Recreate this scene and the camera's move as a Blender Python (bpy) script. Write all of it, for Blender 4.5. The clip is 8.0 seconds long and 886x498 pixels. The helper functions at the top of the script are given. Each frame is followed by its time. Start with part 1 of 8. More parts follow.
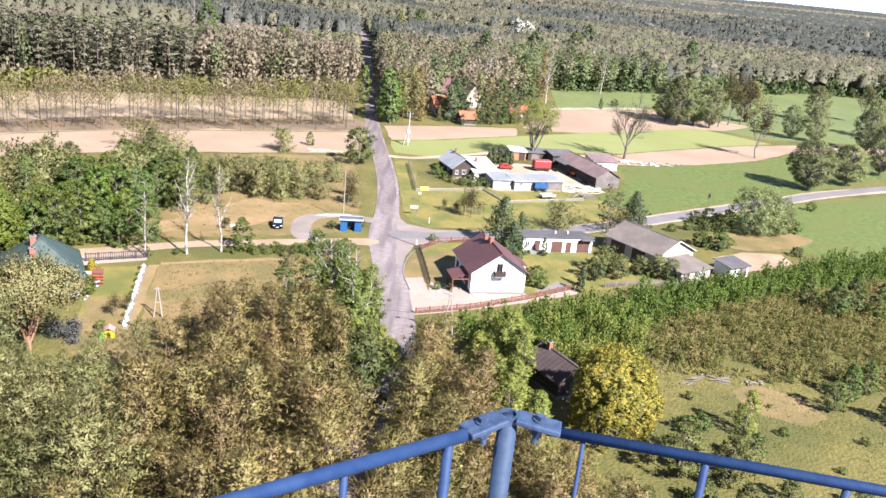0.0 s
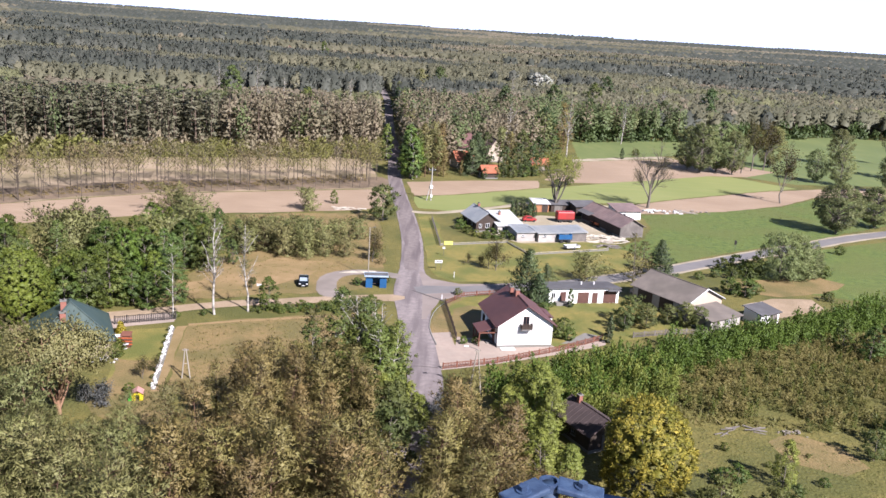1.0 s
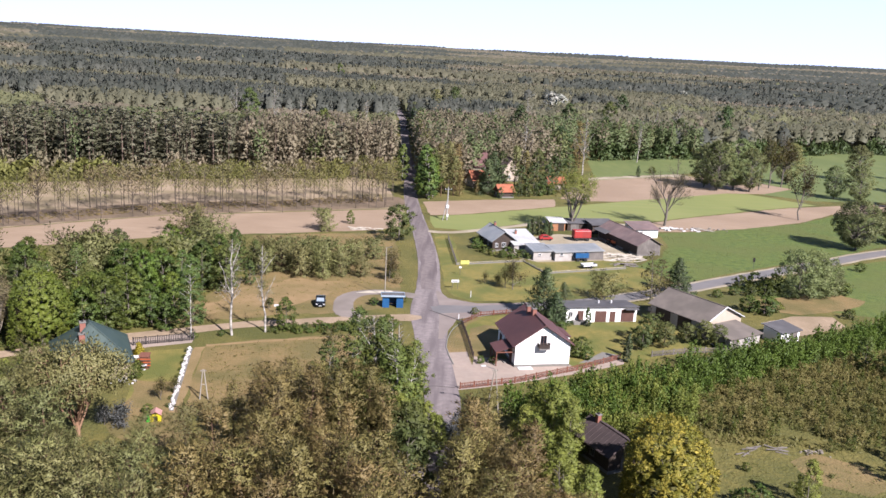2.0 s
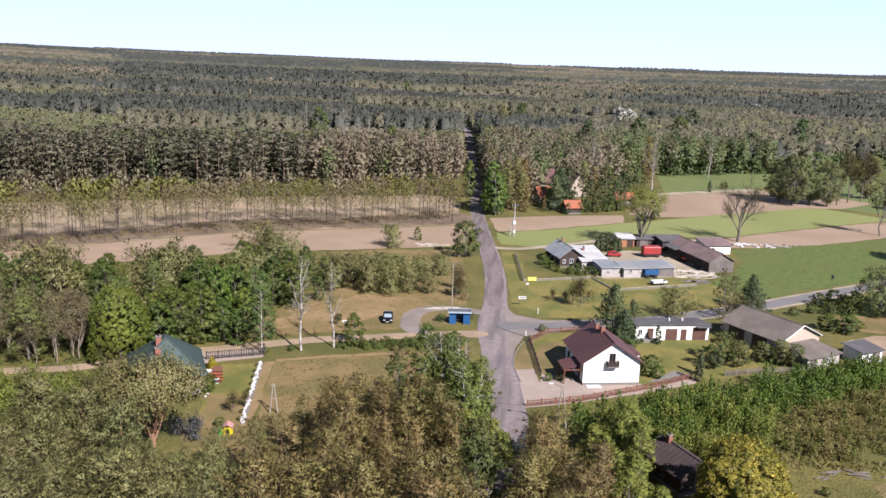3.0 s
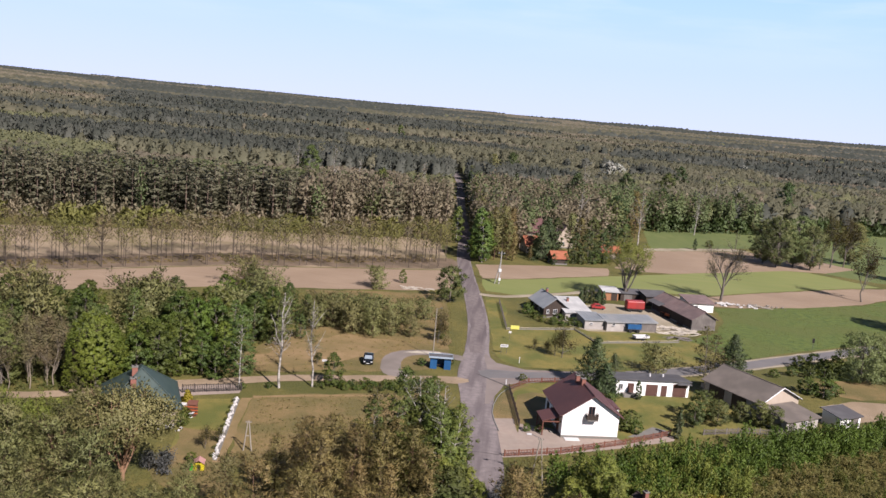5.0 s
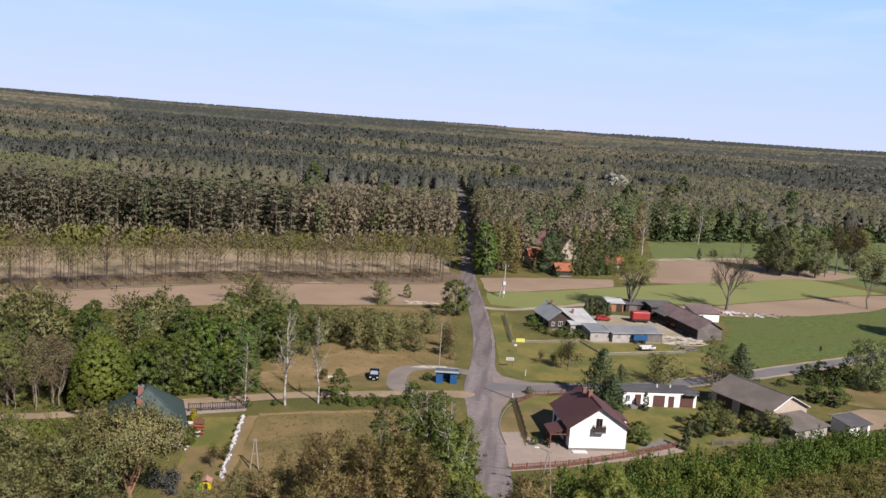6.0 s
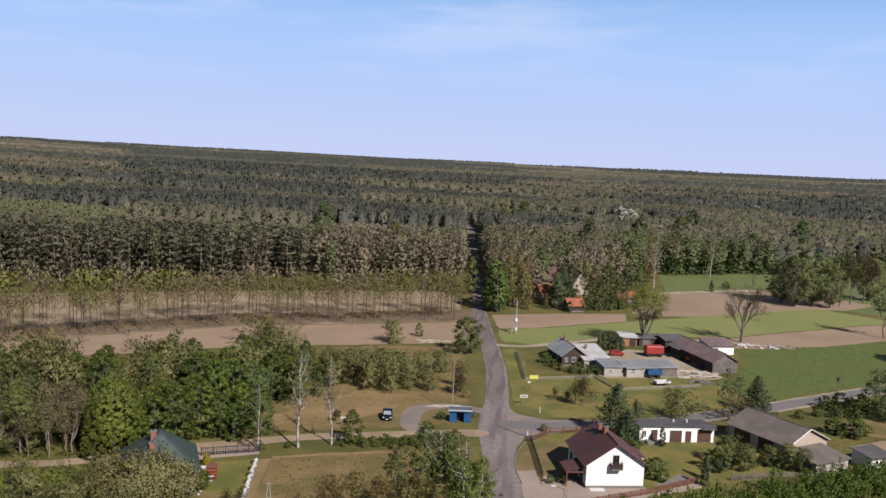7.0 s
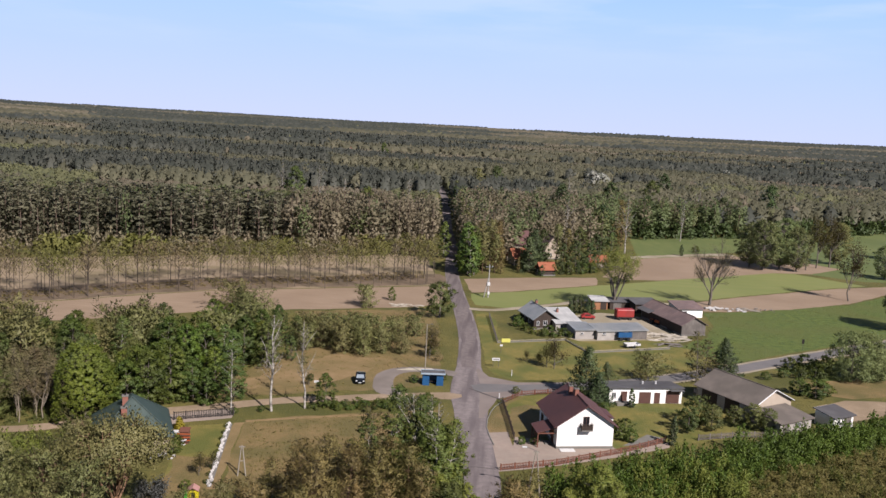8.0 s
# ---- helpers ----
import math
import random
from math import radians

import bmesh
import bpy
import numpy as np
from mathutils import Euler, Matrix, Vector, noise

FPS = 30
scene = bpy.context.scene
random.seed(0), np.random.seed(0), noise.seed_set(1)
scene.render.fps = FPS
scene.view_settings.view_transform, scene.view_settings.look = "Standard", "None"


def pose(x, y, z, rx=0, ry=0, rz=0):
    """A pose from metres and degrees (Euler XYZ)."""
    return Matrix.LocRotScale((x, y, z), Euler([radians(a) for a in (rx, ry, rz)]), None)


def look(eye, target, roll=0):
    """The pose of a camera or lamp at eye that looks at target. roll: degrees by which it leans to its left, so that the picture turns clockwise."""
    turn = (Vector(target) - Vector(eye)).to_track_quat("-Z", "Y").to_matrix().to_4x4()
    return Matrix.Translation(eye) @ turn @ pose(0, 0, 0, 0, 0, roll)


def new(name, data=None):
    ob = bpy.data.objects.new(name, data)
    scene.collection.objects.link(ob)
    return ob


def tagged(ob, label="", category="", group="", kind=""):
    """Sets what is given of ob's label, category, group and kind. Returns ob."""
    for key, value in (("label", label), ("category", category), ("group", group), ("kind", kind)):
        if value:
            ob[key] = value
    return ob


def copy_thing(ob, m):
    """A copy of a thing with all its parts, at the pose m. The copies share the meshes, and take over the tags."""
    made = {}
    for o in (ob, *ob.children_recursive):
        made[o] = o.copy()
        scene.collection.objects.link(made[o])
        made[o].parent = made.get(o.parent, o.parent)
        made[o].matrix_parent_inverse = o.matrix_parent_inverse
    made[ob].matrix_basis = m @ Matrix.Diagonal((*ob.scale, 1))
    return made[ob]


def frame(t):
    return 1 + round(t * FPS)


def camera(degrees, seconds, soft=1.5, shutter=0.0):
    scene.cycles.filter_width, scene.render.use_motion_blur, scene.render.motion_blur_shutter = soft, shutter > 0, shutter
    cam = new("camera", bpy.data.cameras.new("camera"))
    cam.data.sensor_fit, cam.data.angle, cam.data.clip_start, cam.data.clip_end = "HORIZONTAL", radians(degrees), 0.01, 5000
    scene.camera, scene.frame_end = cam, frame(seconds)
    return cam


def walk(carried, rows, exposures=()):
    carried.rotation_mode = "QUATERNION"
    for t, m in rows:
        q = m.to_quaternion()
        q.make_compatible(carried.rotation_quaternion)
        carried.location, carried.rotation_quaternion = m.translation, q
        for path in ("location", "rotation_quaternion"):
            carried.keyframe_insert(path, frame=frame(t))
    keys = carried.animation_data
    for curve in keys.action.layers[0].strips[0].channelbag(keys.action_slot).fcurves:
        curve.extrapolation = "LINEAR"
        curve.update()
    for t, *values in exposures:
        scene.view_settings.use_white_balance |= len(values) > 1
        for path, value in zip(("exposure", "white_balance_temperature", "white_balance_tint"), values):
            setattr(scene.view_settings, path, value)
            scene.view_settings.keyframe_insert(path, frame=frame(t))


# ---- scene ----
# The camera stands on a look-out tower: one eye 46 m above the ground that turns, tilts and sways by centimetres.
cam = camera(55.5, 8.0)
EYE = 46.0
ROWS = [  # seconds, eye offset x y z, yaw, pitch, roll
    (0.0, 0.0, 0.0, 0.0, 0.0, -18.478, -5.547),
    (0.5, -0.0095, 0.0075, 0.0109, 0.312, -15.27, -4.307),
    (1.0, -0.0175, 0.0118, 0.0162, 1.185, -14.891, -3.61),
    (2.5, -0.03, 0.015, 0.03, 3.416, -13.132, -2.526),
    (3.0, -0.035, 0.015, 0.03, 6.591, -12.701, -1.919),
    (3.5, -0.04, 0.015, 0.03, 9.555, -11.045, -0.885),
    (4.0, -0.04, 0.015, 0.03, 6.604, -12.226, -3.319),
    (4.5, -0.04, 0.015, 0.03, 6.346, -10.509, -5.115),
    (6.0, -0.04, 0.015, 0.03, 6.298, -8.716, -3.98),
    (6.5, -0.04, 0.015, 0.03, 7.112, -6.119, -2.976),
    (7.0, -0.04, 0.015, 0.03, 6.85, -6.175, -2.681),
    (7.5, -0.04, 0.015, 0.03, 5.35, -7.317, -2.819),
    (8.0, -0.04, 0.015, 0.03, 5.009, -8.519, -2.927),
]
EXPOSURES = [(0.0, 2.43, 5580, 20), (0.5, 1.96, 5580, 21), (1.0, 1.88, 5540, 21), (2.5, 1.62, 5620, 21), (3.0, 1.53, 5640, 21), (3.5, 1.27, 5660, 22), (4.0, 1.26, 5790, 21), (4.5, 1.24, 5840, 22), (6.0, 1.05, 5850, 19), (6.5, 0.83, 5850, 19), (7.0, 0.83, 5900, 19), (7.5, 0.87, 5900, 19), (8.0, 1.01, 5850, 19)]
walk(cam, [(t, pose(x, y, EYE + z, 90 + pitch, roll, yaw)) for t, x, y, z, yaw, pitch, roll in ROWS], EXPOSURES)

# ---- light ----
SUN_AZ, SUN_EL = 139.0, 40.0  # degrees clockwise from +y, degrees above the ground
world = bpy.data.worlds.new("sky")
scene.world = world
world.use_nodes = True
wn, wl = world.node_tree.nodes, world.node_tree.links
wn.clear()
sky = wn.new("ShaderNodeTexSky")
sky.sky_type, sky.sun_disc = "NISHITA", False
sky.sun_elevation, sky.sun_rotation = radians(SUN_EL), radians(SUN_AZ)
sky.altitude, sky.air_density, sky.dust_density, sky.ozone_density = 100, 1.0, 0.2, 2.5
# thin streaks of high cloud
wco = wn.new("ShaderNodeTexCoord")
wmap = wn.new("ShaderNodeMapping")
wmap.inputs["Scale"].default_value = (2.0, 2.0, 14.0)
wnoise = wn.new("ShaderNodeTexNoise")
wnoise.inputs["Scale"].default_value, wnoise.inputs["Detail"].default_value = 2.2, 6
wramp = wn.new("ShaderNodeMapRange")
wramp.inputs["From Min"].default_value, wramp.inputs["From Max"].default_value = 0.5, 0.68
wramp.inputs["To Max"].default_value = 0.42
wmix = wn.new("ShaderNodeMix")
wmix.data_type = "RGBA"
wmix.inputs["B"].default_value = (8.482, 8.824, 9.728, 1)
wbg = wn.new("ShaderNodeBackground")
wbg.inputs["Strength"].default_value = 0.05
wout = wn.new("ShaderNodeOutputWorld")
wl.new(wco.outputs["Generated"], wmap.inputs["Vector"])
wl.new(wmap.outputs["Vector"], wnoise.inputs["Vector"])
wl.new(wnoise.outputs["Fac"], wramp.inputs["Value"])

wtone = wn.new("ShaderNodeMix")
wtone.data_type, wtone.blend_type = "RGBA", "MULTIPLY"
wtone.inputs["Factor"].default_value = 1.0
wtone.inputs["B"].default_value = (0.281, 0.342, 0.372, 1)
wl.new(sky.outputs["Color"], wtone.inputs["A"])

# milky haze low over the skyline
wsep = wn.new("ShaderNodeSeparateXYZ")
wl.new(wco.outputs["Generated"], wsep.inputs["Vector"])
whz = wn.new("ShaderNodeMapRange")
whz.interpolation_type = "SMOOTHSTEP"
for key, v in (("From Min", 0.12), ("From Max", 0.40), ("To Min", 0.94), ("To Max", 0.0)):
    whz.inputs[key].default_value = v
wl.new(wsep.outputs["Z"], whz.inputs["Value"])
whigh = wn.new("ShaderNodeMapRange")
whigh.inputs["From Min"].default_value, whigh.inputs["From Max"].default_value = 0.06, 0.17
wl.new(wsep.outputs["Z"], whigh.inputs["Value"])
wcloud = wn.new("ShaderNodeMath")
wcloud.operation = "MULTIPLY"
wl.new(wramp.outputs["Result"], wcloud.inputs[0])
wl.new(whigh.outputs["Result"], wcloud.inputs[1])
wl.new(wcloud.outputs[0], wmix.inputs["Factor"])
whaze = wn.new("ShaderNodeMix")
whaze.data_type = "RGBA"
wup = wn.new("ShaderNodeMapRange")
wup.inputs["From Min"].default_value, wup.inputs["From Max"].default_value = 0.0, 0.24
wlow = wn.new("ShaderNodeMix")
wlow.data_type = "RGBA"
wlow.inputs["A"].default_value = (6.9, 7.6, 9.5, 1)
wlow.inputs["B"].default_value = (3.5, 6.7, 10.2, 1)
wl.new(wsep.outputs["Z"], wup.inputs["Value"])
wl.new(wup.outputs["Result"], wlow.inputs["Factor"])
wl.new(wlow.outputs["Result"], whaze.inputs["B"])
wl.new(whz.outputs["Result"], whaze.inputs["Factor"])
wl.new(wtone.outputs["Result"], whaze.inputs["A"])
wl.new(whaze.outputs["Result"], wmix.inputs["A"])
wl.new(wmix.outputs["Result"], wbg.inputs["Color"])
wl.new(wbg.outputs["Background"], wout.inputs["Surface"])

sun_data = bpy.data.lights.new("sun", "SUN")
sun_data.energy, sun_data.angle, sun_data.color = 5.0, radians(0.6), (1.0, 0.90, 0.75)
sun = new("sun", sun_data)
sx, sy = math.sin(radians(SUN_AZ)), math.cos(radians(SUN_AZ))
sun.matrix_world = look((60 * sx, 60 * sy, 120), (60 * sx - sx, 60 * sy - sy, 120 - math.tan(radians(SUN_EL))))

# ---- materials ----
def nodes_of(name):
    m = bpy.data.materials.new(name)
    m.use_nodes = True
    nt = m.node_tree
    nt.nodes.clear()
    out = nt.nodes.new("ShaderNodeOutputMaterial")
    bsdf = nt.nodes.new("ShaderNodeBsdfPrincipled")
    nt.links.new(bsdf.outputs["BSDF"], out.inputs["Surface"])
    return m, nt, bsdf, out


def noise_fac(nt, scale, lo=0.35, hi=0.65, detail=4, stretch=None):
    geo = nt.nodes.new("ShaderNodeNewGeometry")
    src = geo.outputs["Position"]
    if stretch:
        mp = nt.nodes.new("ShaderNodeMapping")
        mp.inputs["Rotation"].default_value = (0, 0, stretch[3] if len(stretch) > 3 else 0)
        mp.inputs["Scale"].default_value = stretch[:3]
        nt.links.new(src, mp.inputs["Vector"])
        src = mp.outputs["Vector"]
    tx = nt.nodes.new("ShaderNodeTexNoise")
    tx.inputs["Scale"].default_value, tx.inputs["Detail"].default_value = scale, detail
    nt.links.new(src, tx.inputs["Vector"])
    mr = nt.nodes.new("ShaderNodeMapRange")
    mr.inputs["From Min"].default_value, mr.inputs["From Max"].default_value = lo, hi
    nt.links.new(tx.outputs["Fac"], mr.inputs["Value"])
    return mr.outputs["Result"]


def mix_rgb(nt, fac, a, b):
    mx = nt.nodes.new("ShaderNodeMix")
    mx.data_type = "RGBA"
    for key, v in (("Factor", fac), ("A", a), ("B", b)):
        if isinstance(v, bpy.types.NodeSocket):
            nt.links.new(v, mx.inputs[key])
        elif key == "Factor":
            mx.inputs[key].default_value = v
        else:
            mx.inputs[key].default_value = (*v, 1)
    return mx.outputs["Result"]


def times(nt, sock, k):
    mt = nt.nodes.new("ShaderNodeMath")
    mt.operation = "MULTIPLY"
    nt.links.new(sock, mt.inputs[0])
    mt.inputs[1].default_value = k
    return mt.outputs[0]


def surf(name, c1, c2, scale=1.0, c3=None, scale3=0.1, amount3=0.6, rough=0.85, metal=0.0, bump=0.0, bump_scale=8.0, stretch=None, stretch3=None, rand=0.0, spec=0.3):
    """A solid surface: two colours in a fine noise, a third in a coarse one, and relief."""
    m, nt, bsdf, out = nodes_of(name)
    col = mix_rgb(nt, noise_fac(nt, scale, stretch=stretch), c1, c2)
    if c3:
        col = mix_rgb(nt, times(nt, noise_fac(nt, scale3, 0.42, 0.62, 6, stretch3), amount3), col, c3)
    if rand:
        oi = nt.nodes.new("ShaderNodeObjectInfo")
        hs = nt.nodes.new("ShaderNodeHueSaturation")
        mr = nt.nodes.new("ShaderNodeMapRange")
        mr.inputs["To Min"].default_value, mr.inputs["To Max"].default_value = 1 - rand, 1 + rand
        nt.links.new(oi.outputs["Random"], mr.inputs["Value"])
        nt.links.new(mr.outputs["Result"], hs.inputs["Value"])
        nt.links.new(col, hs.inputs["Color"])
        col = hs.outputs["Color"]
    nt.links.new(col, bsdf.inputs["Base Color"])
    bsdf.inputs["Roughness"].default_value = rough
    bsdf.inputs["Metallic"].default_value = metal
    bsdf.inputs["Specular IOR Level"].default_value = spec
    if bump:
        bp = nt.nodes.new("ShaderNodeBump")
        bp.inputs["Strength"].default_value, bp.inputs["Distance"].default_value = 0.9, bump
        nt.links.new(noise_fac(nt, bump_scale, 0.2, 0.8, 5, stretch), bp.inputs["Height"])
        nt.links.new(bp.outputs["Normal"], bsdf.inputs["Normal"])
    return m


def leafy(name, c1, c2, c3, scale3=0.12, through_light=0.18, rough=0.6, vary=1.0):
    """Foliage: each leaf spray its own shade, each stretch of crown and each tree its own tint, light shining through."""
    m, nt, bsdf, out = nodes_of(name)
    geo = nt.nodes.new("ShaderNodeNewGeometry")
    oi = nt.nodes.new("ShaderNodeObjectInfo")
    col = mix_rgb(nt, geo.outputs["Random Per Island"], c1, c2)
    col = mix_rgb(nt, times(nt, noise_fac(nt, scale3, 0.38, 0.64, 3), 0.75), col, c3)
    hs = nt.nodes.new("ShaderNodeHueSaturation")
    mr = nt.nodes.new("ShaderNodeMapRange")
    mr.inputs["To Min"].default_value, mr.inputs["To Max"].default_value = 1 - 0.22 * vary, 1 + 0.22 * vary
    nt.links.new(oi.outputs["Random"], mr.inputs["Value"])
    nt.links.new(mr.outputs["Result"], hs.inputs["Value"])
    hue = nt.nodes.new("ShaderNodeMath")
    hue.operation = "MULTIPLY_ADD"
    wrap = nt.nodes.new("ShaderNodeMath")
    wrap.operation = "FRACT"
    nt.links.new(times(nt, oi.outputs["Random"], 7.31), wrap.inputs[0])
    nt.links.new(wrap.outputs[0], hue.inputs[0])
    hue.inputs[1].default_value, hue.inputs[2].default_value = 0.05 * vary, 0.5 - 0.025 * vary
    nt.links.new(hue.outputs[0], hs.inputs["Hue"])
    nt.links.new(col, hs.inputs["Color"])
    col = hs.outputs["Color"]
    nt.links.new(col, bsdf.inputs["Base Color"])
    bsdf.inputs["Roughness"].default_value = rough
    bsdf.inputs["Specular IOR Level"].default_value = 0.25
    tr = nt.nodes.new("ShaderNodeBsdfTranslucent")
    nt.links.new(col, tr.inputs["Color"])
    mx = nt.nodes.new("ShaderNodeMixShader")
    mx.inputs["Fac"].default_value = through_light
    nt.links.new(bsdf.outputs["BSDF"], mx.inputs[1])
    nt.links.new(tr.outputs["BSDF"], mx.inputs[2])
    nt.links.new(mx.outputs["Shader"], out.inputs["Surface"])
    return m


M = {}
# ground
M["ground"] = surf("rough_grass", (0.072, 0.065, 0.014), (0.100, 0.085, 0.020), 0.9, (0.047, 0.050, 0.009), 0.09, 0.85, bump=0.16, bump_scale=2.5)
M["forest_floor"] = surf("forest_floor", (0.047, 0.040, 0.021), (0.030, 0.033, 0.014), 0.3, (0.019, 0.021, 0.009), 0.03, 0.6)
M["dry_grass"] = surf("dry_grass", (0.144, 0.100, 0.041), (0.121, 0.089, 0.034), 1.3, (0.082, 0.069, 0.022), 0.16, 0.9, bump=0.1, bump_scale=3)
M["lawn"] = surf("mown_lawn", (0.106, 0.094, 0.021), (0.138, 0.112, 0.028), 1.0, (0.066, 0.074, 0.014), 0.16, 0.9, bump=0.08, bump_scale=4)
M["meadow"] = surf("green_meadow", (0.041, 0.064, 0.011), (0.077, 0.098, 0.017), 0.7, (0.066, 0.077, 0.016), 0.06, 0.85, bump=0.14, bump_scale=2.5)
M["lane"] = surf("grey_gravel", (0.188, 0.141, 0.093), (0.227, 0.171, 0.114), 1.2, (0.150, 0.113, 0.069), 0.18, 0.7, bump=0.03, bump_scale=10)
M["far_meadow"] = surf("pale_green_meadow", (0.072, 0.092, 0.025), (0.089, 0.104, 0.031), 0.3, (0.061, 0.080, 0.022), 0.03, 0.7, stretch=(1, 0.25, 1, 0.5))
M["crop"] = surf("young_green_crop", (0.121, 0.137, 0.040), (0.136, 0.144, 0.047), 0.3, (0.103, 0.120, 0.033), 0.03, 0.6, stretch=(0.15, 1.0, 1, 0.42))
M["soil"] = surf("pale_ploughed_soil", (0.182, 0.133, 0.089), (0.207, 0.153, 0.104), 0.6, (0.159, 0.114, 0.075), 0.05, 0.7, bump=0.05, bump_scale=3, stretch=(0.2, 1.2, 1, 0.42))
M["orchard_floor"] = surf("bare_orchard_soil", (0.217, 0.169, 0.112), (0.186, 0.141, 0.090), 0.25, (0.130, 0.105, 0.056), 0.07, 0.8, bump=0.08, bump_scale=2, stretch3=(0.5, 2.0, 1, -0.45))
M["asphalt"] = surf("worn_asphalt", (0.120, 0.102, 0.100), (0.162, 0.138, 0.133), 1.1, (0.084, 0.070, 0.070), 0.2, 0.9, rough=0.9, bump=0.01, bump_scale=20, stretch3=(3.0, 0.3, 1, 0.1))
M["worn_asphalt"] = surf("pale_worn_asphalt", (0.146, 0.120, 0.107), (0.167, 0.142, 0.126), 0.6, (0.118, 0.096, 0.086), 0.3, 0.7, rough=0.9)
M["asphalt_blue"] = surf("smooth_grey_asphalt", (0.104, 0.096, 0.096), (0.123, 0.114, 0.109), 0.6, (0.083, 0.081, 0.080), 0.15, 0.5, rough=0.8)
M["old_asphalt"] = surf("brown_old_asphalt", (0.100, 0.083, 0.080), (0.134, 0.112, 0.105), 1.0, (0.070, 0.056, 0.056), 0.2, 0.9, rough=0.9, stretch3=(3.0, 0.25, 1, 0.1))
M["loop_asphalt"] = surf("old_purple_asphalt", (0.133, 0.112, 0.099), (0.163, 0.140, 0.122), 0.8, (0.106, 0.090, 0.076), 0.2, 0.7, rough=0.9)
M["pale_sand"] = surf("pale_spread_sand", (0.304, 0.274, 0.220), (0.350, 0.312, 0.251), 1.2, (0.243, 0.213, 0.160), 0.4, 0.6)
M["litter"] = surf("brown_leaf_litter", (0.093, 0.066, 0.042), (0.124, 0.091, 0.060), 0.6, (0.066, 0.050, 0.029), 0.18, 0.7, bump=0.06, bump_scale=2)
M["tar"] = surf("tar_seam", (0.041, 0.036, 0.036), (0.065, 0.060, 0.056), 1.0)
M["gravel"] = surf("pale_gravel", (0.211, 0.179, 0.130), (0.250, 0.218, 0.159), 1.5, (0.166, 0.141, 0.090), 0.15, 0.7, bump=0.03, bump_scale=12)
M["sand"] = surf("trodden_sand", (0.183, 0.125, 0.062), (0.152, 0.106, 0.046), 0.5, (0.107, 0.082, 0.030), 0.1, 0.8, bump=0.04)
M["concrete"] = surf("weathered_concrete", (0.113, 0.106, 0.093), (0.132, 0.122, 0.107), 0.8, (0.113, 0.109, 0.102), 0.2, 0.6, bump=0.01)
M["paving"] = surf("pinkish_paving", (0.203, 0.158, 0.130), (0.226, 0.184, 0.150), 1.2, (0.169, 0.141, 0.118), 0.2, 0.5, bump=0.01)
M["kerb"] = surf("concrete_kerb", (0.128, 0.122, 0.109), (0.144, 0.138, 0.126), 2.0)
# building
M["white_wall"] = surf("white_render", (0.608, 0.600, 0.578), (0.638, 0.631, 0.608), 0.6, (0.532, 0.517, 0.486), 0.3, 0.5, bump=0.004, bump_scale=30)
M["cream_wall"] = surf("cream_render", (0.274, 0.226, 0.174), (0.297, 0.250, 0.198), 0.8, (0.236, 0.193, 0.150), 0.3, 0.5)
M["block_wall"] = surf("grey_block_wall", (0.236, 0.217, 0.198), (0.268, 0.250, 0.226), 0.9, (0.179, 0.165, 0.150), 0.4, 0.6)
M["brown_roof"] = surf("dark_red_brown_roof", (0.060, 0.026, 0.024), (0.080, 0.035, 0.030), 0.8, (0.048, 0.021, 0.020), 0.2, 0.5, rough=0.6, bump=0.01)
M["grey_roof"] = surf("grey_roofing_felt", (0.097, 0.082, 0.071), (0.122, 0.103, 0.087), 0.7, (0.071, 0.062, 0.052), 0.25, 0.6, rough=0.85)
M["dark_felt"] = surf("dark_roofing_felt", (0.056, 0.054, 0.056), (0.075, 0.073, 0.075), 0.6, (0.043, 0.040, 0.043), 0.2, 0.6)
M["metal_roof"] = surf("pale_blue_metal_sheet", (0.160, 0.174, 0.185), (0.199, 0.208, 0.213), 0.5, (0.270, 0.264, 0.242), 0.15, 0.5, rough=0.5, metal=0.2)
M["pale_roof"] = surf("bleached_sheet_roof", (0.292, 0.292, 0.283), (0.330, 0.330, 0.321), 0.7, (0.212, 0.212, 0.212), 0.3, 0.6)
M["green_roof"] = surf("dark_green_metal_tile", (0.027, 0.042, 0.038), (0.036, 0.052, 0.046), 0.7, (0.024, 0.035, 0.033), 0.2, 0.4, rough=0.5)
M["rust_roof"] = surf("red_brown_sheet_roof", (0.109, 0.075, 0.071), (0.138, 0.099, 0.093), 0.7, (0.083, 0.063, 0.062), 0.3, 0.6)
M["red_roof"] = surf("faded_red_roof", (0.082, 0.041, 0.040), (0.099, 0.052, 0.049), 0.6)
M["orange_roof"] = surf("orange_tile_roof", (0.176, 0.057, 0.028), (0.201, 0.072, 0.037), 0.8)
M["old_wood"] = surf("weathered_grey_boards", (0.094, 0.082, 0.073), (0.127, 0.113, 0.101), 1.5, (0.062, 0.054, 0.049), 0.5, 0.6, stretch=(4, 4, 0.5))
M["dark_wood"] = surf("dark_brown_boards", (0.026, 0.019, 0.015), (0.040, 0.028, 0.021), 1.5, stretch=(4, 4, 0.5))
M["red_wood"] = surf("red_brown_stained_wood", (0.093, 0.036, 0.024), (0.116, 0.049, 0.030), 1.8, stretch=(4, 4, 0.5))
M["pale_wood"] = surf("bleached_timber", (0.274, 0.245, 0.198), (0.321, 0.292, 0.245), 1.5, (0.198, 0.174, 0.141), 0.6, 0.6)
M["pole_wood"] = surf("grey_timber_pole", (0.169, 0.150, 0.122), (0.207, 0.188, 0.156), 1.5, stretch=(6, 6, 0.5))
M["brick"] = surf("red_brick", (0.148, 0.060, 0.043), (0.176, 0.078, 0.056), 5.0)
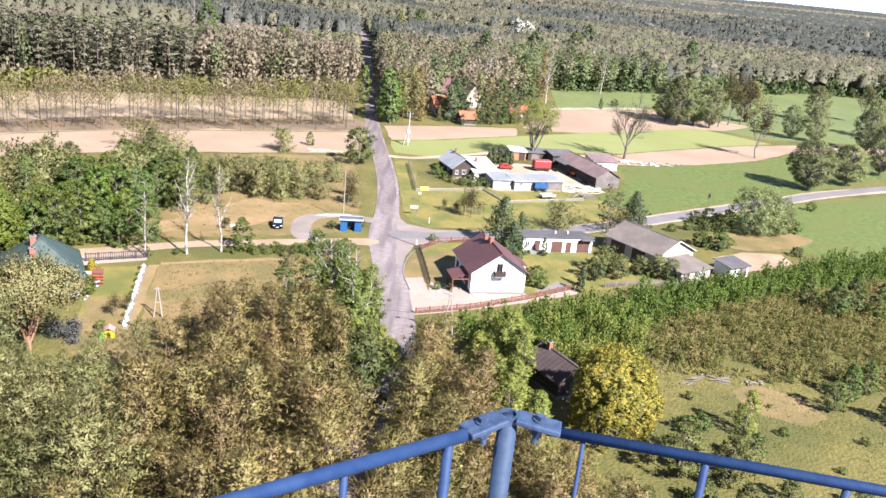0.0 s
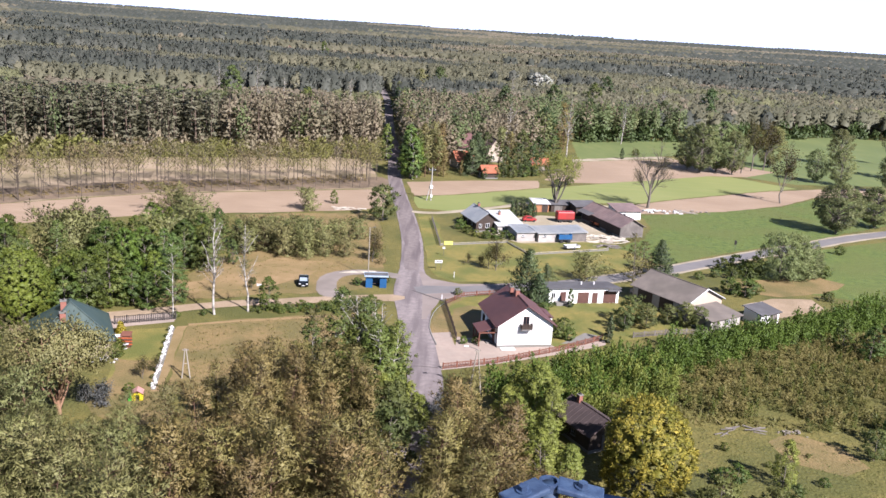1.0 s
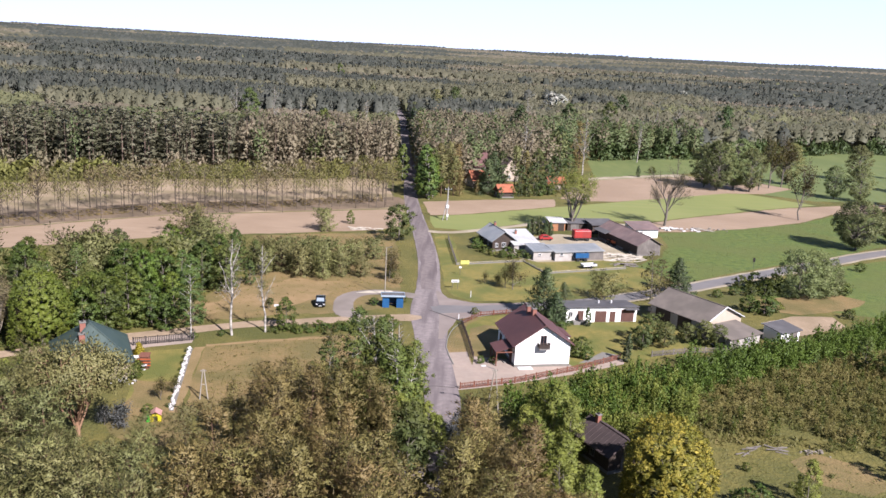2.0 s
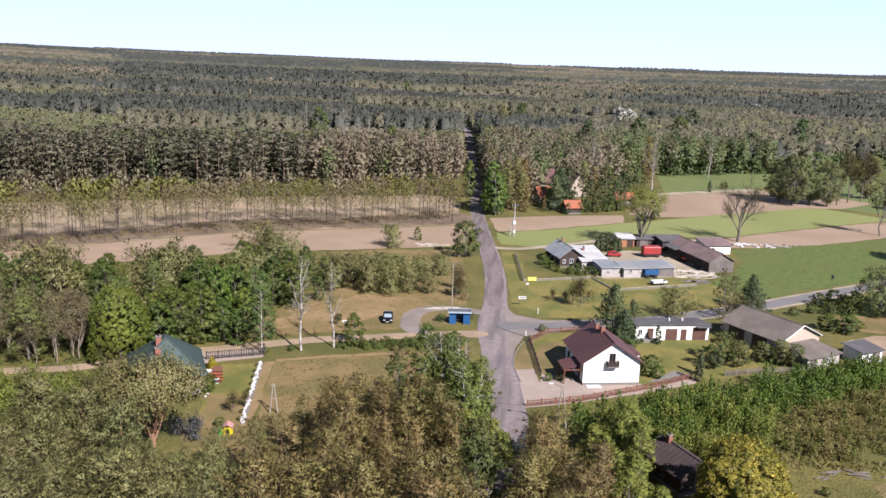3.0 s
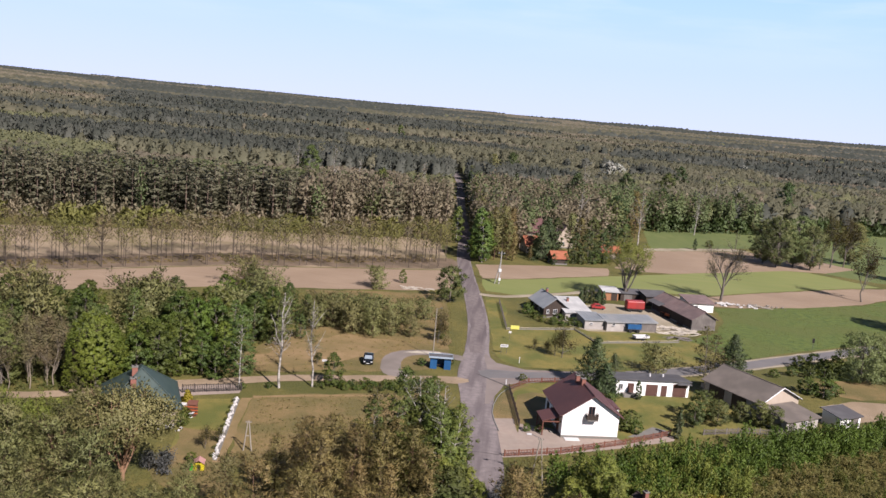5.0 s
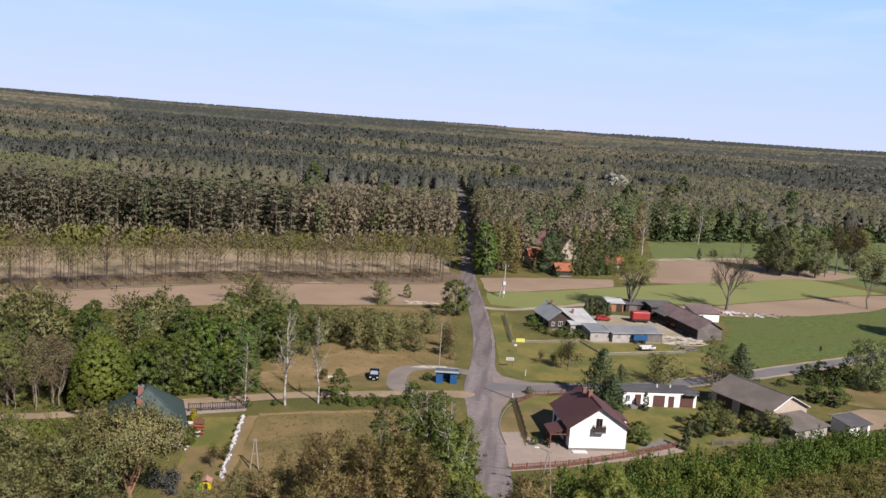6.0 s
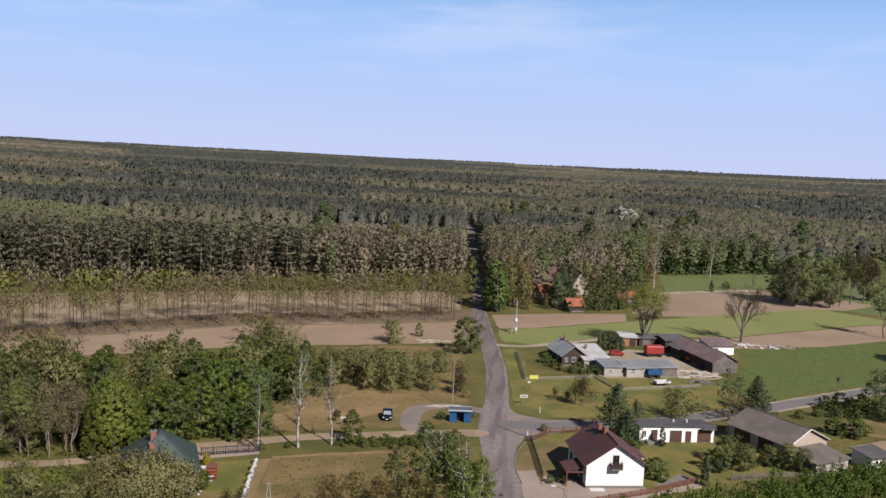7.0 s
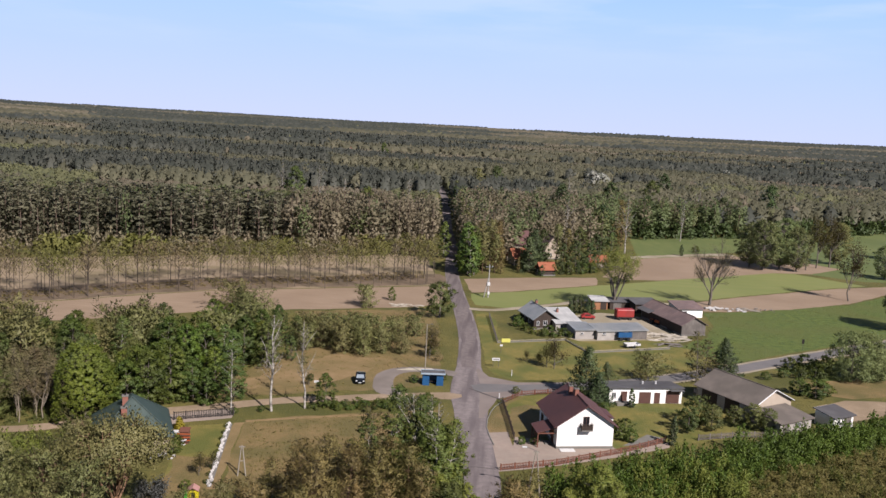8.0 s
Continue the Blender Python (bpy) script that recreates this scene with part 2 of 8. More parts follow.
M["door_brown"] = surf("brown_painted_door", (0.062, 0.030, 0.024), (0.075, 0.038, 0.028), 1.0, rough=0.6)
M["window"] = surf("window_glass", (0.009, 0.011, 0.014), (0.017, 0.019, 0.021), 0.7, rough=0.08, spec=0.6)
M["blue_paint"] = surf("blue_paint", (0.010, 0.049, 0.125), (0.012, 0.059, 0.146), 1.0, rough=0.5)
M["pale_blue"] = surf("pale_blue_fascia", (0.188, 0.236, 0.283), (0.217, 0.259, 0.302), 1.0, rough=0.6)
M["white_paint"] = surf("white_paint", (0.401, 0.401, 0.396), (0.371, 0.371, 0.366), 2.0, rough=0.5)
M["yellow_paint"] = surf("yellow_paint", (0.390, 0.376, 0.086), (0.351, 0.337, 0.065), 1.0, rough=0.5)
M["yellow_plastic"] = surf("yellow_plastic", (0.368, 0.311, 0.009), (0.330, 0.283, 0.009), 1.0, rough=0.4)
M["green_plastic"] = surf("green_plastic", (0.038, 0.259, 0.019), (0.033, 0.226, 0.019), 1.0, rough=0.4)
M["red_paint"] = surf("red_paint", (0.236, 0.024, 0.021), (0.198, 0.021, 0.019), 0.8, (0.156, 0.028, 0.024), 0.5, 0.6, rough=0.45)
M["orange_paint"] = surf("orange_paint", (0.292, 0.071, 0.019), (0.259, 0.062, 0.019), 0.8, rough=0.45)
M["car_black"] = surf("black_car_paint", (0.004, 0.005, 0.005), (0.005, 0.005, 0.007), 1.0, rough=0.15, spec=0.6)
M["tyre"] = surf("tyre_rubber", (0.009, 0.009, 0.009), (0.014, 0.014, 0.014), 3.0)
M["steel"] = surf("dark_iron", (0.024, 0.021, 0.021), (0.038, 0.033, 0.030), 2.0, rough=0.6, metal=0.3)
M["zinc"] = surf("galvanised_steel", (0.099, 0.103, 0.109), (0.118, 0.120, 0.122), 4.0, rough=0.5, metal=0.6)
M["rail_paint"] = surf("blue_railing_paint", (0.007, 0.019, 0.060), (0.011, 0.027, 0.074), 14.0, (0.015, 0.034, 0.081), 40.0, 0.5, rough=0.65, bump=0.0004, bump_scale=120, spec=0.2)
M["rail_worn"] = surf("worn_pale_blue_paint", (0.023, 0.040, 0.080), (0.036, 0.057, 0.097), 20.0, (0.012, 0.020, 0.045), 60.0, 0.6, rough=0.5, bump=0.001, bump_scale=90, spec=0.4)
M["stone_white"] = surf("whitewashed_stone", (0.361, 0.350, 0.334), (0.274, 0.263, 0.252), 2.5)
M["rubble"] = surf("pale_rubble", (0.136, 0.117, 0.094), (0.188, 0.169, 0.143), 1.5, (0.132, 0.113, 0.094), 0.5, 0.6, bump=0.05)
# plants
M["bark_pine"] = surf("pine_bark", (0.068, 0.039, 0.024), (0.048, 0.029, 0.018), 2.0, (0.091, 0.051, 0.029), 0.4, 0.7, stretch=(3, 3, 0.6))
M["bark_orange"] = surf("orange_pine_bark", (0.172, 0.100, 0.056), (0.128, 0.072, 0.042), 2.0, (0.208, 0.132, 0.080), 0.4, 0.6, stretch=(3, 3, 0.6))
M["silver_twig"] = leafy("silver_grey_twigs", (0.078, 0.080, 0.078), (0.120, 0.122, 0.118), (0.062, 0.066, 0.058), 0.3, 0.2)
M["bark_grey"] = surf("grey_bark", (0.080, 0.068, 0.056), (0.109, 0.094, 0.078), 2.0, stretch=(3, 3, 0.6))
M["bark_birch"] = surf("birch_bark", (0.303, 0.285, 0.252), (0.258, 0.239, 0.212), 1.0, (0.073, 0.065, 0.055), 0.9, 0.8, stretch3=(1, 1, 2.5))
M["pine"] = leafy("pine_needles", (0.118, 0.092, 0.030), (0.171, 0.135, 0.047), (0.088, 0.074, 0.022), 0.35, 0.24, vary=0.8)
M["pine_green"] = leafy("grey_green_pine_needles", (0.114, 0.113, 0.037), (0.162, 0.157, 0.057), (0.085, 0.088, 0.026), 0.3, 0.24, vary=0.8)
M["spruce"] = leafy("spruce_needles", (0.042, 0.061, 0.021), (0.087, 0.103, 0.036), (0.029, 0.043, 0.017), 0.3)
M["fresh"] = leafy("fresh_green_leaves", (0.045, 0.063, 0.008), (0.076, 0.095, 0.014), (0.029, 0.044, 0.007), 0.25, 0.22)
M["bright"] = leafy("bright_green_leaves", (0.052, 0.086, 0.010), (0.097, 0.136, 0.019), (0.037, 0.065, 0.007), 0.22, 0.25, vary=0.2)
M["dull"] = leafy("dull_olive_leaves", (0.066, 0.082, 0.020), (0.103, 0.114, 0.030), (0.048, 0.061, 0.017), 0.25, 0.35)
M["birch_leaf"] = leafy("young_birch_leaves", (0.060, 0.086, 0.015), (0.094, 0.116, 0.025), (0.046, 0.062, 0.013), 0.25, 0.22)
M["yellow_leaf"] = leafy("yellow_green_blossoming_leaves", (0.105, 0.103, 0.013), (0.320, 0.255, 0.035), (0.078, 0.086, 0.010), 0.5, 0.3, vary=0.0)
M["gold_leaf"] = leafy("golden_leaves", (0.188, 0.150, 0.009), (0.236, 0.188, 0.014), (0.141, 0.122, 0.009), 0.5, 0.35)
M["bud_leaf"] = leafy("budding_brown_twigs", (0.056, 0.046, 0.017), (0.078, 0.066, 0.022), (0.049, 0.046, 0.011), 0.1, 0.35)
M["scrub"] = leafy("brown_scrub_twigs", (0.128, 0.108, 0.034), (0.165, 0.134, 0.046), (0.098, 0.095, 0.024), 0.12, 0.35, vary=0.2)
M["grass_tuft"] = leafy("grass_blades", (0.097, 0.107, 0.025), (0.148, 0.133, 0.038), (0.069, 0.087, 0.020), 0.12, 0.3)
M["blossom"] = leafy("white_blossom", (0.256, 0.256, 0.221), (0.357, 0.349, 0.307), (0.171, 0.179, 0.136), 0.3, 0.3)
M["light_leaf"] = leafy("light_green_leaves", (0.059, 0.077, 0.007), (0.091, 0.111, 0.014), (0.041, 0.060, 0.007), 0.25, 0.22)
M["forest_trunk"] = surf("dark_forest_bark", (0.074, 0.053, 0.038), (0.099, 0.072, 0.053), 1.0)
M["sapling_bark"] = surf("brown_sapling_bark", (0.135, 0.112, 0.083), (0.175, 0.148, 0.112), 2.0)
M["meadow_leaf"] = leafy("olive_spring_leaves", (0.103, 0.117, 0.039), (0.131, 0.141, 0.048), (0.073, 0.087, 0.029), 0.15, 0.3)
M["twig"] = leafy("brown_twigs", (0.088, 0.074, 0.036), (0.118, 0.097, 0.047), (0.072, 0.068, 0.027), 0.2, 0.15)
M["round_tree_leaf"] = leafy("yellowish_green_leaves", (0.072, 0.092, 0.009), (0.112, 0.128, 0.017), (0.052, 0.072, 0.008), 0.25, 0.22, vary=0.0)
M["far_pine"] = leafy("forest_pine_crowns", (0.095, 0.092, 0.055), (0.131, 0.124, 0.076), (0.077, 0.078, 0.045), 0.05, 0.42, vary=0.2)
M["far_mixed"] = leafy("forest_mixed_crowns", (0.108, 0.132, 0.054), (0.144, 0.171, 0.072), (0.087, 0.116, 0.046), 0.05, 0.42, vary=0.2)
M["far_bud"] = leafy("forest_budding_crowns", (0.183, 0.152, 0.099), (0.227, 0.189, 0.125), (0.154, 0.140, 0.084), 0.05, 0.45, vary=0.2)
M["far_fresh"] = leafy("forest_fresh_crowns", (0.103, 0.117, 0.045), (0.139, 0.152, 0.059), (0.088, 0.103, 0.040), 0.05, 0.42, vary=0.2)
M["bud_row"] = leafy("yellowish_budding_twigs", (0.129, 0.119, 0.040), (0.167, 0.155, 0.051), (0.135, 0.139, 0.033), 0.05, 0.4, vary=0.2)
M["row_twigs"] = leafy("leafless_brown_twigs", (0.124, 0.099, 0.049), (0.162, 0.131, 0.063), (0.106, 0.089, 0.038), 0.05, 0.3, vary=0.2)
M["row_bark"] = surf("brown_young_bark", (0.058, 0.046, 0.034), (0.076, 0.061, 0.046), 1.0)
M["grass_dry"] = leafy("dry_grass_blades", (0.124, 0.097, 0.031), (0.153, 0.116, 0.041), (0.095, 0.081, 0.022), 0.12, 0.3)
M["orange_boards"] = surf("orange_brown_boards", (0.198, 0.090, 0.043), (0.236, 0.113, 0.056), 1.5, stretch=(4, 4, 0.5))
M["hut_roof"] = surf("purple_grey_sheet_roof", (0.040, 0.028, 0.027), (0.049, 0.036, 0.035), 0.7, (0.030, 0.022, 0.021), 0.4, 0.6)
M["pole_concrete"] = surf("weathered_concrete_pole", (0.198, 0.188, 0.174), (0.236, 0.226, 0.207), 1.5)
# the sky's reflection in the car windows is painted as a pale base colour
M["car_glass"] = surf("painted_reflection_glass", (0.141, 0.169, 0.198), (0.169, 0.198, 0.221), 1.0, rough=0.1, spec=0.7)
M["rail_post"] = surf("blue_post_paint", (0.013, 0.025, 0.053), (0.018, 0.034, 0.065), 16.0, (0.028, 0.044, 0.070), 50.0, 0.5, rough=0.65, bump=0.0003, bump_scale=150, spec=0.2)
# forest crowns again with aerial haze painted in: greyer, bluer base colours
M["remote_pine"] = leafy("haze_tinted_pine_crowns", (0.057, 0.062, 0.049), (0.105, 0.107, 0.087), (0.052, 0.058, 0.046), 0.016, 0.4, vary=0.2)
M["remote_mixed"] = leafy("haze_tinted_mixed_crowns", (0.095, 0.092, 0.058), (0.168, 0.155, 0.100), (0.095, 0.095, 0.060), 0.016, 0.4, vary=0.2)
M["remote_bud"] = leafy("haze_tinted_budding_crowns", (0.133, 0.115, 0.080), (0.223, 0.189, 0.132), (0.136, 0.122, 0.084), 0.016, 0.4, vary=0.2)
M["remote_fresh"] = leafy("haze_tinted_leafy_crowns", (0.111, 0.117, 0.059), (0.189, 0.187, 0.096), (0.111, 0.117, 0.057), 0.016, 0.4, vary=0.2)
M["toy_roof"] = surf("pale_pink_plastic", (0.292, 0.150, 0.127), (0.311, 0.179, 0.150), 1.0, rough=0.4)
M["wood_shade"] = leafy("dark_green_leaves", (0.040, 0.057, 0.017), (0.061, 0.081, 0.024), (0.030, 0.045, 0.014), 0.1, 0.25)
M["meadow_blades"] = leafy("meadow_grass_blades", (0.056, 0.074, 0.015), (0.084, 0.098, 0.022), (0.050, 0.064, 0.014), 0.06, 0.3)
M["yellow_shoots"] = leafy("yellow_green_shoots", (0.105, 0.120, 0.020), (0.148, 0.160, 0.028), (0.079, 0.100, 0.015), 0.1, 0.25, vary=0.2)

# ---- building blocks ----
def thing(name, label, category, at=(0, 0, 0), turn=0.0, group="", kind=""):
    ob = new(name)
    ob.empty_display_size = 0.3
    ob.matrix_basis = pose(at[0], at[1], at[2], 0, 0, turn)
    return tagged(ob, label, category, group, kind)


def mesh_of(bm, name, material, smooth=False):
    bmesh.ops.recalc_face_normals(bm, faces=bm.faces)
    me = bpy.data.meshes.new(name)
    bm.to_mesh(me)
    bm.free()
    me.materials.append(material)
    if smooth:
        me.shade_smooth()
    return me


def part(name, bm, material, parent, label="", smooth=False):
    """One mesh object under a thing or a part; its numbers are in the thing's own frame."""
    me = mesh_of(bm, name, material, smooth) if isinstance(bm, bmesh.types.BMesh) else bm
    ob = new(name, me)
    ob.parent = parent
    if parent and parent.type == "MESH":
        ob.matrix_parent_inverse = parent.matrix_basis.inverted()
    return tagged(ob, label)


def box(bm, x0, x1, y0, y1, z0, z1, bevel=0.0):
    made = bmesh.ops.create_cube(bm, size=1, matrix=Matrix.LocRotScale(((x0 + x1) / 2, (y0 + y1) / 2, (z0 + z1) / 2), None, (x1 - x0, y1 - y0, z1 - z0)))
    if bevel:
        edges = list({e for v in made["verts"] for e in v.link_edges})
        bmesh.ops.bevel(bm, geom=edges, offset=bevel, segments=2, affect="EDGES", profile=0.5)
    return bm


def boxes(*spans, bevel=0.0):
    bm = bmesh.new()
    for s in spans:
        box(bm, *s, bevel=bevel)
    return bm


def slab(corners, thick, bm=None):
    """A plate of that thickness under the polygon of corners."""
    bm = bm or bmesh.new()
    cs = [Vector(c) for c in corners]
    n = (cs[1] - cs[0]).cross(cs[2] - cs[0]).normalized()
    if n.z < 0:
        n = -n
    top = [bm.verts.new(c) for c in cs]
    low = [bm.verts.new(c - n * thick) for c in cs]
    bm.faces.new(top)
    bm.faces.new(low[::-1])
    for i in range(len(cs)):
        j = (i + 1) % len(cs)
        bm.faces.new((top[i], low[i], low[j], top[j]))
    return bm


def rod(a, b, r0, r1=None, sides=8, bm=None):
    """A tapered round bar from a to b."""
    bm = bm or bmesh.new()
    a, b = Vector(a), Vector(b)
    m = Matrix.Translation((a + b) / 2) @ (b - a).to_track_quat("Z", "Y").to_matrix().to_4x4()
    bmesh.ops.create_cone(bm, cap_ends=True, segments=sides, radius1=r0, radius2=r0 if r1 is None else r1, depth=(b - a).length, matrix=m)
    return bm


def ring_bm(c, r1, r0, deep):
    """A short open tube end with a visible bore."""
    bm = bmesh.new()
    n = 20
    def circle(r, z):
        return [bm.verts.new((c[0] + r * math.cos(2 * math.pi * k / n), c[1] + r * math.sin(2 * math.pi * k / n), c[2] + z)) for k in range(n)]
    a, b, d, e = circle(r1 + 0.0006, -deep), circle(r1 + 0.0006, 0.004), circle(r0, 0.004), circle(r0, -deep)
    for p, q in ((a, b), (b, d), (d, e), (e, a)):
        for k in range(n):
            j = (k + 1) % n
            bm.faces.new((p[k], p[j], q[j], q[k]))
    return bm


def prism(profile, x0, x1, axis="y"):
    """The polygon profile (pairs across, up) drawn out along an axis from x0 to x1."""
    bm = bmesh.new()
    place = (lambda u, w, v: (u, v, w)) if axis == "y" else (lambda u, w, v: (v, u, w))
    a = [bm.verts.new(place(u, w, x0)) for u, w in profile]
    b = [bm.verts.new(place(u, w, x1)) for u, w in profile]
    bm.faces.new(a)
    bm.faces.new(b[::-1])
    for i in range(len(a)):
        j = (i + 1) % len(a)
        bm.faces.new((a[i], b[i], b[j], a[j]))
    return bm


# ---- ground ----
RISE = [(0, 0), (900, 0), (1500, 2), (2500, 7), (3500, 14), (4900, 27)]


def land(x, y):
    """The height of the land: flat round the village, lifting to a low ridge at the skyline."""
    r = np.hypot(x, y)
    az = np.degrees(np.arctan2(x, np.maximum(y, 1e-6)))
    z = np.interp(r, [a for a, b in RISE], [b for a, b in RISE])
    hill = np.interp(r, [1500, 4500], [0, 1]) * np.interp(az, [-60, -33, -27, -10, 21], [13, 12, 4, -8, 0])
    return z + hill


def ground_sheet():
    rings = [0, 20, 40, 60, 80, 100, 120, 140, 170, 200, 240, 300, 400, 550, 750, 1000, 1300, 1700, 2200, 2800, 3400, 4000, 4500, 4950]
    n = 160
    vs, fs = [(0, 0, 0)], []
    for r in rings[1:]:
        for k in range(n):
            a = 2 * math.pi * k / n
            x, y = r * math.sin(a), r * math.cos(a)
            vs.append((x, y, float(land(x, y))))
    for k in range(n):
        fs.append((0, 1 + (k + 1) % n, 1 + k))
    for i in range(len(rings) - 2):
        for k in range(n):
            a, b = 1 + i * n + k, 1 + i * n + (k + 1) % n
            fs.append((a, b, b + n, a + n))
    me = bpy.data.meshes.new("ground")
    me.from_pydata(vs, [], fs)
    me.materials.append(M["ground"])
    me.materials.append(M["forest_floor"])
    for p in me.polygons:
        c = p.center
        if math.hypot(c.x, c.y) > 480:
            p.material_index = 1
    me.shade_smooth()
    tagged(new("ground", me), "rough olive and straw coloured grassland reaching the wooded skyline", "ground", kind="structure")


ground_sheet()


def patch(name, outline, z, material, label, category, ragged=0.6, step=2.0, thick=0.0):
    """A flat piece of land cover with an uneven edge."""
    pts = []
    for i, (x, y) in enumerate(outline):
        x2, y2 = outline[(i + 1) % len(outline)]
        n = max(1, int(math.hypot(x2 - x, y2 - y) / step))
        for k in range(n):
            px, py = x + (x2 - x) * k / n, y + (y2 - y) * k / n
            d = noise.noise_vector((px * 0.35, py * 0.35, z * 50)) * ragged
            pts.append((px + d.x, py + d.y))
    bm = bmesh.new()
    f = bm.faces.new([bm.verts.new((x, y, z)) for x, y in pts])
    if f.calc_center_median() and f.normal.z < 0:
        f.normal_flip()
    f.normal_update()
    if f.normal.z < 0:
        f.normal_flip()
    if thick:
        ext = bmesh.ops.extrude_face_region(bm, geom=[f])
        bmesh.ops.translate(bm, verts=[g for g in ext["geom"] if isinstance(g, bmesh.types.BMVert)], vec=(0, 0, -thick))
    bmesh.ops.triangulate(bm, faces=bm.faces)
    if not thick:
        for g in bm.faces:
            if g.normal.z < 0:
                g.normal_flip()
        me = bpy.data.meshes.new(name)
        bm.to_mesh(me)
        bm.free()
        me.materials.append(material)
    else:
        me = mesh_of(bm, name, material)
    return tagged(new(name, me), label, category, kind="structure")


def smooth_line(pts, step=3.0):
    """A Catmull-Rom line through the points."""
    out = []
    ps = [Vector(p) for p in pts]
    ps = [2 * ps[0] - ps[1], *ps, 2 * ps[-1] - ps[-2]]
    for i in range(1, len(ps) - 2):
        a, b, c, d = ps[i - 1:i + 3]
        n = max(2, int((c - b).length / step))
        for k in range(n):
            t = k / n
            out.append(0.5 * (2 * b + (c - a) * t + (2 * a - 5 * b + 4 * c - d) * t * t + (3 * b - a - 3 * c + d) * t ** 3))
    out.append(ps[-2])
    return out


def ribbon(name, line, widths, z, material, label, category, ragged=0.15, step=3.0):
    """A road along a line (x, y) with a width at each point."""
    c = smooth_line([(x, y, w) for (x, y), w in zip(line, widths)], step)
    bm = bmesh.new()
    prev = None
    for i, p in enumerate(c):
        q = c[min(i + 1, len(c) - 1)] - c[max(i - 1, 0)]
        s = Vector((q.y, -q.x, 0)).normalized()
        j = noise.noise((p.x * 0.4, p.y * 0.4, z * 40)) * ragged
        k = noise.noise((p.x * 0.4 + 9, p.y * 0.4, z * 40)) * ragged
        row = [bm.verts.new((p.x + s.x * o, p.y + s.y * o, float(land(p.x, p.y)) + z + h)) for o, h in ((-p.z / 2 - j, 0), (-p.z / 6, 0.03), (p.z / 6, 0.03), (p.z / 2 + k, 0))]
        if prev:
            for a in range(3):
                bm.faces.new((prev[a], prev[a + 1], row[a + 1], row[a]))
        prev = row
    for f in bm.faces:
        f.normal_update()
        if f.normal.z < 0:
            f.normal_flip()
    me = bpy.data.meshes.new(name)
    bm.to_mesh(me)
    bm.free()
    me.materials.append(material)
    return tagged(new(name, me), label, category, kind="structure")


# fields and greens
patch("field_west", [(-18, 241), (-21.5, 234), (-50, 221), (-77, 208), (-100, 190), (-130, 166), (-170, 140), (-160, 125), (-128, 150), (-91, 171), (-65, 189), (-45, 196), (-22, 206), (-16.5, 212)], 0.02, M["soil"], "pale pinkish ploughed field of bare dry soil", "field")
patch("orchard_ground", [(-20, 242), (-30, 292), (-96, 262), (-154, 231), (-200, 215), (-215, 180), (-170, 141), (-130, 167), (-100, 191), (-77, 209), (-50, 222), (-21.5, 235)], 0.012, M["orchard_floor"], "bare sandy ground under rows of young trees", "ground")
patch("field_east_strip", [(-13, 249), (-10, 229), (-2, 232), (27, 253), (28, 266), (8, 259)], 0.02, M["soil"], "narrow strip of pale bare ploughed soil", "field")
patch("field_east", [(30, 268), (40, 300), (47.2, 313), (66, 325), (87, 336), (108, 337), (122, 318), (106, 302), (92, 299), (70, 283), (49, 269), (38, 266)], 0.02, M["soil"], "bare pale pinkish ploughed field beyond the meadow", "field")
patch("dry_strip", [(44, 309), (46.5, 319), (66, 331), (85, 343), (89, 338), (66, 326), (47.5, 314)], 0.03, M["gravel"], "pale dry strip of rubble and weeds behind the field", "ground", 1.2)
patch("field_east_track", [(52, 236), (70, 250), (102, 273), (135, 290), (165, 300), (160, 285), (117, 268), (99, 249), (78, 235), (60, 226), (50, 224)], 0.024, M["soil"], "pale bare strip of sandy field", "field")
patch("crop_field", [(-10, 227), (-8, 213), (0, 212), (26, 233), (52, 237), (70, 251), (102, 274), (117, 283), (100, 300), (85, 298), (62, 278), (28, 253), (5, 236)], 0.016, M["crop"], "bright green field of young crop", "field")
patch("meadow_east", [(34, 183), (46, 172), (57, 181), (67, 189), (87, 202), (104, 216), (135, 240), (160, 265), (117, 266), (99, 248), (63, 227), (52, 222), (51, 208), (47, 195), (40, 186)], 0.012, M["meadow"], "lush green meadow beside the farm", "meadow")
patch("meadow_far", [(44, 300), (48, 322), (52, 372), (77, 385), (110, 406), (138, 415), (205, 465), (300, 470), (380, 420), (300, 330), (190, 290), (160, 302), (120, 292), (104, 302), (112, 322), (117, 351), (96, 350), (73, 336)], 0.010, M["far_meadow"], "wide green meadow in front of the woods", "meadow")
patch("meadow_south", [(55, 171), (66, 178), (88, 195), (112, 210), (150, 232), (260, 260), (240, 160), (150, 120), (100, 138), (86, 152), (70, 158)], 0.010, M["meadow"], "pale green open meadow beside the road", "meadow")
patch("village_green", [(-3.6, 160), (-1.5, 152.5), (2, 150), (12, 153), (34, 160.5), (46, 169), (40, 183), (30, 184), (16, 183.5), (-0.5, 178), (-3, 204), (-7.6, 206)], 0.014, M["lawn"], "mown yellow-green roadside lawn", "lawn")
patch("farm_yard", [(10, 188), (17, 182.5), (36, 182), (41, 192), (34, 212), (24, 214), (12, 206)], 0.018, M["gravel"], "pale dusty farm yard", "yard", 0.8)
patch("farm_green", [(14, 182), (18, 174), (36, 182), (40, 190), (32, 188), (20.5, 184)], 0.022, M["lawn"], "mown grass in front of the farm sheds", "lawn", 0.3)
patch("lot_west", [(-38.5, 119.5), (-20, 127.5), (-10, 131), (-8, 122), (-7, 100), (-18, 96), (-33.5, 95)], 0.014, M["dry_grass"], "straw-coloured unmown grass lot", "grass")
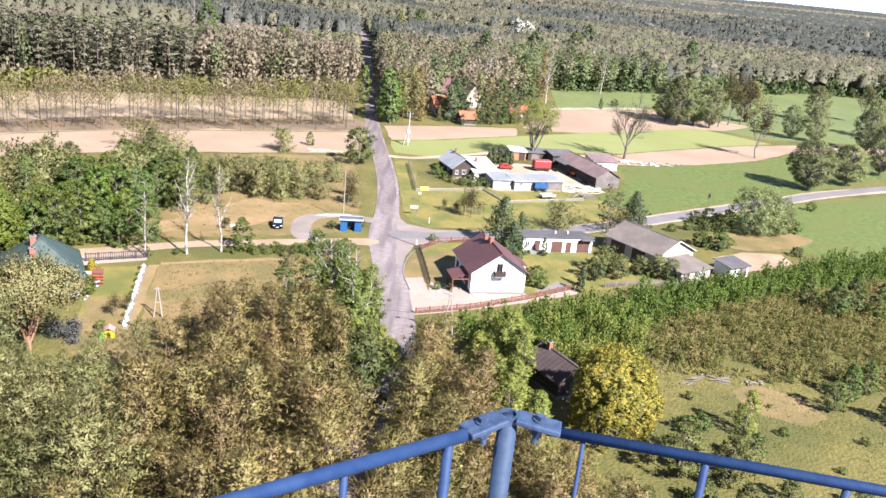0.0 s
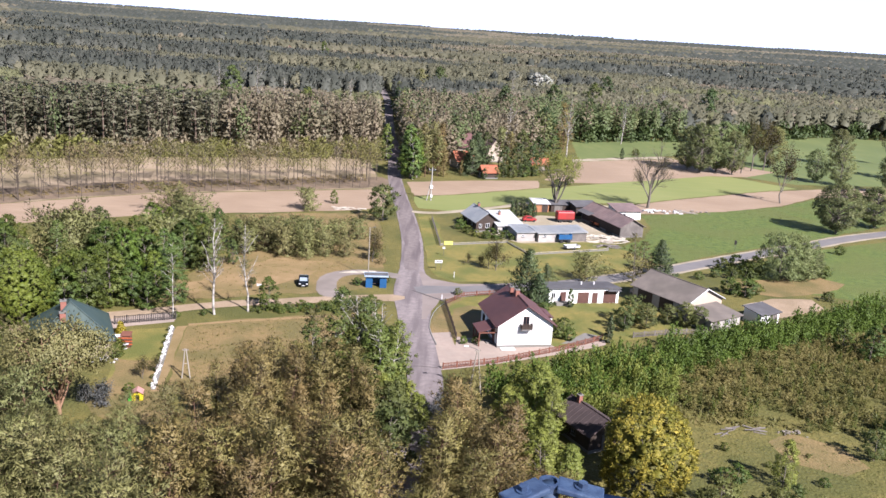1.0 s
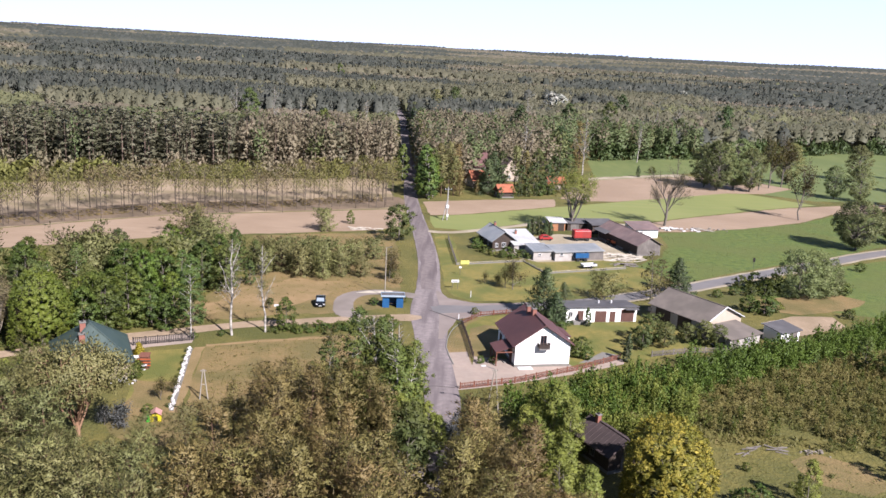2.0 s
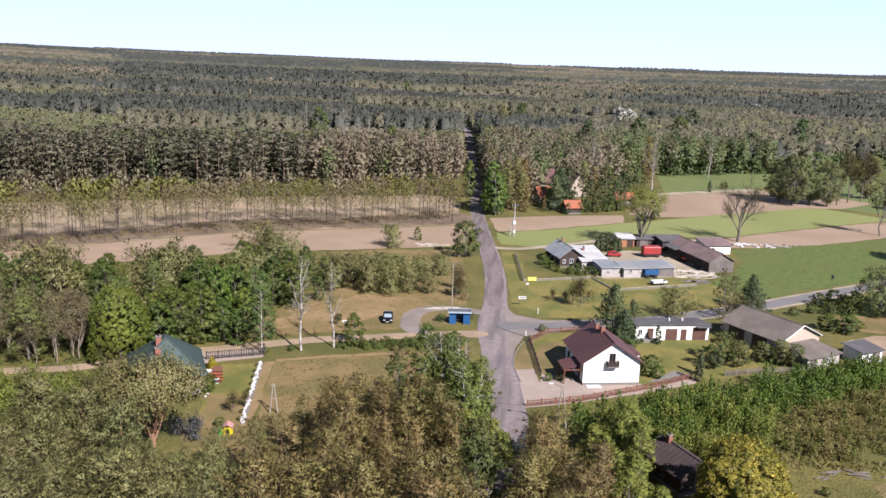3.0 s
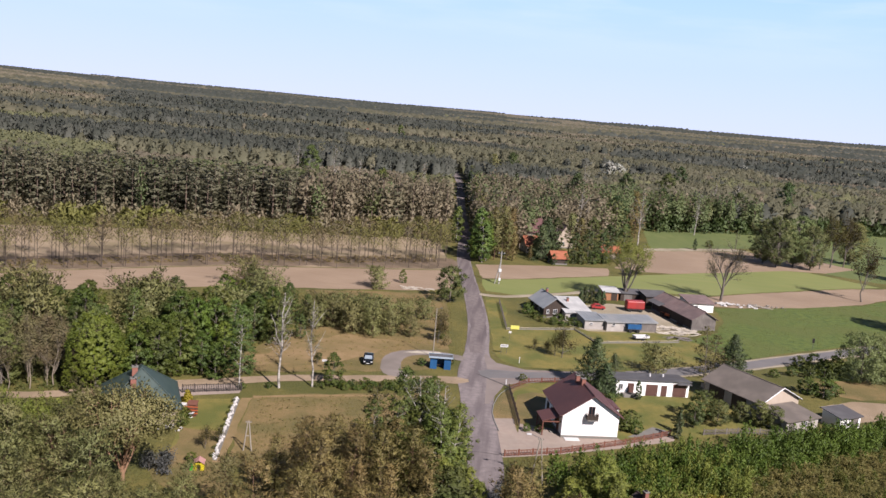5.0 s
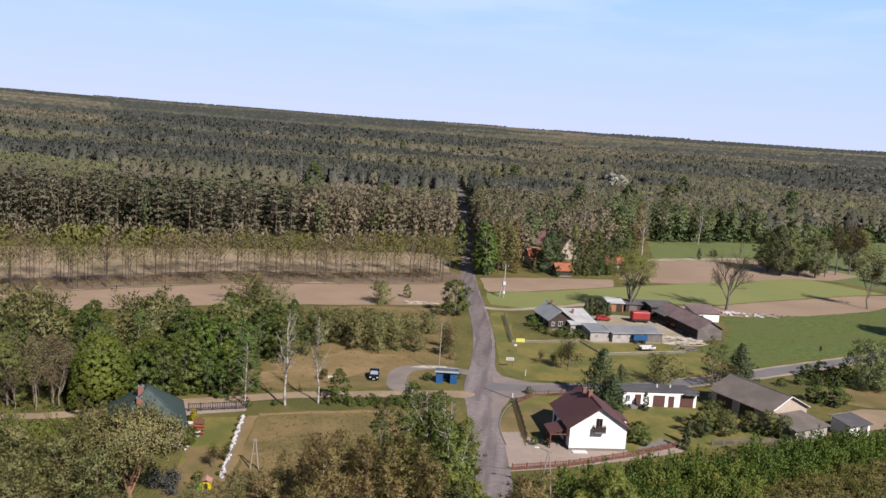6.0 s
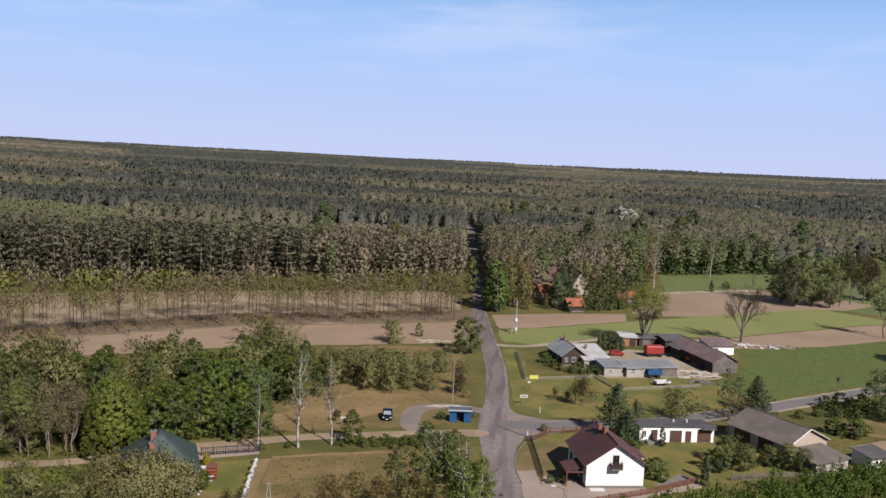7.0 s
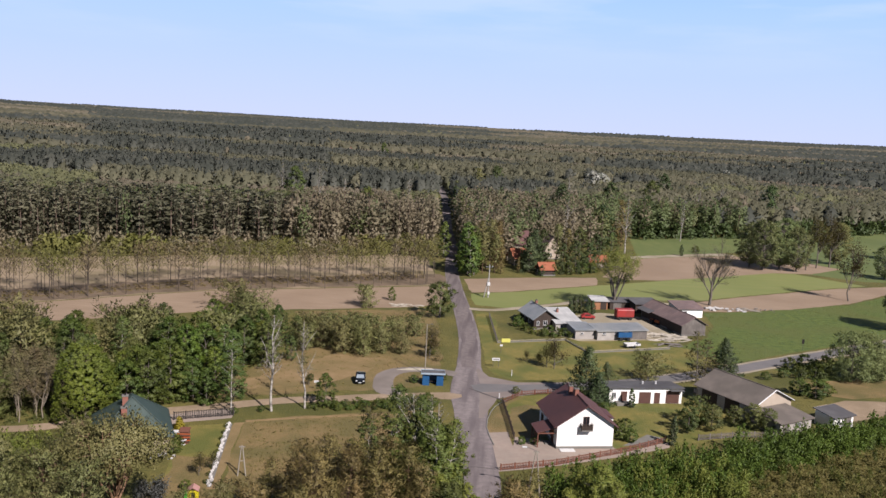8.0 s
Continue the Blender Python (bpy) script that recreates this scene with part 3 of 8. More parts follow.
patch("clearing_west", [(-48, 127.5), (-28, 136.5), (-15, 141), (-10.5, 148), (-13, 165), (-17, 203), (-22, 204), (-50, 192), (-40, 165), (-46, 145)], 0.014, M["dry_grass"], "dry sandy grass clearing beside the lane", "grass", 1.2)
patch("sand_clearing", [(-46, 133), (-30, 139.5), (-24, 150), (-22, 158), (-33, 158), (-40, 150)], 0.02, M["sand"], "trodden sandy grass beside a parked car", "ground", 1.5)
patch("garden_lawn", [(-45.5, 115.5), (-39.7, 117.5), (-35.2, 97), (-37, 92), (-41, 95), (-42.5, 101), (-44, 108)], 0.02, M["lawn"], "yellow-green garden lawn behind a low white border", "lawn", 0.2)
patch("garden_court", [(-52, 121), (-41, 123.5), (-40.5, 119.8), (-46, 117), (-50, 114)], 0.022, M["paving"], "pinkish paved court before the green-roofed house", "paving", 0.15)
patch("garden_dry_ground", [(-41.5, 99), (-35.4, 97.5), (-33.5, 94), (-30.5, 90), (-31.5, 87), (-36, 86.6), (-40, 89), (-42.5, 93)], 0.024, M["dry_grass"], "worn tan ground at the garden's end", "grass", 0.4)
patch("dry_grass_patch", [(40, 93), (44, 95.5), (49, 93), (50, 88), (46, 85.5), (41.5, 88)], 0.02, M["dry_grass"], "patch of dead straw-coloured grass round the rubble", "grass", 0.8)
patch("sand_path", [(-39.5, 118), (-38.2, 118.4), (-34.0, 95.6), (-35.4, 95.4)], 0.028, M["sand"], "narrow sandy path beside the white border", "path", 0.3)
patch("house_garden", [(0.8, 135.5), (2.5, 141), (10, 143.5), (32, 143), (36, 150), (38, 143), (43, 132), (26, 123), (17, 118.5), (2.3, 117.5)], 0.014, M["lawn"], "mown garden lawn round the white house", "lawn", 0.3)
patch("house_court", [(-0.7, 113), (-0.6, 117.6), (2.3, 117.8), (2.6, 121.5), (8.4, 121), (8.4, 117.2), (17, 119), (26, 124.5), (25.5, 122.2), (18, 117.2), (8, 111.5), (1.0, 108.4), (0.1, 108)], 0.034, M["paving"], "pinkish paved forecourt in front of the white house", "paving", 0.15)
patch("garden_terrace", [(18.5, 121.5), (23, 127), (25.5, 126), (24, 122.6)], 0.026, M["concrete"], "pale concrete garden terrace", "terrace", 0.2)
patch("willow_ground", [(56, 156), (58, 163), (66, 166), (78, 171), (82, 166), (74, 158), (64, 154)], 0.022, M["dry_grass"], "dry brownish ground below the willows", "ground", 1.2)
patch("barn_yard", [(53, 140), (55, 147.5), (62, 153), (70, 154), (70, 148), (60, 141.5)], 0.02, M["lane"], "trodden gravel yard beside the sheds", "yard", 0.5)
patch("scrub_ground", [(24, 104), (30, 110), (44, 116), (62, 128), (80, 136), (100, 130), (70, 96), (42, 97), (32, 96)], 0.012, M["ground"], "brown dry ground under low scrub", "ground", 1.5)
patch("meadow_near", [(24, 62), (22, 80), (27, 98), (32, 97), (42, 98), (58, 98), (80, 100), (90, 80), (70, 50), (40, 45)], 0.010, M["ground"], "uneven meadow of long tufted grass", "meadow", 1.0)

# roads
ribbon("road_main", [(-7, 60), (-2.6, 86), (-1.5, 101), (-2.4, 111), (-3.2, 118), (-4.2, 125), (-4.7, 132), (-5.4, 143), (-6.4, 157), (-7.4, 176), (-9.8, 198), (-14.2, 230), (-18.0, 263), (-21.9, 315), (-27.7, 366), (-39.7, 499), (-43.0, 528), (-55, 620)], [5.0, 5.0, 4.8, 4.8, 4.8, 4.7, 5.7, 7.0, 4.8, 4.6, 4.5, 4.3, 4.2, 4.2, 4.2, 4.4, 4.4, 4.4], 0.05, M["asphalt"], "worn grey-pink asphalt village road running straight through the woods", "road")
ribbon("road_east", [(-5, 143.5), (-1, 144.6), (4, 145.6), (11.5, 148.6), (22, 153), (34.4, 160.2), (47.2, 169), (56, 175.8), (66.6, 183.7), (87, 198.8), (108, 214), (150, 238), (260, 285)], [7.5, 6.0, 5.4, 4.8, 4.2, 3.8, 3.8, 3.8, 3.8, 3.8, 3.8, 3.8, 3.8], 0.058, M["asphalt_blue"], "grey asphalt side road curving away behind the houses", "road")
patch("junction_north", [(-6, 148), (-4.6, 156), (-2.4, 151), (3, 148.8), (12, 151), (8, 147), (0, 144)], 0.07, M["worn_asphalt"], "worn asphalt of the road junction", "road", 0.15)
patch("junction_south", [(-5, 141), (3, 143.6), (10, 146.2), (3, 141.4), (-0.6, 138.6), (-1.7, 133), (-2.6, 128.5), (-4.6, 128)], 0.074, M["worn_asphalt"], "pinkish worn asphalt inside the bend", "road", 0.15)
ribbon("verge_east", [(30, 157.5), (34.4, 160.2), (47.2, 169), (56, 175.8), (66.6, 183.7), (87, 198.8), (108, 214), (150, 238)], [5.2, 5.2, 5.4, 5.4, 5.4, 5.4, 5.4, 5.4], 0.03, M["gravel"], "pale sandy verges of the side road", "verge", 0.5)
ribbon("lane_west", [(-5.5, 139), (-13, 137.3), (-20, 135), (-27, 132.4), (-35, 129.6), (-43, 125), (-51, 120.5), (-65, 110.5), (-74, 107), (-95, 100)], [4.2, 3.3, 3.1, 3.0, 3.0, 3.0, 3.2, 2.6, 2.6, 2.6], 0.045, M["lane"], "pale gravel lane leading off the junction", "lane", 0.3)
ribbon("bus_loop", [(-17.4, 136.4), (-19.8, 138.6), (-20.9, 142.5), (-20.9, 147.2), (-19.3, 150.6), (-16.1, 152.4), (-12.3, 152.2), (-8.4, 151.2)], [3.6, 3.6, 3.6, 3.5, 3.4, 3.2, 3.0, 3.2], 0.04, M["loop_asphalt"], "grey-purple asphalt turning loop behind the bus shelter", "lane", 0.25)
patch("sand_patch", [(-19.6, 151.2), (-17.5, 152.9), (-13.2, 153.4), (-12.6, 152.3), (-16, 151.6)], 0.09, M["pale_sand"], "pale strip of spread sand on the loop", "sand", 0.4)
patch("dry_lawn", [(-43.5, 104.5), (-37.5, 105), (-35.4, 97), (-37, 92.4), (-40.5, 95.4), (-42, 101)], 0.026, M["dry_grass"], "dry tan patch of worn lawn", "lawn", 0.5)
patch("gate_gravel", [(-0.5, 113), (-1.6, 122.4), (1.5, 123.4), (2.3, 117.4)], 0.032, M["paving"], "pale gravel apron beside the forecourt gate", "paving", 0.2)
patch("fence_verge", [(-0.4, 117), (-1.8, 124.6), (-1.4, 131.5), (0.1, 136.3), (3, 140.4), (4, 140.6), (1.4, 136.8), (1.0, 133.8), (2.0, 120.6), (2.3, 117)], 0.024, M["dry_grass"], "straw-coloured grass verge between kerb and hedge", "verge", 0.12)
patch("house_apron", [(8.0, 117.0), (8.4, 119), (17, 120.6), (18, 118.6)], 0.026, M["paving"], "pinkish paving along the house wall", "paving", 0.1)
patch("dry_garden", [(1.3, 121), (1.7, 134.5), (4.5, 137), (8, 136), (7, 122)], 0.022, M["dry_grass"], "dry tan grass between hedge and house", "lawn", 0.4)
ribbon("farm_track", [(-10, 208), (-3, 208.5), (4, 213.5), (14, 221), (26, 231), (52, 231)], [2.6, 2.4, 2.4, 2.4, 2.4, 2.4], 0.035, M["gravel"], "sandy farm track along the crop field", "track", 0.4)
ribbon("lot_path", [(-38, 119), (-30, 122.5), (-19, 126.5), (-10, 129.5)], [0.9, 0.8, 0.8, 0.8], 0.03, M["sand"], "narrow trodden path across the dry grass", "path", 0.2)
ribbon("old_road_surface", [(-6.6, 156), (-7.4, 176), (-9.8, 198), (-14.2, 230), (-18.0, 263), (-21.9, 315), (-27.7, 366)], [2.6, 3.6, 3.6, 3.6, 3.6, 3.6, 3.4], 0.088, M["old_asphalt"], "darker brown old asphalt of the forest road", "road", 0.3)
ribbon("tar_seam_cross", [(-4.8, 108.6), (-2.4, 108.9), (0.0, 108.7)], [0.07, 0.09, 0.06], 0.098, M["tar"], "dark sealed crack across the road", "road seam", 0.04)
ribbon("tar_seam", [(1.2, 137.3), (-2.2, 140.2), (-5.6, 143.1)], [0.35, 0.32, 0.25], 0.098, M["tar"], "dark tar seam across the junction", "road seam", 0.05)
ribbon("road_kerb", [(-0.5, 117.4), (-1.85, 124.6), (-1.45, 131.5), (0.0, 136.4), (3, 140.8), (9, 144.5)], [0.16] * 6, 0.12, M["kerb"], "pale concrete kerb along the bend", "kerb", 0.0)

# ---- plants ----
RNG = np.random.default_rng(7)


class Bits:
    """Gathers triangles into one mesh."""

    def __init__(self):
        self.v, self.f, self.m, self.d, self.n = [], [], [], [], 0

    def add(self, v, f, mat=0, normals=None):
        self.v.append(np.asarray(v, float).reshape(-1, 3))
        f = np.asarray(f, int)
        self.d.append(np.asarray(normals, float).reshape(-1, 3) if normals is not None else np.tile((0.0, 0.0, 1.0), (len(self.v[-1]), 1)))
        self.f.append(f + self.n)
        self.m.append(np.full(len(f), mat))
        self.n += len(self.v[-1])

    def mesh(self, name, *materials):
        return array_mesh(name, np.concatenate(self.v), np.concatenate(self.f), np.concatenate(self.m), materials, np.concatenate(self.d))


def array_mesh(name, v, f, mi, materials, normals):
    me = bpy.data.meshes.new(name)
    me.vertices.add(len(v))
    me.vertices.foreach_set("co", v.astype(np.float32).ravel())
    me.loops.add(f.size)
    me.loops.foreach_set("vertex_index", f.astype(np.int32).ravel())
    me.polygons.add(len(f))
    me.polygons.foreach_set("loop_start", np.arange(0, f.size, 3, dtype=np.int32))
    me.polygons.foreach_set("loop_total", np.full(len(f), 3, np.int32))
    for m in materials:
        me.materials.append(m)
    me.polygons.foreach_set("material_index", mi.astype(np.int32))
    me.update(calc_edges=True)
    me.validate()
    me.attributes.new("custom_normal", "FLOAT_VECTOR", "POINT").data.foreach_set("vector", normals.astype(np.float32).ravel())
    return me


def sprays(bits, centres, length, width, rng, out=None, mat=0, droop=0.0, flat=0.0, soft=0.5, shade=None):
    """Pointed three-cornered leaf sprays at the centres. out: the way in which each points, blurred."""
    n = len(centres)
    d = rng.normal(size=(n, 3))
    if out is not None:
        d = d * 0.75 + out * 1.0
    d[:, 2] = d[:, 2] * (1 - flat) - droop
    d /= np.linalg.norm(d, axis=1, keepdims=True) + 1e-9
    s = np.cross(d, rng.normal(size=(n, 3)))
    s /= np.linalg.norm(s, axis=1, keepdims=True) + 1e-9
    l = length * rng.uniform(0.6, 1.3, (n, 1))
    w = width * rng.uniform(0.6, 1.3, (n, 1))
    k = rng.uniform(-0.35, 0.35, (n, 1))
    v = np.stack([centres - d * l * 0.4 + s * w * 0.7, centres - d * l * (0.4 + k) - s * w * 0.7, centres + d * l * 0.6], 1)
    # the sprays' soft shading turns out of the crown, as that of a mass of small leaves does
    g = np.cross(v[:, 1] - v[:, 0], v[:, 2] - v[:, 0])
    g /= np.linalg.norm(g, axis=1, keepdims=True) + 1e-9
    o = shade if shade is not None else (out if out is not None else np.zeros((n, 3))) + np.array([0, 0, 0.35])
    o = o / (np.linalg.norm(o, axis=1, keepdims=True) + 1e-9)
    flip = (g * o).sum(1) < 0
    v[flip] = v[flip][:, ::-1]
    g[flip] *= -1
    nn = g * (1 - soft) + o * soft
    nn /= np.linalg.norm(nn, axis=1, keepdims=True) + 1e-9
    bits.add(v, np.arange(3 * n).reshape(n, 3), mat, np.repeat(nn, 3, 0))


def tube(bits, pts, radii, sides=5, mat=0):
    pts = np.asarray(pts, float)
    rings = []
    for i, p in enumerate(pts):
        t = pts[min(i + 1, len(pts) - 1)] - pts[max(i - 1, 0)]
        t = t / (np.linalg.norm(t) + 1e-9)
        a = np.cross(t, (0.3, 0.9, 0.1))
        a /= np.linalg.norm(a) + 1e-9
        b = np.cross(t, a)
        k = np.arange(sides) * 2 * np.pi / sides
        rings.append(p + radii[i] * (np.cos(k)[:, None] * a + np.sin(k)[:, None] * b))
    f = []
    for i in range(len(pts) - 1):
        for k in range(sides):
            a, b, c, d = i * sides + k, i * sides + (k + 1) % sides, (i + 1) * sides + (k + 1) % sides, (i + 1) * sides + k
            f += [(a, b, c), (a, c, d)]
    ring = np.concatenate(rings)
    away = ring - np.repeat(pts, sides, 0)
    bits.add(ring, f, mat, away / (np.linalg.norm(away, axis=1, keepdims=True) + 1e-9))


def ball(rng, n, shell=0.6):
    v = rng.normal(size=(n, 3))
    v /= np.linalg.norm(v, axis=1, keepdims=True)
    return v * rng.uniform(shell, 1.0, (n, 1))


def limb_line(rng, a, b, sag=0.1, n=4):
    a, b = np.asarray(a, float), np.asarray(b, float)
    t = np.linspace(0, 1, n)[:, None]
    p = a + (b - a) * t + rng.normal(size=(n, 3)) * sag * np.linalg.norm(b - a) * 0.2 * (t * (1 - t) * 4)
    p[:, 2] += sag * np.linalg.norm(b - a) * (t * (1 - t))[:, 0]
    return p


def lump(bits, c, r, rng, shade):
    """The dense inside of a clump of leaves: a small uneven eight-sided body."""
    d = np.array([(1, 0, 0), (-1, 0, 0), (0, 1, 0), (0, -1, 0), (0, 0, 0.75), (0, 0, -0.7)]) * rng.uniform(0.75, 1.2, (6, 1))
    k = rng.uniform(0, 6.28)
    d = np.stack([d[:, 0] * math.cos(k) - d[:, 1] * math.sin(k), d[:, 0] * math.sin(k) + d[:, 1] * math.cos(k), d[:, 2]], 1)
    nn = d * 0.45 + shade
    f = [(0, 2, 4), (2, 1, 4), (1, 3, 4), (3, 0, 4), (2, 0, 5), (1, 2, 5), (3, 1, 5), (0, 3, 5)]
    bits.add(c + d * r, f, 0, nn / np.linalg.norm(nn, axis=1, keepdims=True))


def grow(seed, h, r, base, shape, clumps, per, clump_r, leaf, trunk_r=0.16, lean=0.03, droop=0.0, flat=0.0, stems=1, gap=0.0, limbs=0.6, up=0.25, fine=True, heart=0.62):
    """Trunk and crown of a broadleaf or pine: clumps of leaf sprays carried by limbs.
    base: where the crown begins (part of h); shape: 'round', 'cone' or 'egg'; up: how far the sprays turn upward; leaf: length and width of a spray."""
    rng = np.random.default_rng(seed)
    wood, crown = Bits(), Bits()
    if fine:
        clumps, per, clump_r, limbs = int(clumps * 1.9), int(per * 0.53), clump_r * 0.7, limbs * 0.5
    for s in range(stems):
        lx, ly = rng.normal(size=2) * lean * h * (1 if stems == 1 else 3.5)
        line = np.array([(lx * t * t + rng.normal() * 0.02 * h * t * 0.4, ly * t * t + rng.normal() * 0.02 * h * t * 0.4, h * 0.93 * t) for t in np.linspace(0, 1, 7)])
        line[0, 2] = -0.3
        tube(wood, line, np.linspace(1, 0.12, 7) * trunk_r * (1 if stems == 1 else 0.7), 6)
        n = clumps // stems
        for i in range(n):
            u = (i + rng.uniform()) / n
            if shape == "cone":
                u = 1 - math.sqrt(1 - u * 0.97)
                prof = 1 - 0.92 * u
            elif shape == "egg":
                prof = math.sin(math.pi * min(1, 0.14 + 0.86 * u) ** 0.85) ** 0.6
            else:
                prof = math.sqrt(max(0.03, 1 - (2 * u - 1) ** 2))
            z = h * (base + (1 - base) * u) - clump_r * 0.4 * u
            a = rng.uniform(0, 2 * math.pi) if shape != "cone" else i * 2.4 + rng.uniform(-0.3, 0.3)
            rad = r * prof * (rng.uniform(0.35, 1.0) ** 0.5 if shape != "cone" else rng.uniform(0.55, 1.0)) * (1 + gap * rng.normal())
            top = np.array([np.interp(z, line[:, 2], line[:, 0]), np.interp(z, line[:, 2], line[:, 1]), z])
            c = top + np.array([math.cos(a) * rad, math.sin(a) * rad, (-0.25 * rad if shape == "cone" else 0)])
            if rng.uniform() < limbs and rad > 0.4:
                zs = max(h * base * 0.7, z - rad * 0.6)
                start = np.array([np.interp(zs, line[:, 2], line[:, 0]), np.interp(zs, line[:, 2], line[:, 1]), zs])
                tube(wood, limb_line(rng, start, c), np.linspace(0.32, 0.1, 4) * trunk_r, 4)
            q = ball(rng, per, 0.5)
            cr = clump_r * rng.uniform(0.7, 1.25)
            # shading follows the whole crown more than the single clump
            way = (c - top) / (r + 1e-6) + np.array([0, 0, 0.15 + 0.75 * u])
            if heart:
                lump(crown, c, cr * heart, rng, way * 0.8)
            sprays(crown, c + q * cr * np.array([1, 1, 0.72 + 0.6 * max(0, up - 0.25)]), leaf[0], leaf[1], rng, q + np.array([0, 0, up]), droop=droop, flat=flat, soft=0.42, shade=q * 0.45 + way)
    return wood, crown


def pine_form(seed, h, r, base, whorl=0.55, tufts=7, tuft=(0.40, 0.075), lean=0.03, trunk_r=0.16, round_top=0.62, reach=0.45, uneven=0.2, skirt=0.5, rising=0.0):
    """A pine: whorls of branches that bend upward at their ends, tufts of needles standing along each branch."""
    rng = np.random.default_rng(seed)
    wood, crown = Bits(), Bits()
    lx, ly = rng.normal(size=2) * lean * h
    ts = np.linspace(0, 1, 6)
    line = np.stack([lx * ts ** 2 + rng.normal(size=6) * 0.012 * h * ts, ly * ts ** 2 + rng.normal(size=6) * 0.012 * h * ts, h * 0.96 * ts], 1)
    line[0, 2] = -0.3
    tube(wood, line, np.linspace(1, 0.12, 6) * trunk_r, 6)
    at, way, shade = [], [], []
    phase = rng.uniform(0, 6.28, 2)
    z, turn = h * base, rng.uniform(0, 6.28)
    while z < h * 0.97:
        u = (z - h * base) / (h * (1 - base))
        wide = r * min(1.0, skirt + 1.9 * u) * (1 - u) ** round_top + 0.14
        n = int(rng.integers(4, 7)) if wide > 0.8 else 3
        stem = np.array([np.interp(z, line[:, 2], line[:, 0]), np.interp(z, line[:, 2], line[:, 1]), z])
        for b in range(n):
            turn += 6.28 / n + rng.normal() * 0.25
            lobe = 1 + uneven * math.sin(turn * 2 + phase[0] + 2.5 * u) + uneven * math.sin(turn + phase[1] - 4 * u)
            length = wide * rng.uniform(0.55, 1.15) * lobe
            d = np.array([math.cos(turn), math.sin(turn), 0.0])
            side = np.array([-d[1], d[0], 0.0])
            rise = rng.uniform(-0.12, 0.16) + 0.5 * u + rising
            bend = rng.uniform(0.18, 0.4)
            end = stem + d * length * 0.85 + np.array([0, 0, (rise * 0.85 + bend * 0.6) * length])
            if length > 0.7:
                tube(wood, [stem, stem + d * length * 0.5 + np.array([0, 0, rise * 0.4 * length]), end], [trunk_r * (0.26 - 0.16 * u), trunk_r * 0.12, trunk_r * 0.04], 3)
            k = max(2, int(length / reach))
            for q in range(k):
                t = 0.3 + 0.72 * (q + rng.uniform(0.2, 0.8)) / k
                c = stem + d * t * length + side * rng.uniform(-1, 1) * 0.27 * length * (1.1 - 0.5 * t) + np.array([0, 0, (rise * t + bend * t ** 3) * length])
                at.append(c)
                way.append(d * 0.75 * t + np.array([0, 0, 0.65]))
                shade.append(d * (0.35 + 0.5 * t) + np.array([0, 0, 0.35 + 0.5 * u]))
        z += whorl * rng.uniform(0.75, 1.25) * (1.0 if u < 0.8 else 0.7)
    for c, g in zip(at[::2], shade[::2]):
        lump(crown, c - np.array([0, 0, 0.1]), 0.2 * rng.uniform(0.6, 1.3), rng, g * 0.6)
    c, w, g = (np.repeat(np.array(a), tufts, 0) for a in (at, way, shade))
    off = rng.normal(size=c.shape) * np.array([0.2, 0.2, 0.13])
    sprays(crown, c + off * reach / 0.45, tuft[0], tuft[1], rng, w * 1.3 + off * 2, soft=0.74, shade=g + off * 2.2)
    return wood, crown


def dome_form(seed, h, r, n=520):
    """A dense low-branched tree: a dome of leaf clusters that reaches almost to the ground."""
    rng = np.random.default_rng(seed)
    wood, crown = Bits(), Bits()
    tube(wood, [(0, 0, -0.3), (0.1, 0, h * 0.3), (0, 0.1, h * 0.62)], [0.34, 0.28, 0.16], 7)
    for i in range(9):
        k = i * 2.4
        tube(wood, limb_line(rng, (0, 0, h * rng.uniform(0.15, 0.4)), (math.cos(k) * r * 0.6, math.sin(k) * r * 0.6, h * rng.uniform(0.4, 0.7))), [0.14, 0.1, 0.07, 0.04], 4)
    for i in range(60):
        q = ball(rng, 1, 0.4)[0] * np.array([r, r, h * 0.46]) * 0.72 + np.array([0, 0, h * 0.48])
        lump(crown, q, r * 0.2, rng, np.array([0, 0, 0.2]))
    for i in range(n):
        u = 1 - 1.75 * (i + rng.uniform()) / n
        k = i * 2.39996 + rng.normal() * 0.15
        ring = math.sqrt(max(0.0, 1 - u * u)) if u > 0 else 1 - 0.12 * u * u
        d = np.array([math.cos(k) * ring, math.sin(k) * ring, u])
        swell = 1 + 0.07 * math.sin(3 * k + 2) * ring + 0.05 * math.sin(5 * u + k)
        c = d * np.array([r, r, h * 0.56 if u > 0 else h * 0.5]) * swell * rng.uniform(0.9, 1.02) + np.array([0, 0, h * 0.44])
        lump(crown, c - d * 0.1, 0.3 * rng.uniform(0.7, 1.2), rng, d)
        q = ball(rng, 34, 0.5)
        sprays(crown, c + q * 0.42, 0.24, 0.12, rng, q * 0.7 + d * 0.5 + np.array([0, 0, 0.4]), soft=0.35, shade=q * 0.6 + d)
    return wood, crown


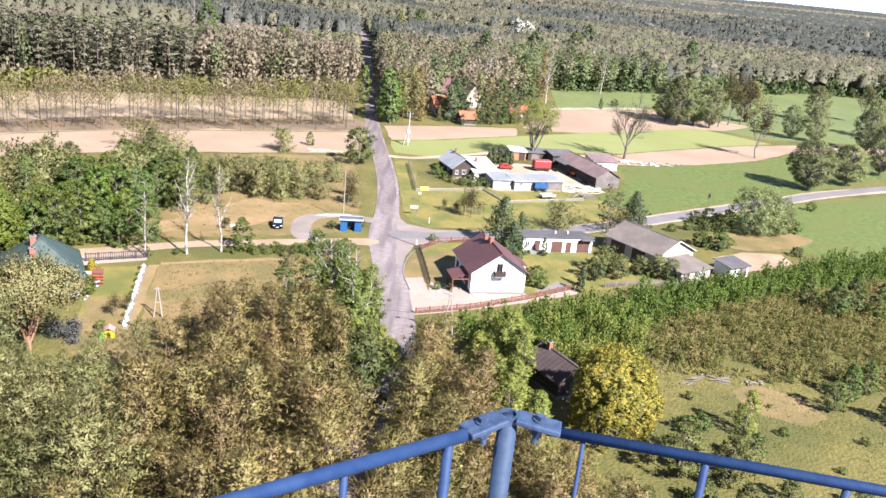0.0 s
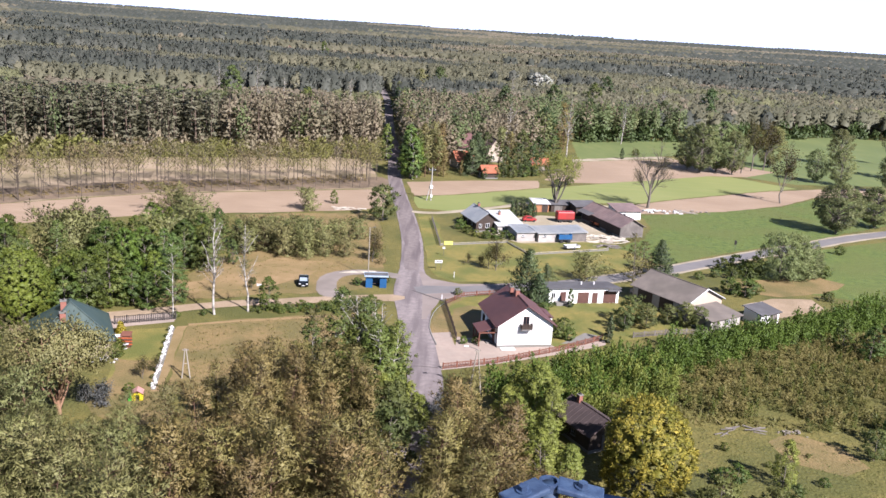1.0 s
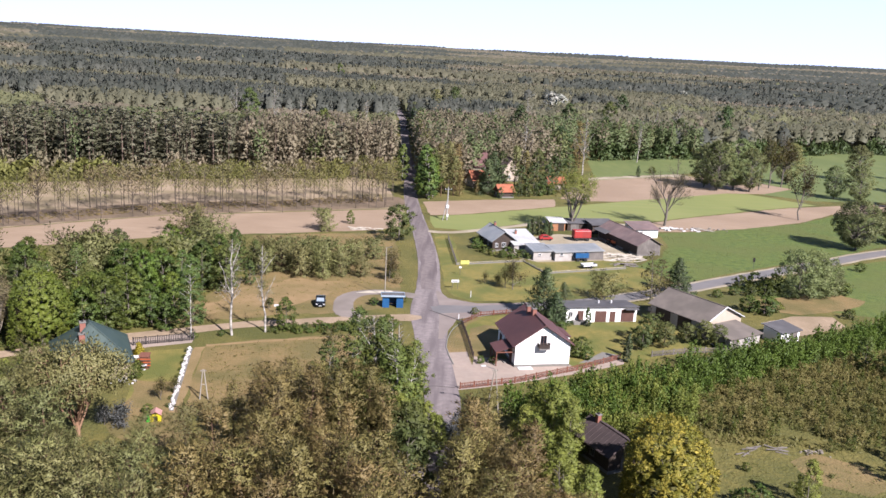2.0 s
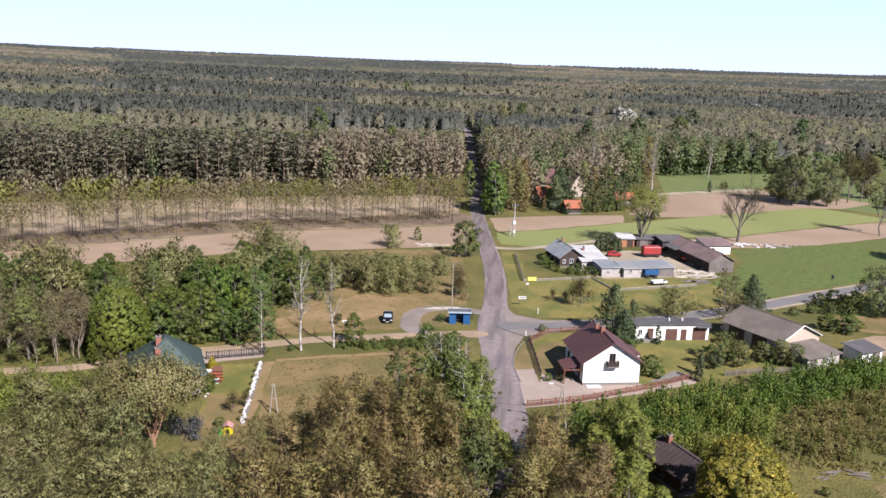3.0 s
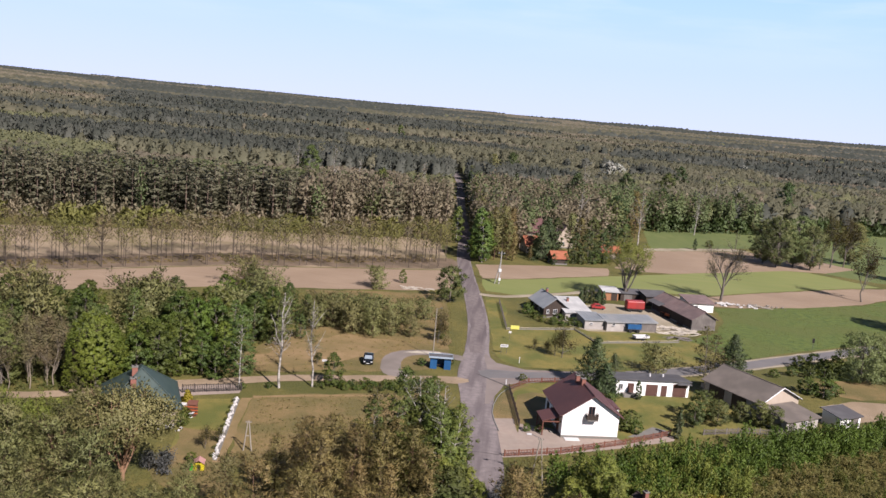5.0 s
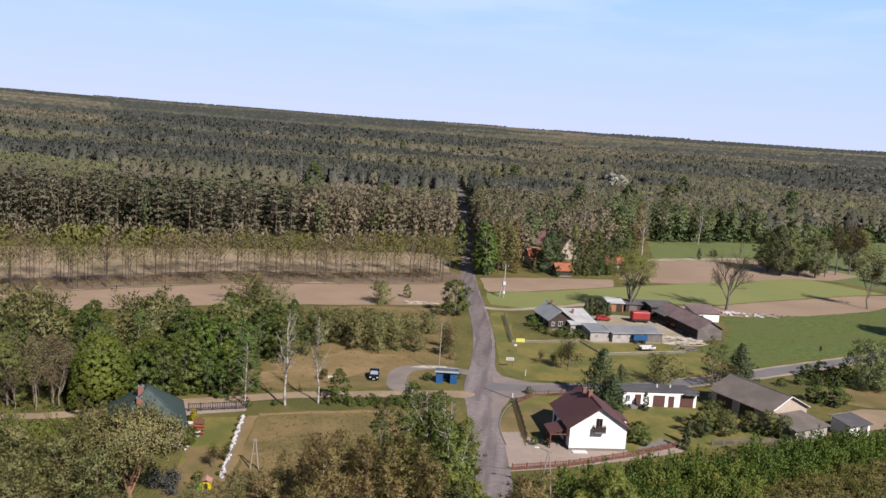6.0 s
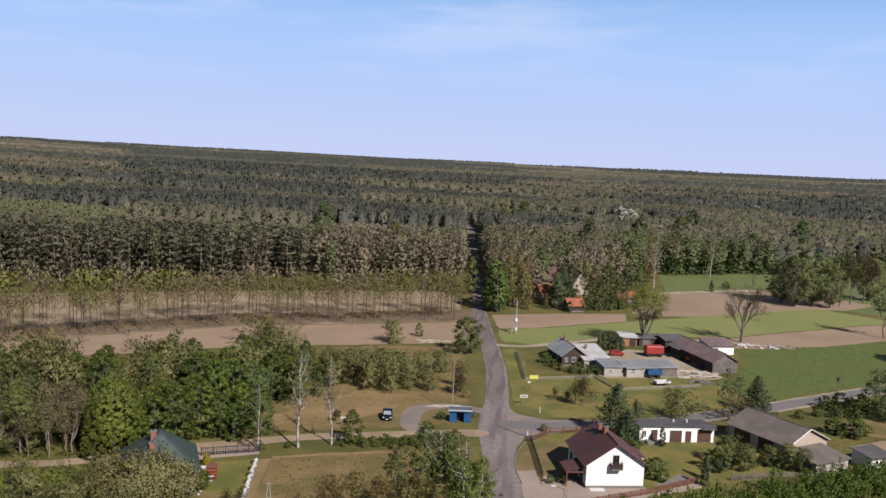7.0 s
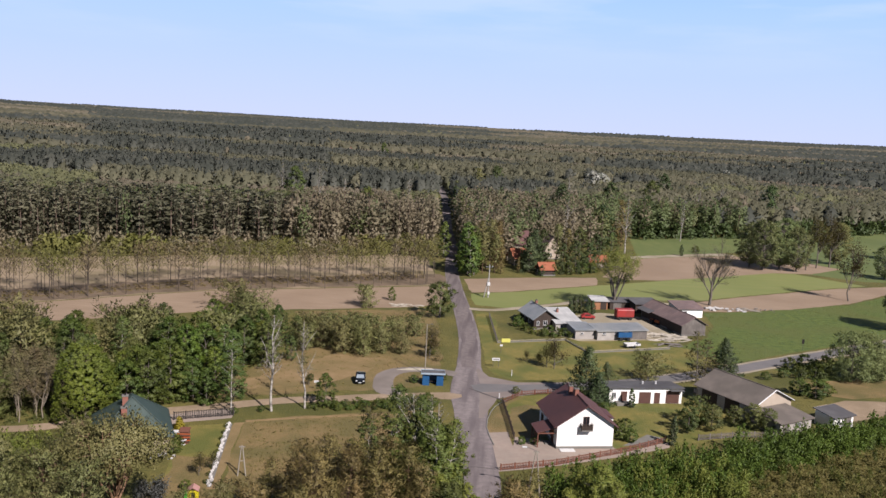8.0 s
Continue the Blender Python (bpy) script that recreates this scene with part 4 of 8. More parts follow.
def bare(seed, h, spread, trunk_r, levels=4):
    """A leafless tree: trunk, limbs and ever finer twigs."""
    rng = np.random.default_rng(seed)
    wood, tips = Bits(), []

    def shoot(p, d, length, rad, level):
        d = d / np.linalg.norm(d)
        end = p + d * length
        mid = (p + end) / 2 + rng.normal(size=3) * length * 0.05
        tube(wood, [p, mid, end], [rad, rad * 0.8, rad * 0.55], 5 if level < 2 else 3)
        if level >= levels:
            tips.append(end)
            return
        for k in range(3 if level else 4):
            t = rng.uniform(0.45, 1.0)
            nd = d + rng.normal(size=3) * spread + np.array([0, 0, 0.25])
            shoot(p + (end - p) * t, nd, length * rng.uniform(0.5, 0.72), rad * 0.5, level + 1)
        shoot(end, d + rng.normal(size=3) * 0.12 + np.array([0, 0, 0.1]), length * 0.72, rad * 0.55, level + 1)

    shoot(np.array([0, 0, -0.3]), np.array([rng.normal() * 0.015, rng.normal() * 0.015, 1]), h * 0.36, trunk_r, 0)
    return wood, np.array(tips)


def vase_form(seed, h, r, clumps=150, girth=1.0):
    """A tree forked low into long rising limbs, leafy only in its wide top."""
    rng = np.random.default_rng(seed)
    wood, crown = Bits(), Bits()
    fork = np.array([0.1, 0, h * 0.2])
    tube(wood, [(0, 0, -0.3), (0.05, 0, h * 0.1), fork], [0.5 * girth, 0.42 * girth, 0.4 * girth], 8)
    ends = []
    for i in range(7):
        k = i * 2 * math.pi / 7 + rng.uniform(-0.3, 0.3)
        reach = r * (0.62 if i % 2 else 0.34)
        end = np.array([math.cos(k) * reach, math.sin(k) * reach, h * rng.uniform(0.62, 0.78)])
        line = limb_line(rng, fork - np.array([0, 0, 0.06 * h * (i % 3)]), end)
        tube(wood, line, [0.24 * girth, 0.19 * girth, 0.14 * girth, 0.08 * girth], 6)
        for j in range(4):
            a = np.array(line[1 + j % 3])
            b = end + np.array([rng.normal() * r * 0.3, rng.normal() * r * 0.3, h * rng.uniform(-0.06, 0.16)])
            tube(wood, limb_line(rng, a, b), [0.1, 0.07, 0.045, 0.02], 4)
            ends.append(b)
        ends.append(end)
    ends = np.array(ends)
    for i in range(clumps):
        q = ball(rng, 1, 0.35)[0]
        c = q * np.array([r, r, h * 0.23]) + np.array([0, 0, h * (0.76 - 0.05 * (q[0] ** 2 + q[1] ** 2))])
        near = ends[np.argmin(((ends - c) ** 2).sum(1))]
        if i % 2:
            tube(wood, [near, (near + c) / 2 + rng.normal(size=3) * 0.2, c], [0.035, 0.025, 0.012], 3)
        p = ball(rng, 44, 0.4)
        sprays(crown, c + p * rng.uniform(0.7, 1.25), 0.3, 0.13, rng, p * 0.7 + np.array([0, 0, 0.5]), soft=0.55, shade=q + p * 0.4 + np.array([0, 0, 0.3]))
    return wood, crown


def bare_birch(seed, h):
    """A birch without leaves: one white stem, short rising branches and a haze of fine twigs."""
    rng = np.random.default_rng(seed)
    wood, twigs = Bits(), Bits()
    n = 9
    line = np.cumsum(np.concatenate([[(0, 0, -0.3)], np.column_stack([rng.normal(0, 0.16, n), rng.normal(0, 0.16, n), np.full(n, h / n)])]), 0)
    tube(wood, line, np.linspace(0.2, 0.04, n + 1), 6)
    tips = []
    for i in range(4):  # stout white limbs
        k, at = rng.uniform(0, 6.28), line[3 + i]
        end = at + np.array([math.cos(k) * 0.16, math.sin(k) * 0.16, 0.34 - 0.03 * i]) * h
        tube(wood, limb_line(rng, at, end), [0.075, 0.06, 0.04, 0.015], 5)
    for i in range(34):
        u = rng.uniform(0.28, 0.98)
        k = rng.uniform(0, 6.28)
        p = np.array([np.interp(u * h, line[:, 2], line[:, c]) for c in range(3)])
        length = h * 0.2 * (1.08 - u) ** 0.6 * rng.uniform(0.5, 1.1)
        end = p + np.array([math.cos(k) * 0.62, math.sin(k) * 0.62, 0.8]) * length
        bend = (p + end) / 2 + np.array([0, 0, -0.06 * length]) + rng.normal(size=3) * 0.05 * length
        tube(wood, [p, bend, end], [0.05, 0.035, 0.015], 3)
        for j in range(4):
            a = bend + (end - bend) * rng.uniform(-0.3, 1)
            b = a + (rng.normal(size=3) * 0.5 + np.array([math.cos(k) * 0.5, math.sin(k) * 0.5, 0.25])) * length * 0.4
            tube(wood, [a, b], [0.018, 0.008], 3)
            tips += [b, (a + b) / 2]
    c = np.repeat(np.array(tips), 2, 0)
    sprays(twigs, c + rng.normal(size=c.shape) * 0.22, 0.42, 0.045, rng, droop=0.35)
    return wood, twigs


PROTO = {}


def plant(kind, x, y, scale=1.0, turn=None, group=""):
    """Sets one more plant of a kind; the first is built, the rest are copies."""
    name, label, category, wood_mat, leaf_mat, build, seeds = KINDS[kind]
    seed = int(RNG.integers(0, seeds))
    turn = RNG.uniform(0, 360) if turn is None else turn
    m = pose(x, y, 0, 0, 0, turn) @ Matrix.Diagonal((scale * RNG.uniform(0.9, 1.1), scale * RNG.uniform(0.9, 1.1), scale, 1))
    if (kind, seed) in PROTO:
        first = PROTO[kind, seed]
        return copy_thing(first, m @ Matrix.Diagonal((1 / first.scale.x, 1 / first.scale.y, 1 / first.scale.z, 1)))
    ob = thing(name, label, category, group=group or name.replace("_", " ") + "s")
    wood, crown = build(1000 * len(kind) + seed)
    if wood:
        part("trunk", wood.mesh("trunk", M[wood_mat]), None, ob)
    if crown:
        part("crown", crown.mesh("crown", M[leaf_mat]), None, ob)
    PROTO[kind, seed] = ob
    ob.matrix_basis = m
    return ob


def with_tips(w_t, leaf, per, spread, seed):
    wood, tips = w_t
    rng = np.random.default_rng(seed)
    crown = Bits()
    c = np.repeat(tips, per, 0)
    sprays(crown, c + rng.normal(size=c.shape) * spread, leaf[0], leaf[1], rng)
    return wood, crown


# kind: name, label, category, bark, leaf, builder, number of forms
KINDS = {
    "pine": ("pine_tree", "olive-brown Scots pine with a rounded crown of needle clumps", "tree", "bark_pine", "pine", lambda s: pine_form(s, 12.0, 4.0, 0.14, 0.72, 19, (0.42, 0.07), round_top=0.5, lean=0.05, reach=0.62, uneven=0.2), 6),
    "pine_grey": ("pine_tree", "grey-green Scots pine with a broad uneven crown", "tree", "bark_pine", "pine_green", lambda s: pine_form(s, 11.8, 4.4, 0.16, 0.72, 19, (0.42, 0.07), round_top=0.42, lean=0.06, reach=0.62, uneven=0.2), 4),
    "pine_big": ("pine_tree", "broad grey-green Scots pine with orange-brown forking limbs", "tree", "bark_pine", "pine_green", lambda s: pine_form(s, 12.5, 5.0, 0.3, 0.7, 18, (0.42, 0.075), lean=0.06, trunk_r=0.26, round_top=0.36, reach=0.72, uneven=0.26), 2),
    "pine_young": ("pine_tree", "dense young pine, grey-green, branched to the ground", "tree", "bark_pine", "pine_green", lambda s: pine_form(s, 4.7, 3.6, 0.02, 0.4, 14, (0.4, 0.09), trunk_r=0.11, round_top=0.3, reach=0.62, uneven=0.2), 3),
    "pine_dark": ("pine_tree", "dark young pine with a pointed crown", "tree", "bark_pine", "pine", lambda s: pine_form(s, 10.0, 2.5, 0.08, 0.72, 15, (0.42, 0.085), trunk_r=0.13, round_top=0.85, reach=0.65), 3),
    "pine_far": ("pine_tree", "tall grey-green pine with a bare lower trunk", "tree", "bark_pine", "pine_green", lambda s: pine_form(s, 14.0, 2.6, 0.3, 0.9, 8, (0.7, 0.17), trunk_r=0.17, round_top=0.5, reach=0.8), 3),
    "spruce": ("spruce_tree", "dark green pointed spruce branched to the ground", "tree", "bark_grey", "spruce", lambda s: pine_form(s, 7.6, 3.9, 0.03, 0.36, 12, (0.42, 0.09), trunk_r=0.1, round_top=0.9, reach=0.46, uneven=0.06, skirt=1.0, rising=-0.3), 3),
    "larch": ("larch_tree", "thin pale larch with sparse level branches", "tree", "bark_grey", "bud_leaf", lambda s: pine_form(s, 8.0, 3.0, 0.1, 0.75, 7, (0.42, 0.06), trunk_r=0.12, round_top=0.7, reach=0.5, uneven=0.1, skirt=0.8, rising=-0.1), 2),
    "leaf": ("deciduous_tree", "fresh green broadleaf tree with a dense uneven crown", "tree", "bark_grey", "fresh", lambda s: grow(s, 10.0, 3.1, 0.04, "egg", 66, 64, 0.92, (0.26, 0.14), 0.14, gap=0.06, heart=0.6, limbs=0.2), 4),
    "leaf_dull": ("deciduous_tree", "olive-green broadleaf tree with a loose crown", "tree", "bark_grey", "dull", lambda s: grow(s, 10.0, 2.7, 0.08, "egg", 54, 64, 0.95, (0.25, 0.12), 0.14, gap=0.16, heart=0.55, limbs=0.4), 4),
    "leaf_light": ("deciduous_tree", "light green broadleaf tree with a dense leafy crown", "tree", "bark_grey", "light_leaf", lambda s: grow(s, 10.0, 3.0, 0.05, "egg", 62, 64, 0.88, (0.25, 0.13), 0.14, gap=0.08, up=0.4, heart=0.6, limbs=0.2), 3),
    "birch": ("birch_tree", "slender birch with a pale trunk and small young leaves", "tree", "bark_birch", "birch_leaf", lambda s: grow(s, 13.5, 2.3, 0.2, "egg", 56, 60, 0.8, (0.24, 0.1), 0.14, droop=0.3, gap=0.2, heart=0.42), 3),
    "birch_bare": ("birch_tree", "bare white-stemmed birch with short thin branches", "tree", "bark_birch", "twig", lambda s: bare_birch(s, 15.0), 3),
    "tall_leaf": ("deciduous_tree", "tall meadow tree with a loose brownish-green crown", "tree", "bark_grey", "meadow_leaf", lambda s: grow(s, 17.0, 5.8, 0.1, "round", 110, 84, 1.4, (0.4, 0.17), 0.3, gap=0.16, limbs=0.9, heart=0.36, up=0.5), 3),
    "broad_tree": ("deciduous_tree", "broad-crowned olive meadow tree on several stems", "tree", "bark_grey", "meadow_leaf", lambda s: grow(s, 13.2, 5.9, 0.1, "round", 150, 84, 1.25, (0.36, 0.16), 0.34, gap=0.1, limbs=1.0, heart=0.4, up=0.5), 2),
    "sparse_leaf": ("deciduous_tree", "tall sparse tree just coming into leaf, brownish", "tree", "bark_grey", "bud_leaf", lambda s: with_tips(bare(s, 19.0, 0.34, 0.26, 4), (0.5, 0.22), 5, 0.7, s), 3),
    "farm_tree": ("deciduous_tree", "forked farmyard tree with a bare trunk and yellow-green crown", "tree", "bark_grey", "yellow_crown", lambda s: vase_form(s, 16.0, 7.6, 210), 1),
    "dead": ("bare_tree", "leafless brown tree with a wide fan of branches", "tree", "bark_grey", "bud_leaf", lambda s: with_tips(bare(s + 3, 15.0, 0.36, 0.4, 5), (0.5, 0.05), 2, 0.4, s), 1),
    "bare_small": ("bare_tree", "thin leafless brown sapling", "tree", "sapling_bark", "twig", lambda s: with_tips(bare(s, 9.5, 0.26, 0.1, 3), (0.55, 0.06), 10, 0.5, s), 4),
    "garden_tree": ("fruit_tree", "small loose garden tree with dull green leaves", "tree", "bark_grey", "dull", lambda s: grow(s, 4.5, 2.0, 0.12, "round", 34, 70, 0.7, (0.2, 0.1), 0.1, gap=0.15, heart=0.5, limbs=0.3), 3),
    "bright_tree": ("deciduous_tree", "bright yellow-green young tree beside the pines", "tree", "bark_grey", "yellow_shoots", lambda s: grow(s, 9.0, 2.4, 0.05, "egg", 60, 80, 0.85, (0.24, 0.09), 0.13, gap=0.16, up=0.6, heart=0.5, limbs=0.3), 3),
    "thin_shrub": ("shrub", "sparse brownish roadside shrub with thin twigs", "shrub", "bark_grey", "bud_leaf", lambda s: with_tips(bare(s, 5.0, 0.5, 0.08, 3), (0.26, 0.09), 12, 0.42, s), 3),
    "forest_leaf": ("deciduous_tree", "dark green broad tree standing out of the forest", "tree", "bark_grey", "wood_shade", lambda s: grow(s, 10.0, 2.9, 0.05, "egg", 40, 40, 1.0, (0.4, 0.22), 0.14, gap=0.1, heart=0.5, limbs=0.2), 2),
    "round_leaf": ("deciduous_tree", "large rounded fresh green tree beside the green-roofed house", "tree", "bark_grey", "round_tree_leaf", lambda s: dome_form(s, 11.8, 4.1, 430), 1),
    "sapling_leaf": ("sapling", "small loose olive-green sapling in the grass", "sapling", "bark_grey", "dull", lambda s: grow(s, 10.0, 3.4, 0.0, "egg", 30, 34, 1.5, (0.75, 0.34), 0.14, gap=0.2, up=0.5, heart=0.3, limbs=0.1), 3),
    "forked_pine": ("pine_tree", "old pine with bare orange forking limbs and grey-green crown", "tree", "bark_orange", "pine_green", lambda s: vase_form(s, 11.0, 6.2, 320, 0.6), 1),
    "grey_shrub": ("shrub", "low silvery grey shrub of bare twigs", "shrub", "bark_grey", "silver_twig", lambda s: with_tips(bare(s, 3.4, 0.75, 0.05, 3), (0.3, 0.09), 16, 0.35, s), 2),
    "bush": ("bush", "rounded dense green bush on the grass", "bush", "bark_grey", "fresh", lambda s: grow(s, 2.4, 1.5, 0.0, "round", 24, 48, 0.55, (0.2, 0.1), 0.06, gap=0.12, heart=0.6, limbs=0.2), 3),
    "willow": ("willow_shrub", "large spreading grey-green willow thicket", "shrub", "bark_grey", "meadow_leaf", lambda s: grow(s, 9.0, 4.2, 0.0, "round", 100, 80, 1.1, (0.3, 0.1), 0.12, stems=4, gap=0.2, up=0.5, heart=0.35, limbs=0.4), 2),
    "thuja": ("thuja_shrub", "narrow upright dark green thuja", "shrub", "bark_grey", "spruce", lambda s: grow(s, 2.6, 0.42, 0.02, "egg", 40, 40, 0.2, (0.16, 0.07), 0.05, limbs=0.1, heart=0.8), 2),
    "yellow_tree": ("chestnut_tree", "dense rounded yellow-green tree in blossom", "tree", "bark_grey", "yellow_leaf", lambda s: dome_form(s, 10.6, 4.7), 1),
    "gold_bush": ("bush", "small golden-yellow conifer bush", "bush", "bark_grey", "gold_leaf", lambda s: grow(s, 2.4, 0.75, 0.02, "cone", 26, 30, 0.35, (0.26, 0.12), 0.06), 1),
    "poplar": ("birch_tree", "light green young birch at the wood's edge", "tree", "bark_birch", "birch_leaf", lambda s: grow(s, 16.0, 2.8, 0.08, "egg", 50, 36, 1.1, (0.6, 0.3), 0.16), 2),
    "blossom": ("cherry_tree", "wild cherry covered in white blossom", "tree", "bark_grey", "blossom", lambda s: grow(s, 13.0, 4.0, 0.25, "round", 40, 26, 1.4, (0.9, 0.5), 0.2, heart=0.5), 2),
}
M["yellow_crown"] = leafy("yellow_olive_leaves", (0.129, 0.141, 0.026), (0.178, 0.183, 0.042), (0.104, 0.117, 0.023), 0.25, 0.4, vary=0.2)


def inside(poly, x, y):
    """Which of the points lie in the polygon."""
    x, y = np.asarray(x, float), np.asarray(y, float)
    c = np.zeros(x.shape, bool)
    for i, (x1, y1) in enumerate(poly):
        x2, y2 = poly[i - 1]
        if y1 != y2:
            c ^= ((y1 > y) != (y2 > y)) & (x < (x2 - x1) * (y - y1) / (y2 - y1) + x1)
    return c


def scatter(poly, spacing, rng, jitter=0.4):
    xs, ys = [p[0] for p in poly], [p[1] for p in poly]
    gx, gy = np.meshgrid(np.arange(min(xs), max(xs), spacing), np.arange(min(ys), max(ys), spacing))
    gx = gx.ravel() + rng.uniform(-jitter, jitter, gx.size) * spacing
    gy = gy.ravel() + rng.uniform(-jitter, jitter, gy.size) * spacing
    k = inside(poly, gx, gy)
    return gx[k], gy[k]


# near pine wood at the tower's foot
PINE_WOOD = [(-25, 46), (-40, 56), (-52, 68), (-52, 78), (-47, 82), (-43.5, 79), (-35.5, 70), (-29, 69), (-24.5, 68), (-25, 73), (-22, 76), (-20.5, 81.5), (-16, 80.5), (-13, 77), (-8, 78), (-4.4, 73), (-3.4, 64), (-0.5, 62), (0, 47)]
for x, y in zip(*scatter(PINE_WOOD, 4.2, RNG)):
    plant("pine_grey" if x + 4 * noise.noise((x * 0.1, y * 0.1, 0)) < -25 else "pine" if RNG.uniform() < 0.8 else "pine_dark", x, y, RNG.uniform(0.7, 1.08))
for x, y in zip(*scatter([(0, 46), (-0.6, 62), (0.2, 77), (2, 83), (5.8, 83.4), (9, 78), (11, 71), (12, 62), (22, 56), (24, 49)], 4.3, RNG)):
    plant("pine", x, y, RNG.uniform(0.72, 0.88))
for x, y, s in ((9.2, 85, 0.85), (12, 82, 0.8), (11, 77, 0.85), (13.5, 76, 0.75), (8, 89, 0.75), (13, 71, 0.8), (15, 66, 0.7), (3.6, 88, 0.5), (11.8, 92.5, 0.95), (13.4, 90.2, 0.85), (10.2, 95, 0.8)):
    plant("bright_tree", x, y, s)
for x, y, s in ((-47.8, 84, 0.72), (-46, 79, 0.8), (-48.2, 88.4, 0.8), (-51.5, 89, 0.62), (-54, 79, 0.62), (-51, 82, 0.66)):
    plant("pine_big", x, y, s)
for x, y, s in ((-21.8, 84.5, 0.95), (-17.5, 84, 0.8), (-12.6, 85.5, 0.95), (-19.6, 80, 0.9), (-11, 80, 1.0), (-14.2, 80, 0.95), (-7, 83, 0.85)):
    plant("pine_dark", x, y, s)
for kind, x, y, s in (("leaf", -9.6, 96.6, 1.16), ("leaf", -7.0, 96, 1.02), ("birch", -6.8, 93.4, 0.9), ("bright_tree", -4.7, 90.4, 0.62), ("bright_tree", -1.7, 90.2, 0.5), ("larch", -15.4, 97.6, 1.5), ("leaf_light", -11.6, 96, 0.82), ("birch", -8.9, 97.5, 1.0), ("leaf_dull", -10.8, 101, 0.8), ("leaf_light", -7.2, 94, 0.72), ("leaf", -8.2, 96, 0.85), ("birch", -8.6, 103, 0.8), ("birch_bare", -7.4, 95, 0.9), ("birch_bare", -10.2, 97, 0.94), ("birch_bare", -12.4, 98.4, 0.86), ("birch", -11.4, 98.2, 1.08), ("birch", -13.4, 97, 0.95), ("birch", -5.6, 95.4, 0.86), ("bright_tree", -3.2, 91.6, 0.62), ("bright_tree", -6.2, 91, 0.7), ("bright_tree", -4.9, 94.5, 0.6), ("bright_tree", -2.4, 90.6, 0.5), ("grey_shrub", 0.4, 93.6, 1.1), ("grey_shrub", -0.2, 91.2, 0.9), ("pine", 2.4, 87.2, 0.62), ("pine", 1.4, 84.6, 0.6), ("pine", 3.8, 90.6, 0.66), ("birch_bare", -8.4, 101.4, 0.82), ("leaf", -6.2, 99.5, 0.9), ("leaf", -8.4, 100.4, 1.0)):
    plant(kind, x, y, s)
for x, y, s in ((-25, 87.7, 0.66), (-22.9, 92, 0.7), (-19.9, 94.5, 0.72), (-16.2, 91, 0.8), (-12.7, 95.5, 0.72), (-10.2, 91.5, 0.82), (-16, 86.5, 0.85), (-7.4, 87.5, 0.75), (-20, 88, 0.75), (-13, 88.5, 0.85)):
    plant("pine", x, y, s)
for x, y in zip(*scatter([(26, 62), (32, 92), (56, 94), (70, 80), (52, 56)], 6.5, np.random.default_rng(5))):
    plant("sapling_leaf" if (x * 7 + y) % 3 < 1.4 else "bush", x, y, 0.22 + 0.05 * ((x * 13 + y * 7) % 5))
for kind, x, y, s in (("pine", 18.2, 59.5, 0.68), ("pine", 12.5, 58.5, 0.75), ("pine", 14.8, 64.5, 0.66), ("pine", 13.2, 62.5, 0.7), ("pine", 15.8, 57.5, 0.7), ("pine", 17.2, 66, 0.5), ("bright_tree", 21, 62, 0.5), ("bright_tree", 19.5, 64, 0.45), ("sapling_leaf", 23, 66, 0.3), ("sapling_leaf", 29, 68, 0.3), ("sapling_leaf", 32.5, 66, 0.42)):
    plant(kind, x, y, s)
plant("birch", -15.6, 97, 0.78)
for x, y, s in ((-56.2, 101.5, 0.52), (-48.5, 99.5, 0.55), (-59.1, 95, 0.4), (-52, 100, 0.52), (-54.5, 103.5, 0.5)):
    plant("bright_tree", x, y, s)
for x, y, s in ((-5.0, 85, 0.8), (-5.6, 88, 0.75), (-4.6, 79, 0.85)):
    plant("garden_tree", x, y, s * 2)

# trees in and beyond the lane's wood
WOOD_WEST = [(-45.5, 128), (-53, 124.5), (-66, 115), (-80, 110), (-100, 108), (-114, 119), (-106, 140), (-96, 147), (-82, 147), (-73, 150), (-62, 156), (-56, 164), (-47, 163), (-42, 148)]
for x, y in zip(*scatter(WOOD_WEST, 4.7, RNG)):
    if inside([(-61, 108), (-104, 98), (-106, 128), (-66, 127)], x, y):
        continue
    u = RNG.uniform()
    kind, size = ("leaf", 0.85) if u < 0.36 else ("leaf_light", 0.85) if u < 0.56 else ("leaf_dull", 0.8) if u < 0.74 else ("pine_young", 1.6) if u < 0.88 else ("birch", 0.68)
    plant(kind, x, y, RNG.uniform(0.76, 1.26) * size * (0.95 if y > 132 else 1.05))
for x, y in zip(*scatter([(-63, 114), (-68, 111), (-100, 103), (-106, 128), (-66, 126)], 2.5, RNG)):
    plant("bare_small" if RNG.uniform() < 0.94 else "leaf_dull", x, y, RNG.uniform(0.75, 1.1))
